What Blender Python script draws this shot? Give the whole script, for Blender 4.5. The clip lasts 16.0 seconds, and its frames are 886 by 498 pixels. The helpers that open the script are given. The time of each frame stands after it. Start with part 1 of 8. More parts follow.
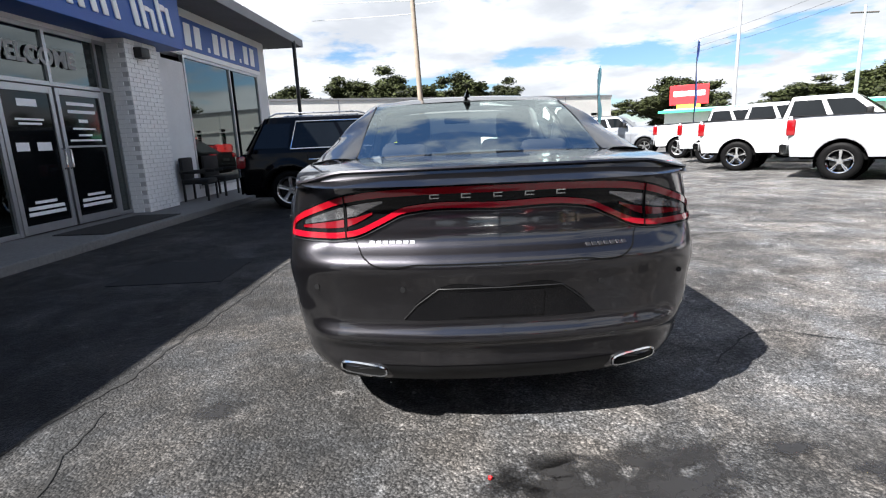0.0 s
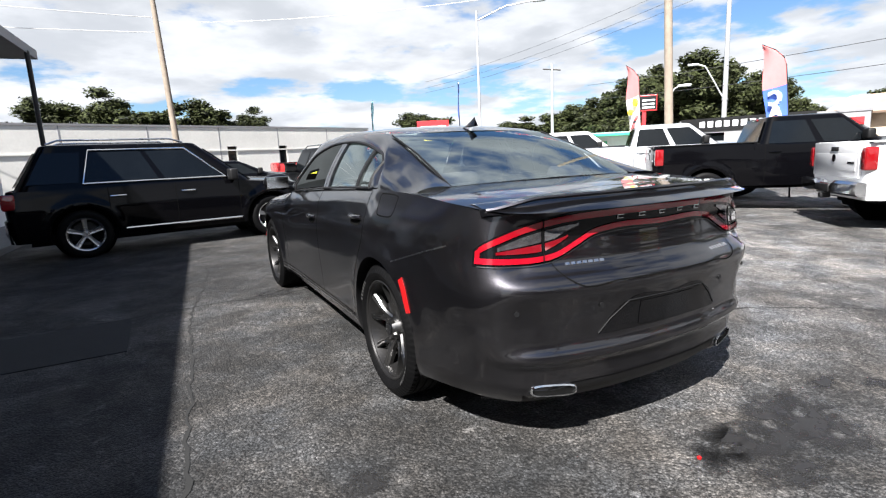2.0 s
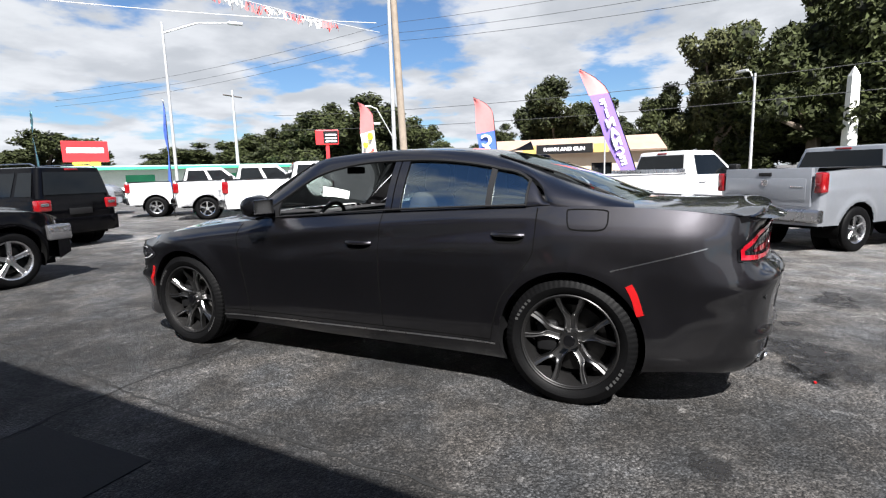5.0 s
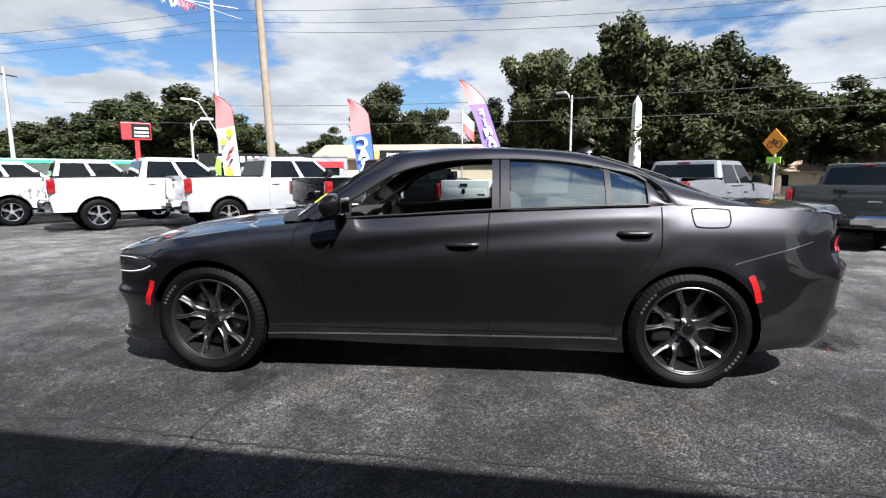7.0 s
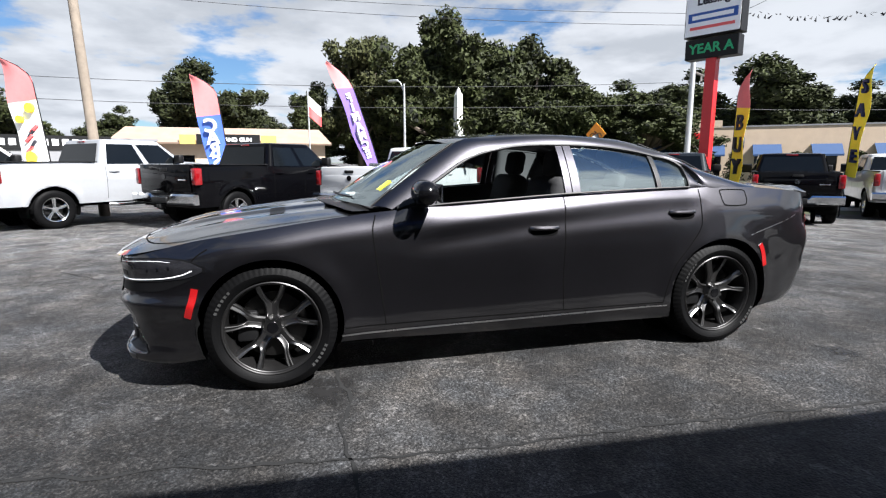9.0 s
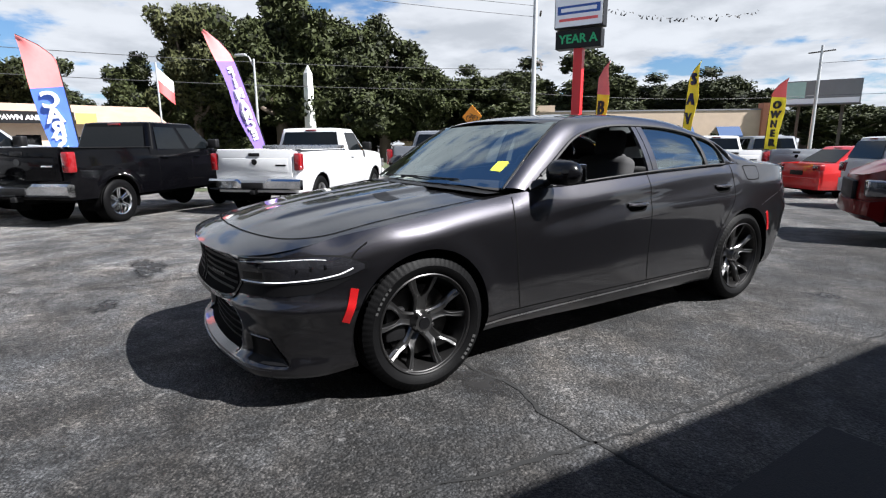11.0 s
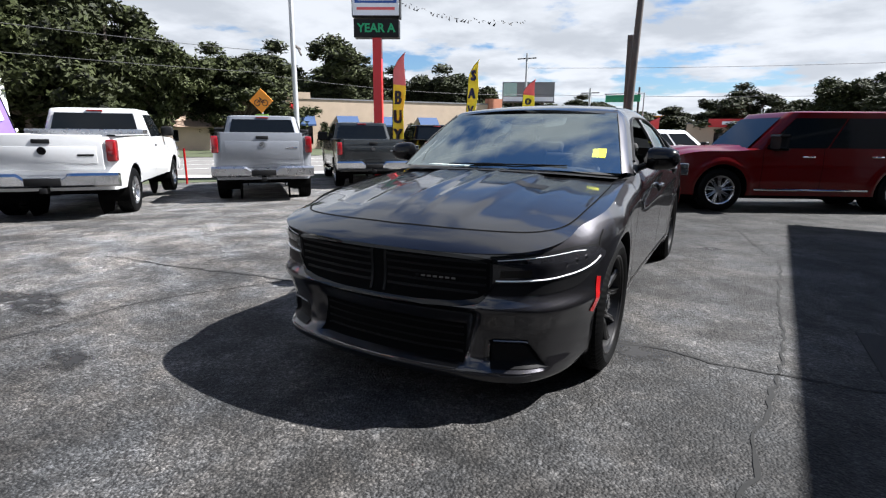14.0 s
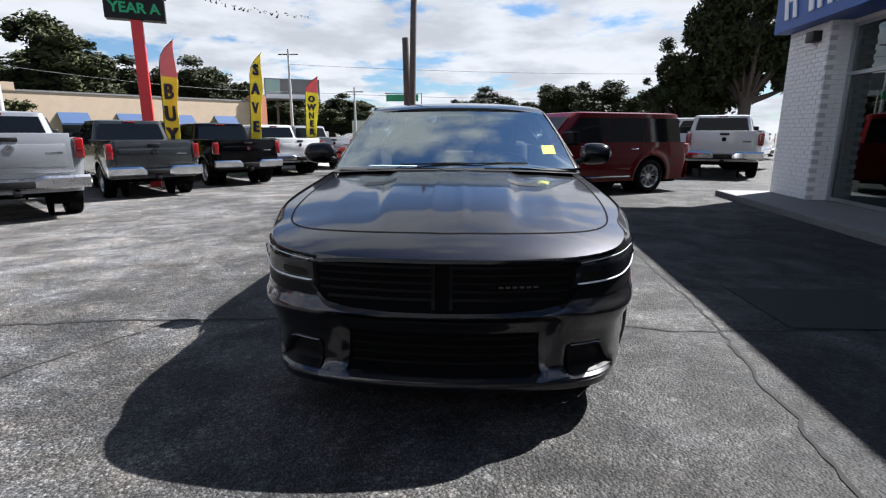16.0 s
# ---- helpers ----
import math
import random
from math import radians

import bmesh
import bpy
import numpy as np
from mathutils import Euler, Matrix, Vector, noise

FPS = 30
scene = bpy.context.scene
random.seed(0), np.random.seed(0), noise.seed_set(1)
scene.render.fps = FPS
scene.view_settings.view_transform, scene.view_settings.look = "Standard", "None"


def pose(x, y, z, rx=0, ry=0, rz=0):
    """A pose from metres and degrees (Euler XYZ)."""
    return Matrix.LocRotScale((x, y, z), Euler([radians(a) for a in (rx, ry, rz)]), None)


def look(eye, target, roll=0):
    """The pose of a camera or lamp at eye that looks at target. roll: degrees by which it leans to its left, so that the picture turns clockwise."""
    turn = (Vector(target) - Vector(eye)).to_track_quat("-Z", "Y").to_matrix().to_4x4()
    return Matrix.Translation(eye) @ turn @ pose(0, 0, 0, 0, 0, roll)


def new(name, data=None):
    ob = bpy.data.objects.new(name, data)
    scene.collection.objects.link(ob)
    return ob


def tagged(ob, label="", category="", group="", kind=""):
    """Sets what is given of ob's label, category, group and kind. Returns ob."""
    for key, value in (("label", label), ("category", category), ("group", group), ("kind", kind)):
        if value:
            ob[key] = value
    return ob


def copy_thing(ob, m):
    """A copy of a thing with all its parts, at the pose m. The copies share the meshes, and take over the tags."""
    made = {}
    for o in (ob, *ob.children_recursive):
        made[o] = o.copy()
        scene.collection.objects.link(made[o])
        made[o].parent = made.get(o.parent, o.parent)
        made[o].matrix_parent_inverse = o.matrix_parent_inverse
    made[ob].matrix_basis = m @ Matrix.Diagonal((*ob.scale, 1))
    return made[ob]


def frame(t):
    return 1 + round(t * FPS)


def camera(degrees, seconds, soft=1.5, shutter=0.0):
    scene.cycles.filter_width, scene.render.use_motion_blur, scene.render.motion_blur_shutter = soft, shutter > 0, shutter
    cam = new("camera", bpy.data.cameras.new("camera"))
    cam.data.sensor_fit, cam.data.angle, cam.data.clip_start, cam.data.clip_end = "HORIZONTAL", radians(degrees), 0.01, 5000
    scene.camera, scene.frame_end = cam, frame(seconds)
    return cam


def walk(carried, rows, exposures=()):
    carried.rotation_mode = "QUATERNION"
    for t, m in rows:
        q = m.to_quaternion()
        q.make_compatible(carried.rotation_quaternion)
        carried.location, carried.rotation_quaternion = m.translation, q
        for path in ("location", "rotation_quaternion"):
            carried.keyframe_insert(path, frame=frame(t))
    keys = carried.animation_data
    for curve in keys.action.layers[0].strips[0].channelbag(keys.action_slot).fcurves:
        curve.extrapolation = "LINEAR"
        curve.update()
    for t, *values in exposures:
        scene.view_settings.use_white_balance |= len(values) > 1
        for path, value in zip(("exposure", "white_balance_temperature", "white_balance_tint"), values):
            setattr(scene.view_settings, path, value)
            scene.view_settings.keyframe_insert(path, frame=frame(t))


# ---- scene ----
cam = camera(81.1, 16.0, 1.2)
PATH = [
    (0, (-0.233, -4.513, 1.234), (-0.214, -2.559, 0.81), -2.5),
    (0.5, (-0.669, -4.471, 1.252), (-0.432, -2.529, 0.836), -2.8),
    (1, (-1.077, -4.347, 1.282), (-0.606, -2.446, 0.877), -3.0),
    (1.5, (-1.545, -4.258, 1.291), (-0.836, -2.423, 0.926), -2.8),
    (2, (-1.912, -4.086, 1.294), (-0.983, -2.351, 0.94), -2.7),
    (2.5, (-2.279, -3.844, 1.314), (-1.136, -2.24, 0.969), -2.3),
    (3, (-2.668, -3.582, 1.317), (-1.324, -2.137, 0.989), -1.8),
    (3.5, (-2.951, -3.256, 1.308), (-1.459, -1.962, 0.988), -1.9),
    (4, (-3.28, -2.884, 1.31), (-1.661, -1.747, 1.01), -1.7),
    (4.2, (-3.401, -2.735, 1.319), (-1.745, -1.653, 1.022), -1.8),
    (6.3, (-4.008, -0.931, 1.325), (-2.068, -0.522, 1.056), -0.3),
    (6.5, (-4.035, -0.741, 1.316), (-2.082, -0.404, 1.047), -0.2),
    (7, (-4.1, -0.322, 1.31), (-2.129, -0.131, 1.031), -0.2),
    (7.5, (-4.093, 0.1, 1.308), (-2.116, 0.159, 1.012), -0.5),
    (8, (-4.092, 0.541, 1.295), (-2.12, 0.427, 0.987), -0.3),
    (8.5, (-4.03, 0.948, 1.286), (-2.078, 0.637, 0.981), -0.2),
    (9, (-3.923, 1.335, 1.304), (-2.017, 0.824, 0.975), -0.1),
    (9.2, (-3.874, 1.505, 1.289), (-2.0, 0.894, 0.952), -0.0),
    (11.3, (-3.008, 3.044, 1.304), (-1.401, 1.923, 0.903), -0.2),
    (11.5, (-2.916, 3.155, 1.311), (-1.342, 1.988, 0.91), -0.1),
    (12, (-2.678, 3.499, 1.301), (-1.199, 2.212, 0.905), -0.2),
    (12.5, (-2.406, 3.761, 1.285), (-1.038, 2.365, 0.864), -0.2),
    (13, (-2.104, 3.984, 1.3), (-0.854, 2.486, 0.86), 0.1),
    (13.5, (-1.763, 4.232, 1.29), (-0.672, 2.619, 0.832), 0.4),
    (14, (-1.41, 4.388, 1.288), (-0.472, 2.676, 0.849), 0.5),
    (14.5, (-1.063, 4.506, 1.302), (-0.307, 2.703, 0.881), 0.2),
    (15, (-0.71, 4.607, 1.305), (-0.189, 2.724, 0.879), 0.4),
    (15.5, (-0.385, 4.56, 1.293), (-0.084, 2.63, 0.862), -0.0),
    (16, (-0.113, 4.496, 1.281), (-0.009, 2.548, 0.841), 0.1),
]
walk(cam, [(t, look(eye, target, roll)) for t, eye, target, roll in PATH], [(0.0, 2.18, 6400, 10), (1.5, 2.14, 6400, 10), (3.0, 1.88, 6400, 10), (4.2, 1.82, 6400, 10), (7.0, 1.78, 6220, 10), (11.0, 1.78, 6220, 10), (13.0, 1.88, 6220, 10), (16.0, 1.82, 6220, 10)])

# ---- world, sun, exposure ----
scene.view_settings.exposure = 1.25
SUN_WAY = Vector((0.75, 0.535, -1.0)).normalized()
sun = new("sun", bpy.data.lights.new("sun", "SUN"))
sun.data.energy, sun.data.angle, sun.data.color = 5.0, radians(0.53), (1.0, 0.965, 0.92)
sun.matrix_world = look(-30 * SUN_WAY, (0, 0, 0))

world = bpy.data.worlds.new("sky")
scene.world = world
world.use_nodes = True


def sky_nodes(nt):
    """Clear sky with broken cumulus and grey cloud bases."""
    nt.nodes.clear()
    n = nt.nodes.new
    link = nt.links.new
    sky = n("ShaderNodeTexSky")
    sky.sky_type, sky.sun_disc = "NISHITA", False
    sky.sun_elevation = math.asin(-SUN_WAY.z)
    sky.sun_rotation = math.atan2(-SUN_WAY.x, -SUN_WAY.y) % math.tau
    sky.air_density, sky.dust_density, sky.ozone_density = 1.1, 0.3, 2.5
    co = n("ShaderNodeTexCoord")
    sep = n("ShaderNodeSeparateXYZ")
    link(co.outputs["Generated"], sep.inputs[0])
    up = n("ShaderNodeMath")
    up.operation, up.inputs[1].default_value = "MAXIMUM", 0.0
    link(sep.outputs["Z"], up.inputs[0])
    lift = n("ShaderNodeMath")
    lift.operation, lift.inputs[1].default_value = "ADD", 0.16
    link(up.outputs[0], lift.inputs[0])
    flat = n("ShaderNodeVectorMath")
    flat.operation = "DIVIDE"
    link(co.outputs["Generated"], flat.inputs[0])
    trio = n("ShaderNodeCombineXYZ")
    for k in range(3):
        link(lift.outputs[0], trio.inputs[k])
    link(trio.outputs[0], flat.inputs[1])

    def puff(scale, detail, rough, seed):
        t = n("ShaderNodeTexNoise")
        t.noise_dimensions = "4D"
        t.inputs["W"].default_value = seed
        t.inputs["Scale"].default_value, t.inputs["Detail"].default_value, t.inputs["Roughness"].default_value = scale, detail, rough
        link(flat.outputs[0], t.inputs["Vector"])
        return t.outputs["Fac"]

    cover = n("ShaderNodeMapRange")
    cover.interpolation_type = "SMOOTHSTEP"
    cover.inputs["From Min"].default_value, cover.inputs["From Max"].default_value = 0.385, 0.48
    open_up = n("ShaderNodeMath")
    open_up.operation, open_up.inputs[1].default_value = "MULTIPLY_ADD", -0.17
    high = n("ShaderNodeMath")
    high.operation, high.inputs[1].default_value = "POWER", 2.0
    link(up.outputs[0], high.inputs[0])
    link(high.outputs[0], open_up.inputs[0])
    link(puff(1.5, 9, 0.56, 3.1), open_up.inputs[2])
    link(open_up.outputs[0], cover.inputs["Value"])
    shade = n("ShaderNodeMapRange")
    shade.interpolation_type = "SMOOTHSTEP"
    shade.inputs["From Min"].default_value, shade.inputs["From Max"].default_value = 0.36, 0.62
    link(puff(1.9, 6, 0.55, 8.4), shade.inputs["Value"])
    cloud = n("ShaderNodeMix")
    cloud.data_type = "RGBA"
    cloud.inputs["A"].default_value = (8.2, 8.6, 9.2, 1)
    cloud.inputs["B"].default_value = (11.8, 12.1, 12.6, 1)
    link(shade.outputs[0], cloud.inputs["Factor"])
    mix = n("ShaderNodeMix")
    mix.data_type = "RGBA"
    link(cover.outputs[0], mix.inputs["Factor"])
    clear = n("ShaderNodeVectorMath")
    clear.operation = "MULTIPLY"
    clear.inputs[1].default_value = (1.05, 1.3, 1.6)
    link(sky.outputs[0], clear.inputs[0])
    link(clear.outputs[0], mix.inputs["A"])
    # clouds and haze glow towards the sun
    near = n("ShaderNodeVectorMath")
    near.operation = "DOT_PRODUCT"
    near.inputs[1].default_value = -SUN_WAY
    link(co.outputs["Generated"], near.inputs[0])
    pos = n("ShaderNodeMath")
    pos.operation, pos.inputs[1].default_value = "MAXIMUM", 0.0
    link(near.outputs["Value"], pos.inputs[0])
    peak = n("ShaderNodeMath")
    peak.operation, peak.inputs[1].default_value = "POWER", 16.0
    link(pos.outputs[0], peak.inputs[0])
    gain = n("ShaderNodeMath")
    gain.operation, gain.inputs[1].default_value, gain.inputs[2].default_value = "MULTIPLY_ADD", 1.6, 1.0
    link(peak.outputs[0], gain.inputs[0])
    bright = n("ShaderNodeVectorMath")
    bright.operation = "SCALE"
    link(cloud.outputs["Result"], bright.inputs[0])
    # overhead the grey bases of the clouds show
    base = n("ShaderNodeMath")
    base.operation, base.inputs[1].default_value, base.inputs[2].default_value = "MULTIPLY_ADD", -0.33, 1.0
    link(up.outputs[0], base.inputs[0])
    both = n("ShaderNodeMath")
    both.operation = "MULTIPLY"
    link(gain.outputs[0], both.inputs[0])
    link(base.outputs[0], both.inputs[1])
    link(both.outputs[0], bright.inputs["Scale"])
    link(bright.outputs[0], mix.inputs["B"])
    bg = n("ShaderNodeBackground")
    bg.inputs["Strength"].default_value = 0.0225
    link(mix.outputs["Result"], bg.inputs["Color"])
    out = n("ShaderNodeOutputWorld")
    link(bg.outputs[0], out.inputs["Surface"])


sky_nodes(world.node_tree)

# ---- materials ----


def mat(name, rgb, rough=0.6, metal=0.0, vary=0.12, scale=6.0, bump=0.0, bump_scale=60.0, coat=0.0, spec=0.5, each=0.0, emit=0.0, fine=0.0):
    """A procedural surface: base colour with broad and fine variation, wear in the gloss, and relief."""
    m = bpy.data.materials.new(name)
    m.use_nodes = True
    nt = m.node_tree
    n, link = nt.nodes.new, nt.links.new
    b = nt.nodes["Principled BSDF"]
    b.inputs["Roughness"].default_value, b.inputs["Metallic"].default_value = rough, metal
    b.inputs["Specular IOR Level"].default_value = spec
    b.inputs["Coat Weight"].default_value, b.inputs["Coat Roughness"].default_value = coat, 0.04
    co = n("ShaderNodeTexCoord")
    t1 = n("ShaderNodeTexNoise")
    t1.inputs["Scale"].default_value, t1.inputs["Detail"].default_value, t1.inputs["Roughness"].default_value = scale, 5, 0.6
    link(co.outputs["Object"], t1.inputs["Vector"])
    t2 = n("ShaderNodeTexNoise")
    t2.inputs["Scale"].default_value, t2.inputs["Detail"].default_value = scale * 14, 3
    link(co.outputs["Object"], t2.inputs["Vector"])
    add = n("ShaderNodeMath")
    add.operation = "MULTIPLY_ADD"
    add.inputs[1].default_value = 0.65 - 0.3 * (fine > 0)
    link(t1.outputs["Fac"], add.inputs[0])
    part2 = n("ShaderNodeMath")
    part2.operation, part2.inputs[1].default_value = "MULTIPLY", 0.35 + 0.3 * (fine > 0)
    link(t2.outputs["Fac"], part2.inputs[0])
    link(part2.outputs[0], add.inputs[2])
    ramp = n("ShaderNodeMapRange")
    ramp.inputs["From Min"].default_value, ramp.inputs["From Max"].default_value = 0.3, 0.7
    ramp.inputs["To Min"].default_value, ramp.inputs["To Max"].default_value = 1 - vary, 1 + vary
    link(add.outputs[0], ramp.inputs["Value"])
    mul = n("ShaderNodeVectorMath")
    mul.operation = "SCALE"
    mul.inputs[0].default_value = rgb[:3]
    last = ramp.outputs[0]
    if each:
        info = n("ShaderNodeObjectInfo")
        r = n("ShaderNodeMapRange")
        r.inputs["To Min"].default_value, r.inputs["To Max"].default_value = 1 - each, 1 + each
        link(info.outputs["Random"], r.inputs["Value"])
        both = n("ShaderNodeMath")
        both.operation = "MULTIPLY"
        link(last, both.inputs[0])
        link(r.outputs[0], both.inputs[1])
        last = both.outputs[0]
    link(last, mul.inputs["Scale"])
    link(mul.outputs[0], b.inputs["Base Color"])
    wear = n("ShaderNodeMapRange")
    wear.inputs["To Min"].default_value, wear.inputs["To Max"].default_value = max(0.02, rough - 0.06), min(1, rough + 0.06)
    link(t1.outputs["Fac"], wear.inputs["Value"])
    link(wear.outputs[0], b.inputs["Roughness"])
    if bump:
        t3 = n("ShaderNodeTexNoise")
        t3.inputs["Scale"].default_value, t3.inputs["Detail"].default_value = bump_scale, 4
        link(co.outputs["Object"], t3.inputs["Vector"])
        bp = n("ShaderNodeBump")
        bp.inputs["Strength"].default_value, bp.inputs["Distance"].default_value = bump, 0.01
        link(t3.outputs["Fac"], bp.inputs["Height"])
        link(bp.outputs[0], b.inputs["Normal"])
    if emit:
        b.inputs["Emission Color"].default_value = (*rgb[:3], 1)
        b.inputs["Emission Strength"].default_value = emit
    return m


def paint(name, rgb, metal=0.0, rough=0.3, flake=0.0, coat=0.9, spec=0.4):
    m = mat(name, rgb, rough, metal, vary=0.05, scale=1.2, coat=coat, spec=spec)
    if flake:
        nt = m.node_tree
        nt.nodes["Principled BSDF"].inputs["Coat IOR"].default_value = 1.62
        nt.nodes["Principled BSDF"].inputs["Coat Roughness"].default_value = 0.05
        co = nt.nodes.new("ShaderNodeTexCoord")
        v = nt.nodes.new("ShaderNodeTexVoronoi")
        v.inputs["Scale"].default_value = 900
        nt.links.new(co.outputs["Object"], v.inputs["Vector"])
        bp = nt.nodes.new("ShaderNodeBump")
        bp.inputs["Strength"].default_value, bp.inputs["Distance"].default_value = flake, 0.002
        nt.links.new(v.outputs["Distance"], bp.inputs["Height"])
        nt.links.new(bp.outputs[0], nt.nodes["Principled BSDF"].inputs["Normal"])
    return m


def glass(name, tint, thin=0.75, rough=0.02):
    """A tinted pane: part mirror-like dielectric, part clear."""
    m = bpy.data.materials.new(name)
    m.use_nodes = True
    nt = m.node_tree
    nt.nodes.clear()
    out = nt.nodes.new("ShaderNodeOutputMaterial")
    clear = nt.nodes.new("ShaderNodeBsdfTransparent")
    clear.inputs[0].default_value = (*tint, 1)
    gloss = nt.nodes.new("ShaderNodeBsdfGlossy")
    gloss.inputs["Roughness"].default_value = rough
    gloss.inputs["Color"].default_value = (0.86, 0.96, 0.95, 1)
    fr = nt.nodes.new("ShaderNodeFresnel")
    fr.inputs["IOR"].default_value = 1.0 + thin
    mix = nt.nodes.new("ShaderNodeMixShader")
    nt.links.new(fr.outputs[0], mix.inputs[0])
    nt.links.new(clear.outputs[0], mix.inputs[1])
    nt.links.new(gloss.outputs[0], mix.inputs[2])
    nt.links.new(mix.outputs[0], out.inputs["Surface"])
    return m


M = dict(
    granite=paint("granite_paint", (0.027, 0.0258, 0.0292), 0.95, 0.38, 0.04, coat=1.0, spec=0.5),
    black_paint=paint("black_paint", (0.0015, 0.0015, 0.002), 0.0, 0.12, coat=0.13, spec=0.09),
    white_paint=paint("white_paint", (0.46, 0.465, 0.475), 0.0, 0.35),
    pale_silver=paint("pale_silver", (0.37, 0.38, 0.4), 0.3, 0.35),
    silver_paint=paint("silver_paint", (0.21, 0.222, 0.245), 0.5, 0.4, coat=0.6),
    grey_paint=paint("grey_paint", (0.018, 0.021, 0.023), 0.2, 0.25, coat=0.6),
    red_paint=paint("red_paint", (0.085, 0.0008, 0.0015), 0.0, 0.3, coat=0.5, spec=0.1),
    bright_red_paint=paint("bright_red_paint", (0.45, 0.02, 0.02), 0.0, 0.3),
    gloss_black=mat("gloss_black", (0.003, 0.003, 0.0035), 0.16, 0, 0.1, 3, coat=0.25, spec=0.2),
    trim_black=mat("trim_black", (0.006, 0.006, 0.0065), 0.5, 0, 0.2, 8, 0.05, 300, spec=0.25),
    rubber=mat("rubber", (0.0026, 0.0026, 0.0028), 0.55, 0, 0.25, 12, 0.12, 160, spec=0.07),
    grille_black=mat("grille_black", (0.004, 0.004, 0.0045), 0.45, 0, 0.2, 8, spec=0.12),
    chrome=mat("chrome", (0.72, 0.73, 0.74), 0.1, 1.0, 0.05, 5),
    alloy=mat("alloy", (0.5, 0.5, 0.51), 0.28, 1.0, 0.06, 8),
    gunmetal=mat("gunmetal", (0.16, 0.158, 0.157), 0.3, 1.0, 0.06, 8),
    barrel=mat("rim_barrel", (0.035, 0.034, 0.034), 0.35, 0.8, 0.15, 9),
    rotor=mat("rotor", (0.035, 0.034, 0.033), 0.45, 1.0, 0.15, 20),
    trim_bright=mat("trim_bright", (0.1, 0.1, 0.102), 0.35, 1.0, 0.1, 9),
    faded_letter=mat("faded_letter", (0.022, 0.022, 0.022), 0.7, 0, 0.3, 30),
    # near black for joints, and for hollows whose deep shade is in the colour
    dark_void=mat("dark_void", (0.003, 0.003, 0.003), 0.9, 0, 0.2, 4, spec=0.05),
    cloth=mat("cloth", (0.022, 0.022, 0.024), 0.85, 0, 0.25, 14, 0.15, 300),
    dash=mat("dash", (0.018, 0.018, 0.02), 0.6, 0, 0.2, 10, 0.08, 200),
    lens_red=mat("lens_red", (0.17, 0.003, 0.005), 0.08, 0, 0.1, 8, coat=1.0),
    lens_dark_red=mat("lens_dark_red", (0.11, 0.002, 0.005), 0.08, 0, 0.1, 8, coat=1.0),
    lens_upper=mat("lens_upper", (0.2, 0.003, 0.008), 0.12, 0, 0.08, 8, coat=1.0),
    lens_glow=mat("lens_glow", (0.25, 0.003, 0.011), 0.15, 0, 0.06, 8, coat=1.0),
    lens_clear=mat("lens_clear", (0.26, 0.26, 0.27), 0.12, 0.85, 0.3, 30, coat=1.0),
    lens_facet=mat("lens_facet", (0.16, 0.16, 0.165), 0.2, 0.85, 0.6, 40, coat=1.0),
    lens_smoke=mat("lens_smoke", (0.012, 0.012, 0.014), 0.06, 0.0, 0.4, 20, coat=0.4),
    marker_red=mat("marker_red", (0.27, 0.006, 0.007), 0.25, 0, 0.1, 8, coat=0.5),
    light_strip=mat("light_strip", (0.85, 0.85, 0.87), 0.25, 0.0, 0.03, 8, coat=1.0),
    pane=glass("pane", (0.62, 0.7, 0.68), 0.7),
    screen_pane=glass("screen_pane", (0.68, 0.76, 0.75), 4.6),
    tint_pane=glass("tint_pane", (0.68, 0.82, 0.79), 2.3),
    dark_pane=mat("dark_pane", (0.004, 0.005, 0.006), 0.04, 0, 0.2, 2, spec=0.27),
    shop_pane=glass("shop_pane", (0.045, 0.052, 0.052), 1.0),
    yellow_card=mat("yellow_card", (0.85, 0.82, 0.05), 0.7, 0, 0.05),
    white_card=mat("white_card", (0.8, 0.8, 0.78), 0.7, 0, 0.04),
)

# ---- mesh helpers ----


def part(name, bm, material, parent=None, label="", smooth=True, m=None):
    """Links a bmesh as one mesh object, under a thing or a part where one is given."""
    me = bpy.data.meshes.new(name)
    if len(bm.faces):
        bmesh.ops.recalc_face_normals(bm, faces=bm.faces)
    bm.to_mesh(me)
    bm.free()
    for k in material if isinstance(material, (list, tuple)) else [material]:
        me.materials.append(M[k] if isinstance(k, str) else k)
    if smooth:
        me.polygons.foreach_set("use_smooth", [True] * len(me.polygons))
        me.set_sharp_from_angle(angle=radians(38))
    ob = new(name, me)
    if parent is not None:
        ob.parent = parent
    if m is not None:
        ob.matrix_basis = m
    if label:
        ob["label"] = label
    return ob


def thing(name, label, category, m=None, group="", kind=""):
    ob = new(name)
    ob.empty_display_size = 0.2
    if m is not None:
        ob.matrix_basis = m
    return tagged(ob, label, category, group, kind)


def box(bm, x0, x1, y0, y1, z0, z1, bevel=0.0, segs=2, m=None):
    r = bmesh.ops.create_cube(bm, size=1.0)
    vs = r["verts"]
    for v in vs:
        v.co = Vector((x0 + (v.co.x + 0.5) * (x1 - x0), y0 + (v.co.y + 0.5) * (y1 - y0), z0 + (v.co.z + 0.5) * (z1 - z0)))
    if bevel:
        es = list({e for v in vs for e in v.link_edges})
        r2 = bmesh.ops.bevel(bm, geom=es, offset=bevel, segments=segs, affect="EDGES", profile=0.5)
        vs = list({v for f in r2["faces"] for v in f.verts} | {v for v in vs if v.is_valid})
    if m is not None:
        bmesh.ops.transform(bm, matrix=m, verts=[v for v in vs if v.is_valid])
    return vs


def boxed(*a, **k):
    bm = bmesh.new()
    box(bm, *a, **k)
    return bm


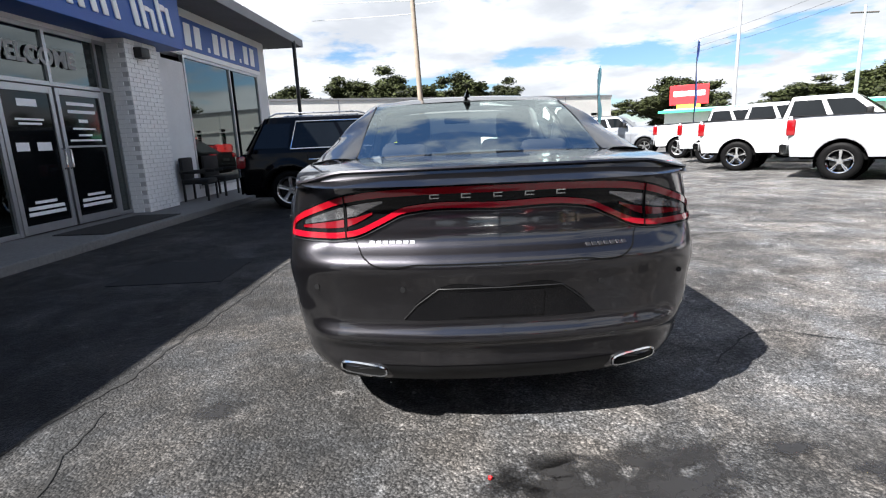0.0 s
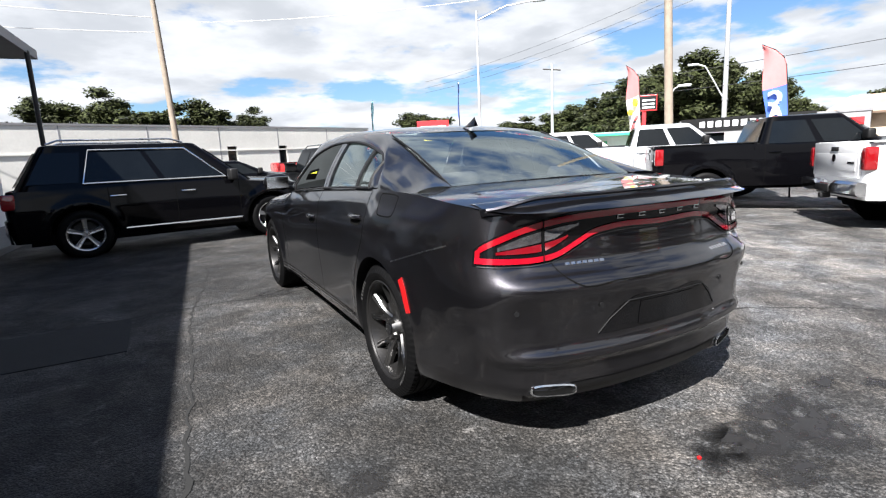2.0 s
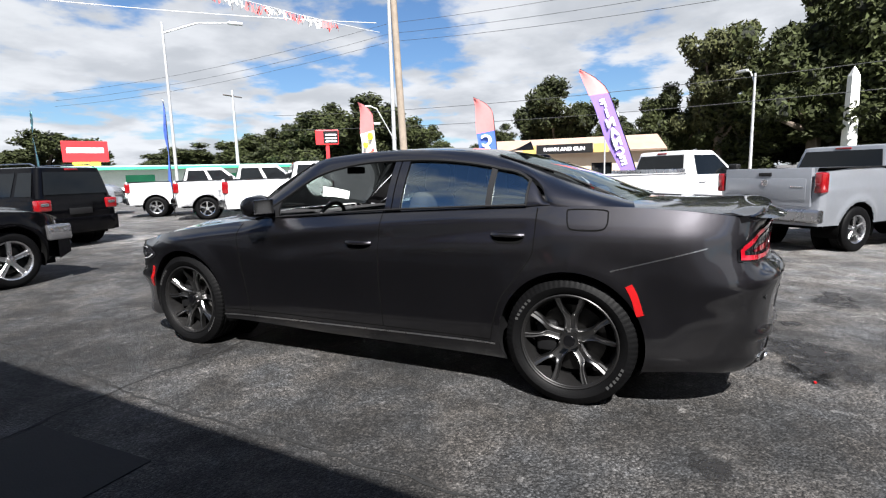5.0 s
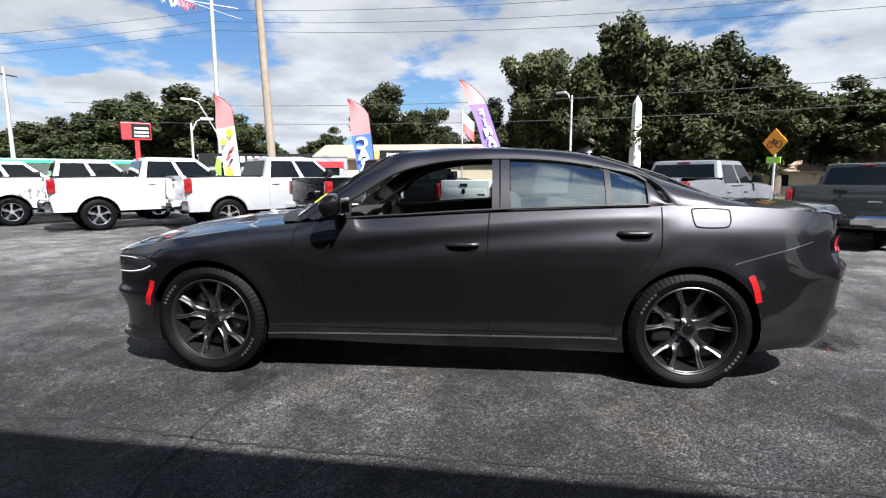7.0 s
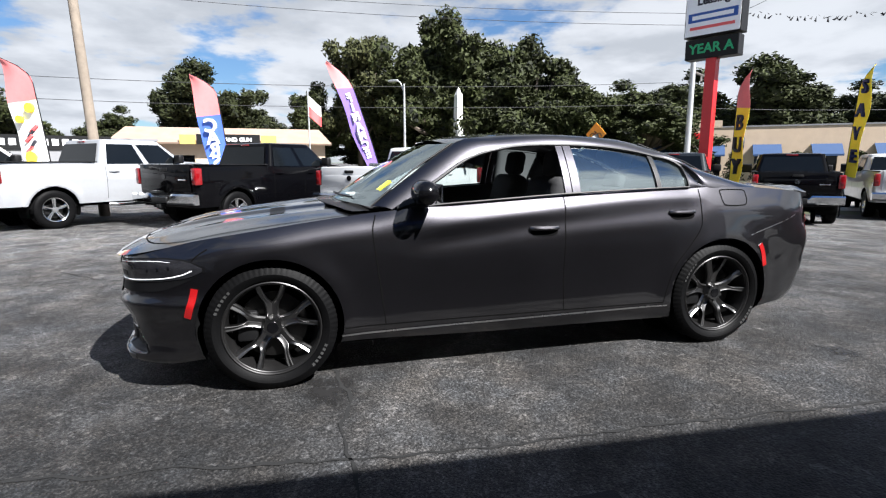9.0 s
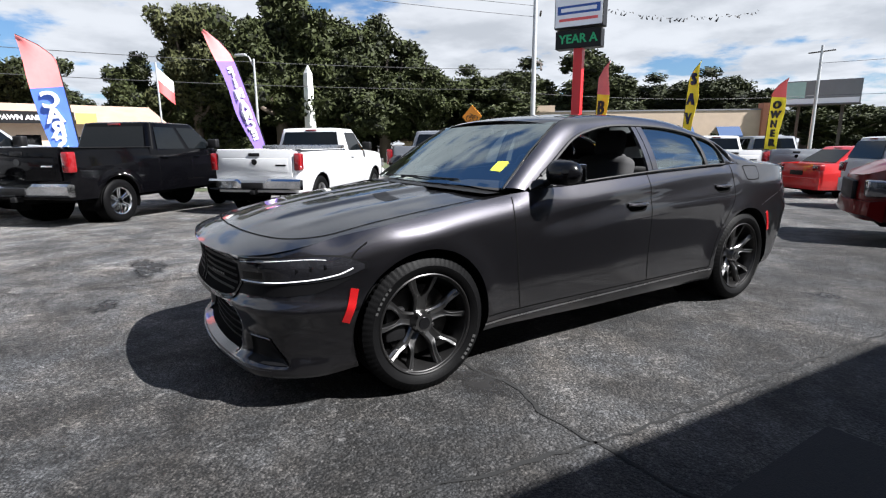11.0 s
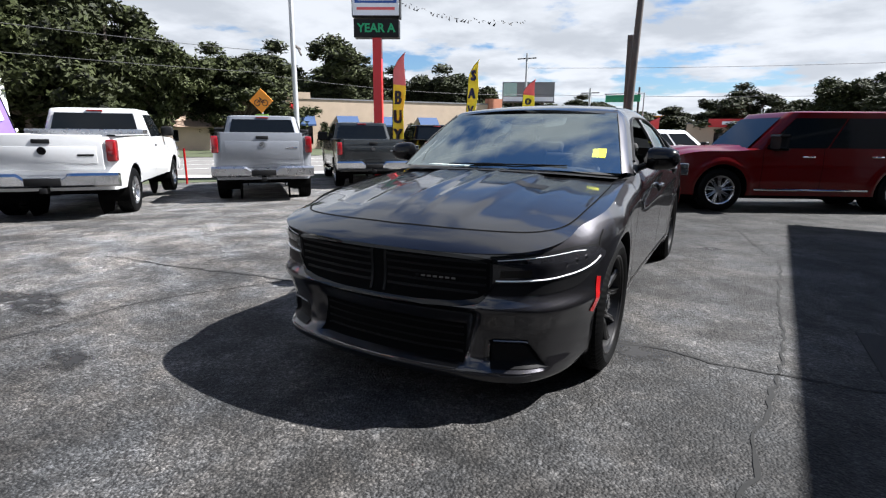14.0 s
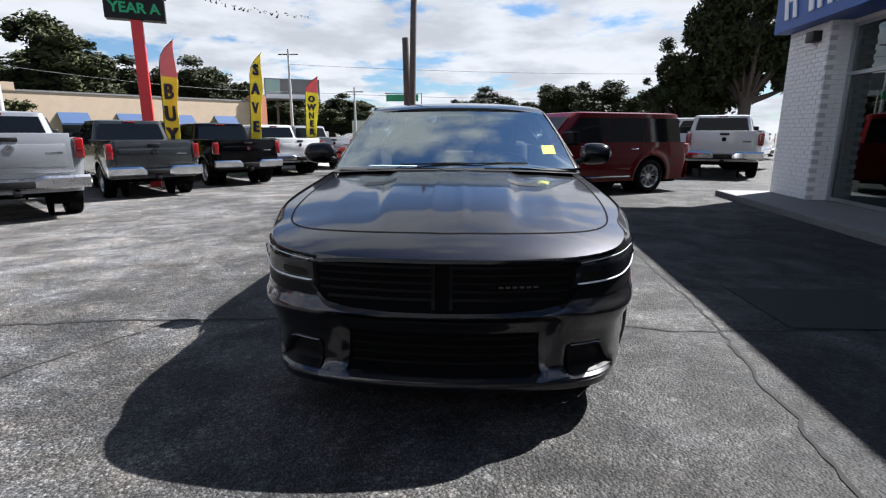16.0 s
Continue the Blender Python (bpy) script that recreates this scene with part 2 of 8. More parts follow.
def loft(bm, rings, close=False, caps=False):
    """Quads between successive rows of points."""
    rows = [[bm.verts.new(p) for p in ring] for ring in rings]
    for a, b in zip(rows, rows[1:]):
        k = len(a)
        for i in range(k if close else k - 1):
            j = (i + 1) % k
            try:
                bm.faces.new((a[i], a[j], b[j], b[i]))
            except ValueError:
                pass
    if caps and close:
        bm.faces.new(rows[0])
        bm.faces.new(rows[-1])
    return rows


def tube(bm, pts, r, n=8, caps=True, r_end=None):
    """A round bar along a line of points."""
    pts = [Vector(p) for p in pts]
    rings = []
    for i, p in enumerate(pts):
        d = (pts[min(i + 1, len(pts) - 1)] - pts[max(i - 1, 0)]).normalized()
        side = d.cross(Vector((0, 0, 1)) if abs(d.z) < 0.95 else Vector((1, 0, 0))).normalized()
        up = side.cross(d)
        rr = r if r_end is None else r + (r_end - r) * i / max(1, len(pts) - 1)
        rings.append([p + rr * (math.cos(a) * side + math.sin(a) * up) for a in (math.tau * k / n for k in range(n))])
    loft(bm, rings, True, caps)


def disc(bm, c, axis, r, depth, n=24, r2=None):
    """A turned solid: a cylinder or cone along an axis from c."""
    c, axis = Vector(c), Vector(axis).normalized()
    tube(bm, [c, c + axis * depth], r, n, True, r2)


def spline(pts, n):
    """n points along a Catmull-Rom curve through the given points, evenly by length."""
    p = np.array(pts, float)
    ext = np.vstack([2 * p[0] - p[1], p, 2 * p[-1] - p[-2]])
    fine = []
    for i in range(len(p) - 1):
        a, b, c, d = ext[i : i + 4]
        for t in np.linspace(0, 1, 24, endpoint=False):
            fine.append(0.5 * (2 * b + (c - a) * t + (2 * a - 5 * b + 4 * c - d) * t * t + (3 * b - a - 3 * c + d) * t**3))
    fine.append(p[-1])
    fine = np.array(fine)
    s = np.r_[0, np.cumsum(np.linalg.norm(np.diff(fine, axis=0), axis=1))]
    return np.stack([np.interp(np.linspace(0, s[-1], n), s, fine[:, k]) for k in range(p.shape[1])], 1)


def curve(xs, ys):
    """A smooth function through the points, given in rising order of x."""
    xs, ys = np.array(xs, float), np.array(ys, float)
    g = np.gradient(ys, xs)

    def f(x):
        x = float(min(max(x, xs[0]), xs[-1]))
        i = int(min(max(np.searchsorted(xs, x) - 1, 0), len(xs) - 2))
        h = xs[i + 1] - xs[i]
        t = (x - xs[i]) / h
        return (2 * t**3 - 3 * t * t + 1) * ys[i] + (t**3 - 2 * t * t + t) * h * g[i] + (3 * t * t - 2 * t**3) * ys[i + 1] + (t**3 - t * t) * h * g[i + 1]

    return f


def step(a, b, x):
    """0 at a rising smoothly to 1 at b; a may be the larger."""
    t = min(max((x - a) / (b - a), 0.0), 1.0)
    return t * t * (3 - 2 * t)


def solid(bm, thick):
    """Gives a sheet its thickness."""
    bmesh.ops.recalc_face_normals(bm, faces=bm.faces)
    bmesh.ops.solidify(bm, geom=list(bm.faces), thickness=thick)


def text_mesh(words, size, depth=0.004, bold=0.0, align="CENTER", shear=0.0):
    """The words as a mesh in the xz plane, readable from -y."""
    cu = bpy.data.curves.new("words", "FONT")
    cu.body, cu.size, cu.extrude, cu.offset, cu.align_x, cu.align_y, cu.shear = words, size, depth, bold, align, "CENTER", shear
    cu.resolution_u = 3
    ob = bpy.data.objects.new("words", cu)
    scene.collection.objects.link(ob)
    me = bpy.data.meshes.new_from_object(ob.evaluated_get(bpy.context.evaluated_depsgraph_get()))
    bpy.data.objects.remove(ob)
    bpy.data.curves.remove(cu)
    me.transform(Matrix.Rotation(radians(90), 4, "X"))
    return me


def words(name, text, size, material, parent, m, depth=0.004, bold=0.0, align="CENTER", shear=0.0, label=""):
    me = text_mesh(text, size, depth, bold, align, shear)
    me.materials.append(M[material] if isinstance(material, str) else material)
    ob = new(name, me)
    ob.parent = parent
    ob.matrix_basis = m
    if label:
        ob["label"] = label
    return ob


# ---- ground ----


def ground_z(x, y):
    """The lot falls gently towards the road corner."""
    s = 0.75 * x - 0.65 * y
    return -0.028 * min(max(s - 2.0, 0.0), 10.0) * step(2.0, 4.0, s)


def asphalt_material():
    m = bpy.data.materials.new("asphalt")
    m.use_nodes = True
    nt = m.node_tree
    n, link = nt.nodes.new, nt.links.new
    b = nt.nodes["Principled BSDF"]
    co = n("ShaderNodeTexCoord")

    def noise_at(scale, detail, rough, dim=0.0):
        t = n("ShaderNodeTexNoise")
        t.inputs["Scale"].default_value, t.inputs["Detail"].default_value, t.inputs["Roughness"].default_value = scale, detail, rough
        t.inputs["Distortion"].default_value = dim
        link(co.outputs["Object"], t.inputs["Vector"])
        return t.outputs["Fac"]

    def ranged(v, a, b_, lo, hi):
        r = n("ShaderNodeMapRange")
        r.inputs["From Min"].default_value, r.inputs["From Max"].default_value = a, b_
        r.inputs["To Min"].default_value, r.inputs["To Max"].default_value = lo, hi
        link(v, r.inputs["Value"])
        return r.outputs[0]

    def op(kind, a, b_):
        o = n("ShaderNodeMath")
        o.operation = kind
        for k, v in enumerate((a, b_)):
            if isinstance(v, float):
                o.inputs[k].default_value = v
            else:
                link(v, o.inputs[k])
        return o.outputs[0]

    def stones(scale):
        v = n("ShaderNodeTexVoronoi")
        v.inputs["Scale"].default_value = scale
        link(co.outputs["Object"], v.inputs["Vector"])
        one = n("ShaderNodeSeparateColor")
        link(v.outputs["Color"], one.inputs[0])
        return one.outputs[0], one.outputs[1], v.outputs["Distance"]

    broad = ranged(noise_at(0.33, 5, 0.62, 0.5), 0.41, 0.61, 0.55, 1.45)
    mid = ranged(noise_at(1.7, 9, 0.72, 0.4), 0.39, 0.63, 0.42, 1.5)
    tone = op("MULTIPLY", broad, mid)
    # aggregate: most stones dark, a few pale and bright
    big, pick, gap = stones(78.0)
    fine, pick2, gap2 = stones(185.0)
    grain = op("ADD", op("MULTIPLY", op("POWER", big, 3.5), 1.4), op("MULTIPLY", op("POWER", fine, 2.5), 1.5))
    grain = op("ADD", grain, 0.2)
    grain = op("MULTIPLY", grain, ranged(gap, 0.25, 0.6, 1.0, 0.6))
    tone = op("MULTIPLY", tone, grain)
    # pale worn patches and flecks of dust trodden into the surface
    worn = ranged(noise_at(2.6, 8, 0.75, 0.6), 0.53, 0.63, 0.0, 1.0)
    fleck = ranged(noise_at(11.0, 7, 0.72, 0.5), 0.585, 0.64, 0.0, 1.0)
    curl = ranged(noise_at(38.0, 3, 0.6, 1.6), 0.55, 0.66, 0.0, 1.0)
    speck = ranged(pick, 0.62, 0.95, 0.3, 1.5)
    tone = op("ADD", tone, op("MULTIPLY", op("MULTIPLY", worn, speck), 0.75))
    tone = op("ADD", tone, op("MULTIPLY", curl, 0.75))
    tone = op("ADD", tone, op("MULTIPLY", op("MULTIPLY", fleck, ranged(mid, 0.75, 1.15, 0.15, 1.0)), 1.7))
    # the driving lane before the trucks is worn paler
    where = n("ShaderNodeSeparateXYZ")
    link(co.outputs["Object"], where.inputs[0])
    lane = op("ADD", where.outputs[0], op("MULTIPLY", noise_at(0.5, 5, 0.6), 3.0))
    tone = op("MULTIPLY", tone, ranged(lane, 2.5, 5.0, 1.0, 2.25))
    # and the strip along the building is darker, deepening its shade in the colour
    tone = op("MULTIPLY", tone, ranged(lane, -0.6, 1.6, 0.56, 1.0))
    oil = ranged(noise_at(1.1, 4, 0.6, 0.3), 0.63, 0.74, 1.0, 0.45)
    tone = op("MULTIPLY", tone, oil)
    # dust is a little warmer than the stone
    tint = n("ShaderNodeMix")
    tint.data_type = "RGBA"
    tint.inputs["A"].default_value, tint.inputs["B"].default_value = (0.043, 0.0438, 0.0455, 1), (0.0555, 0.0508, 0.0465, 1)
    link(ranged(noise_at(2.2, 6, 0.65, 0.3), 0.38, 0.64, 0.0, 1.0), tint.inputs["Factor"])
    col = n("ShaderNodeVectorMath")
    col.operation = "SCALE"
    link(tint.outputs["Result"], col.inputs[0])
    link(tone, col.inputs["Scale"])
    link(col.outputs[0], b.inputs["Base Color"])
    link(ranged(mid, 0.6, 1.4, 0.78, 0.64), b.inputs["Roughness"])
    b.inputs["Specular IOR Level"].default_value = 0.3
    bp = n("ShaderNodeBump")
    bp.inputs["Strength"].default_value, bp.inputs["Distance"].default_value = 0.9, 0.007
    link(op("ADD", op("MULTIPLY", gap, -1.0), op("MULTIPLY", fine, 0.5)), bp.inputs["Height"])
    link(bp.outputs[0], b.inputs["Normal"])
    return m


M["asphalt"] = asphalt_material()
M["patch"] = mat("asphalt_patch", (0.006, 0.006, 0.0063), 0.88, 0, 0.25, 5, 0.4, 120)
M["crack"] = mat("crack", (0.004, 0.004, 0.004), 0.95, 0, 0.3, 9)
M["grey_white"] = mat("grey_white", (0.3, 0.31, 0.31), 0.6, 0, 0.25, 8)
M["concrete"] = mat("concrete", (0.28, 0.272, 0.257), 0.85, 0, 0.2, 2.5, 0.3, 60)
M["walk"] = mat("walk_concrete", (0.15, 0.148, 0.145), 0.85, 0, 0.25, 1.8, 0.35, 50, fine=1)
M["grass"] = mat("grass", (0.045, 0.055, 0.024), 0.9, 0, 0.4, 1.5, 0.6, 30)


def build_ground():
    xs = np.r_[-400, -200, -100, -50, np.arange(-30, 40, 2.0), 50, 70, 100, 200, 400, 900, 2500]
    ys = np.r_[-2500, -900, -400, -200, -100, -60, np.arange(-40, 42, 2.0), 60, 100, 200, 400, 900, 2500]
    bm = bmesh.new()
    loft(bm, [[(x, y, ground_z(x, y)) for x in xs] for y in ys])
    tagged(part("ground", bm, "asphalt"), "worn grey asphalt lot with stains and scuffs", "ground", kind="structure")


build_ground()

# ---- the grey saloon ----
HUB_F, HUB_R, HUB_Z, ARCH = 1.54, -1.52, 0.372, 0.405
OUT = spline(
    [(0, 2.475), (0.15, 2.47), (0.3, 2.455), (0.58, 2.40), (0.77, 2.295), (0.875, 2.13), (0.925, 1.93), (0.945, 1.6), (0.935, 1.2), (0.925, 0.6), (0.93, 0), (0.935, -0.6),
     (0.945, -1.2), (0.95, -1.6), (0.935, -1.95), (0.905, -2.2), (0.84, -2.39), (0.67, -2.525), (0.36, -2.60), (0.18, -2.619), (0, -2.625)], 380)
_t = np.gradient(OUT, axis=0)
NRM = np.stack([-_t[:, 1], _t[:, 0]], 1)
NRM /= np.linalg.norm(NRM, axis=1)[:, None]
NRM[0], NRM[-1] = (0, 1), (0, -1)
NOSE = int(np.argmax(OUT[:, 0] > 0.92))
SIDE0, SIDE1 = int(np.argmax(OUT[:, 1] < 2.2)), int(np.argmax(OUT[:, 1] < -2.25))

in_side = curve([0.18, 0.23, 0.30, 0.34, 0.38, 0.5, 0.65, 0.8, 0.9, 0.97, 1.03, 1.10, 1.18], [0.11, 0.06, 0.027, 0.019, 0.017, 0.012, 0.004, 0, 0.004, 0.016, 0.038, 0.068, 0.105])
in_front = curve([0.16, 0.185, 0.21, 0.235, 0.26, 0.33, 0.43, 0.49, 0.53, 0.57, 0.66, 0.75, 0.8, 0.86], [0.06, 0.022, 0.012, 0.018, 0.042, 0.05, 0.04, 0.014, 0.0, 0.02, 0.034, 0.03, 0.045, 0.075])
in_rear = curve([0.21, 0.26, 0.30, 0.38, 0.42, 0.44, 0.46, 0.49, 0.56, 0.68, 0.73, 0.765, 0.785, 0.815, 0.835, 0.88, 0.97, 1.03, 1.10], [0.15, 0.095, 0.066, 0.056, 0.046, 0.02, 0.016, 0.032, 0.034, 0.014, 0.0, 0.002, 0.018, 0.058, 0.072, 0.078, 0.085, 0.075, 0.075])
in_corner = curve([0.21, 0.27, 0.31, 0.40, 0.52, 0.60, 0.73, 0.80, 0.88, 0.97, 1.03, 1.10], [0.16, 0.10, 0.075, 0.05, 0.022, 0.016, 0.002, 0.016, 0.036, 0.048, 0.058, 0.07])
z_top = curve([-2.63, -2.5, -2.3, -2.0, -1.7, -1.28, -0.8, -0.3, 0.2, 0.6, 0.8, 1.0, 1.3, 1.6, 1.9, 2.1, 2.25, 2.40, 2.48],
              [1.06, 1.06, 1.083, 1.112, 1.128, 1.132, 1.12, 1.10, 1.07, 1.045, 1.025, 1.005, 0.97, 0.93, 0.885, 0.845, 0.812, 0.785, 0.775])
z_bot = curve([-2.63, -2.4, -2.1, -1.9, 0, 1.9, 2.1, 2.48], [0.235, 0.235, 0.26, 0.24, 0.215, 0.21, 0.18, 0.175])
z_crease = curve([-1.35, -1.0, -0.5, 0.0, 0.35, 0.6, 0.9], [1.07, 1.06, 1.03, 0.985, 0.945, 0.92, 0.9])


def inset(i, z):
    y = OUT[i, 1]
    wf, wr = step(1.7, 2.25, y), step(2.02, 2.42, -y)
    ws = 1 - wf - wr
    corner = step(0.70, 0.85, OUT[i, 0])
    ax = OUT[i, 0]
    d = wf * in_front(z) + ws * in_side(z) + wr * ((1 - corner) * in_rear(z) + corner * in_corner(z))
    if wf > 0.01:
        # sunk middle of the bumper between the two corner blades, and the slots of the fog lamps
        blade = 0.43 + 0.26 * max(0.0, z - 0.25)
        d += 0.05 * wf * (1 - step(blade - 0.035, blade + 0.03, ax)) * step(0.225, 0.268, z) * step(0.53, 0.49, z)
        d += 0.03 * wf * step(0.66, 0.86, ax) * step(0.27, 0.22, z)
        slot = 0.372 - 0.13 * step(0.70, 0.83, ax)
        d += 0.035 * wf * step(0.53, 0.585, ax) * step(0.86, 0.79, ax) * step(0.228, 0.268, z) * step(slot + 0.016, slot - 0.024, z)
    if ws > 0.01:
        zc, near = z_crease(y), ws * step(1.45, 1.2, -y) * step(0.85, 0.45, y)
        d += near * (0.2 * max(0.0, z - zc) + 0.014 * math.exp(-(((z - zc + 0.085) / 0.06) ** 2)))
        for hy in (HUB_F, HUB_R):
            r = math.hypot(y - hy, z - HUB_Z)
            d -= 0.013 * ws * math.exp(-(((r - ARCH) / 0.085) ** 2))
        d -= 0.002 * ws * math.exp(-(((y + 1.6) / 0.4) ** 2)) * math.exp(-(((z - 1.0) / 0.09) ** 2))
        full = step(0.6, 1.0, y) * step(2.2, 1.95, y)
        d += 0.055 * full * max(0.0, (z - z_top(y) + 0.13) / 0.13) ** 2
        d -= 0.010 * ws * math.exp(-(((y - 1.55) / 0.4) ** 2)) * math.exp(-(((z - 0.86) / 0.08) ** 2))
    return d


def skin(i, z, side=1, off=0.0):
    """A point of the body's flank, nose or tail at place i of its outline and height z."""
    i = float(np.clip(i, 0, len(OUT) - 1.001))
    k = int(i)
    f = i - k
    o = OUT[k] * (1 - f) + OUT[k + 1] * f
    nn = NRM[k] * (1 - f) + NRM[k + 1] * f
    d = inset(k, z) * (1 - f) + inset(k + 1, z) * f
    p = o - nn * (d - off)
    return Vector((side * p[0], p[1], z))


def by_y(y):
    return float(np.interp(-y, -OUT[NOSE - 60 : SIDE1 + 40, 1], np.arange(NOSE - 60, SIDE1 + 40)))


def by_x(x, front):
    if front:
        k = np.arange(0, NOSE)
        return float(np.interp(abs(x), OUT[k, 0], k))
    k = np.arange(len(OUT) - 1, SIDE1 - 30, -1)
    return float(np.interp(abs(x), OUT[k, 0], k))


def patch(bm, x0, x1, lo, hi, front, off, n=28, rows=5, side=None):
    """A strip on the nose or tail from x0 to x1, between the heights lo(x) and hi(x)."""
    rings = []
    for x in np.linspace(x0, x1, n):
        s = side or (1 if x >= 0 else -1)
        rings.append([skin(by_x(x, front), lo(abs(x)) + (hi(abs(x)) - lo(abs(x))) * t, s, off) for t in np.linspace(0, 1, rows)])
    loft(bm, rings)


def flank_line(bm, yz, side, w=0.0035, off=0.0015, n=60):
    """A narrow joint along the flank through points (y, z)."""
    p = spline(yz, n)
    rings = []
    for k, (y, z) in enumerate(p):
        a, b = p[max(k - 1, 0)], p[min(k + 1, n - 1)]
        d = (b - a) / (np.linalg.norm(b - a) + 1e-9)
        q = np.array([-d[1], d[0]]) * w
        rings.append([skin(by_y(y + q[0]), z + q[1], side, off), skin(by_y(y - q[0]), z - q[1], side, off)])
    loft(bm, rings)


hood_mid = curve([0.9, 1.05, 1.27, 1.49, 1.72, 1.95, 2.12, 2.25, 2.36, 2.44, 2.48], [1.05, 1.048, 1.035, 1.012, 0.985, 0.95, 0.915, 0.878, 0.838, 0.80, 0.775])
deck_mid = curve([-2.63, -2.55, -2.45, -2.3, -2.1, -1.9, -1.7], [1.06, 1.09, 1.118, 1.132, 1.14, 1.146, 1.155])


def half_width(y):
    front = y > 0
    k = np.arange(0, 200) if front else np.arange(len(OUT) - 1, 180, -1)
    i = float(np.interp(abs(y), np.abs(OUT[k, 1])[::-1], k[::-1]))
    return skin(i, z_top(y)).x


def hood_z(x, y):
    xb = half_width(y)
    zb, zm = z_top(y), hood_mid(y)
    u = min(abs(x) / max(xb, 0.05), 1.0)
    z = zm - (zm - zb) * u**2.3
    fade = step(2.3, 1.95, y)
    z += 0.016 * fade * (1 - step(0.30, 0.37, abs(x) - 0.06 * (1.9 - y))) - 0.008 * fade
    z += 0.007 * fade * math.exp(-(((abs(x) - 0.075) / 0.016) ** 2)) * step(1.0, 1.3, y)
    z += 0.012 * fade * math.exp(-(((abs(x) - 0.56 - 0.04 * (1.6 - y)) / 0.05) ** 2)) * (1 - u)
    return z


def deck_z(x, y):
    xb = half_width(y)
    u = min(abs(x) / max(xb, 0.05), 1.0)
    return deck_mid(y) - (deck_mid(y) - z_top(y)) * u**2.6


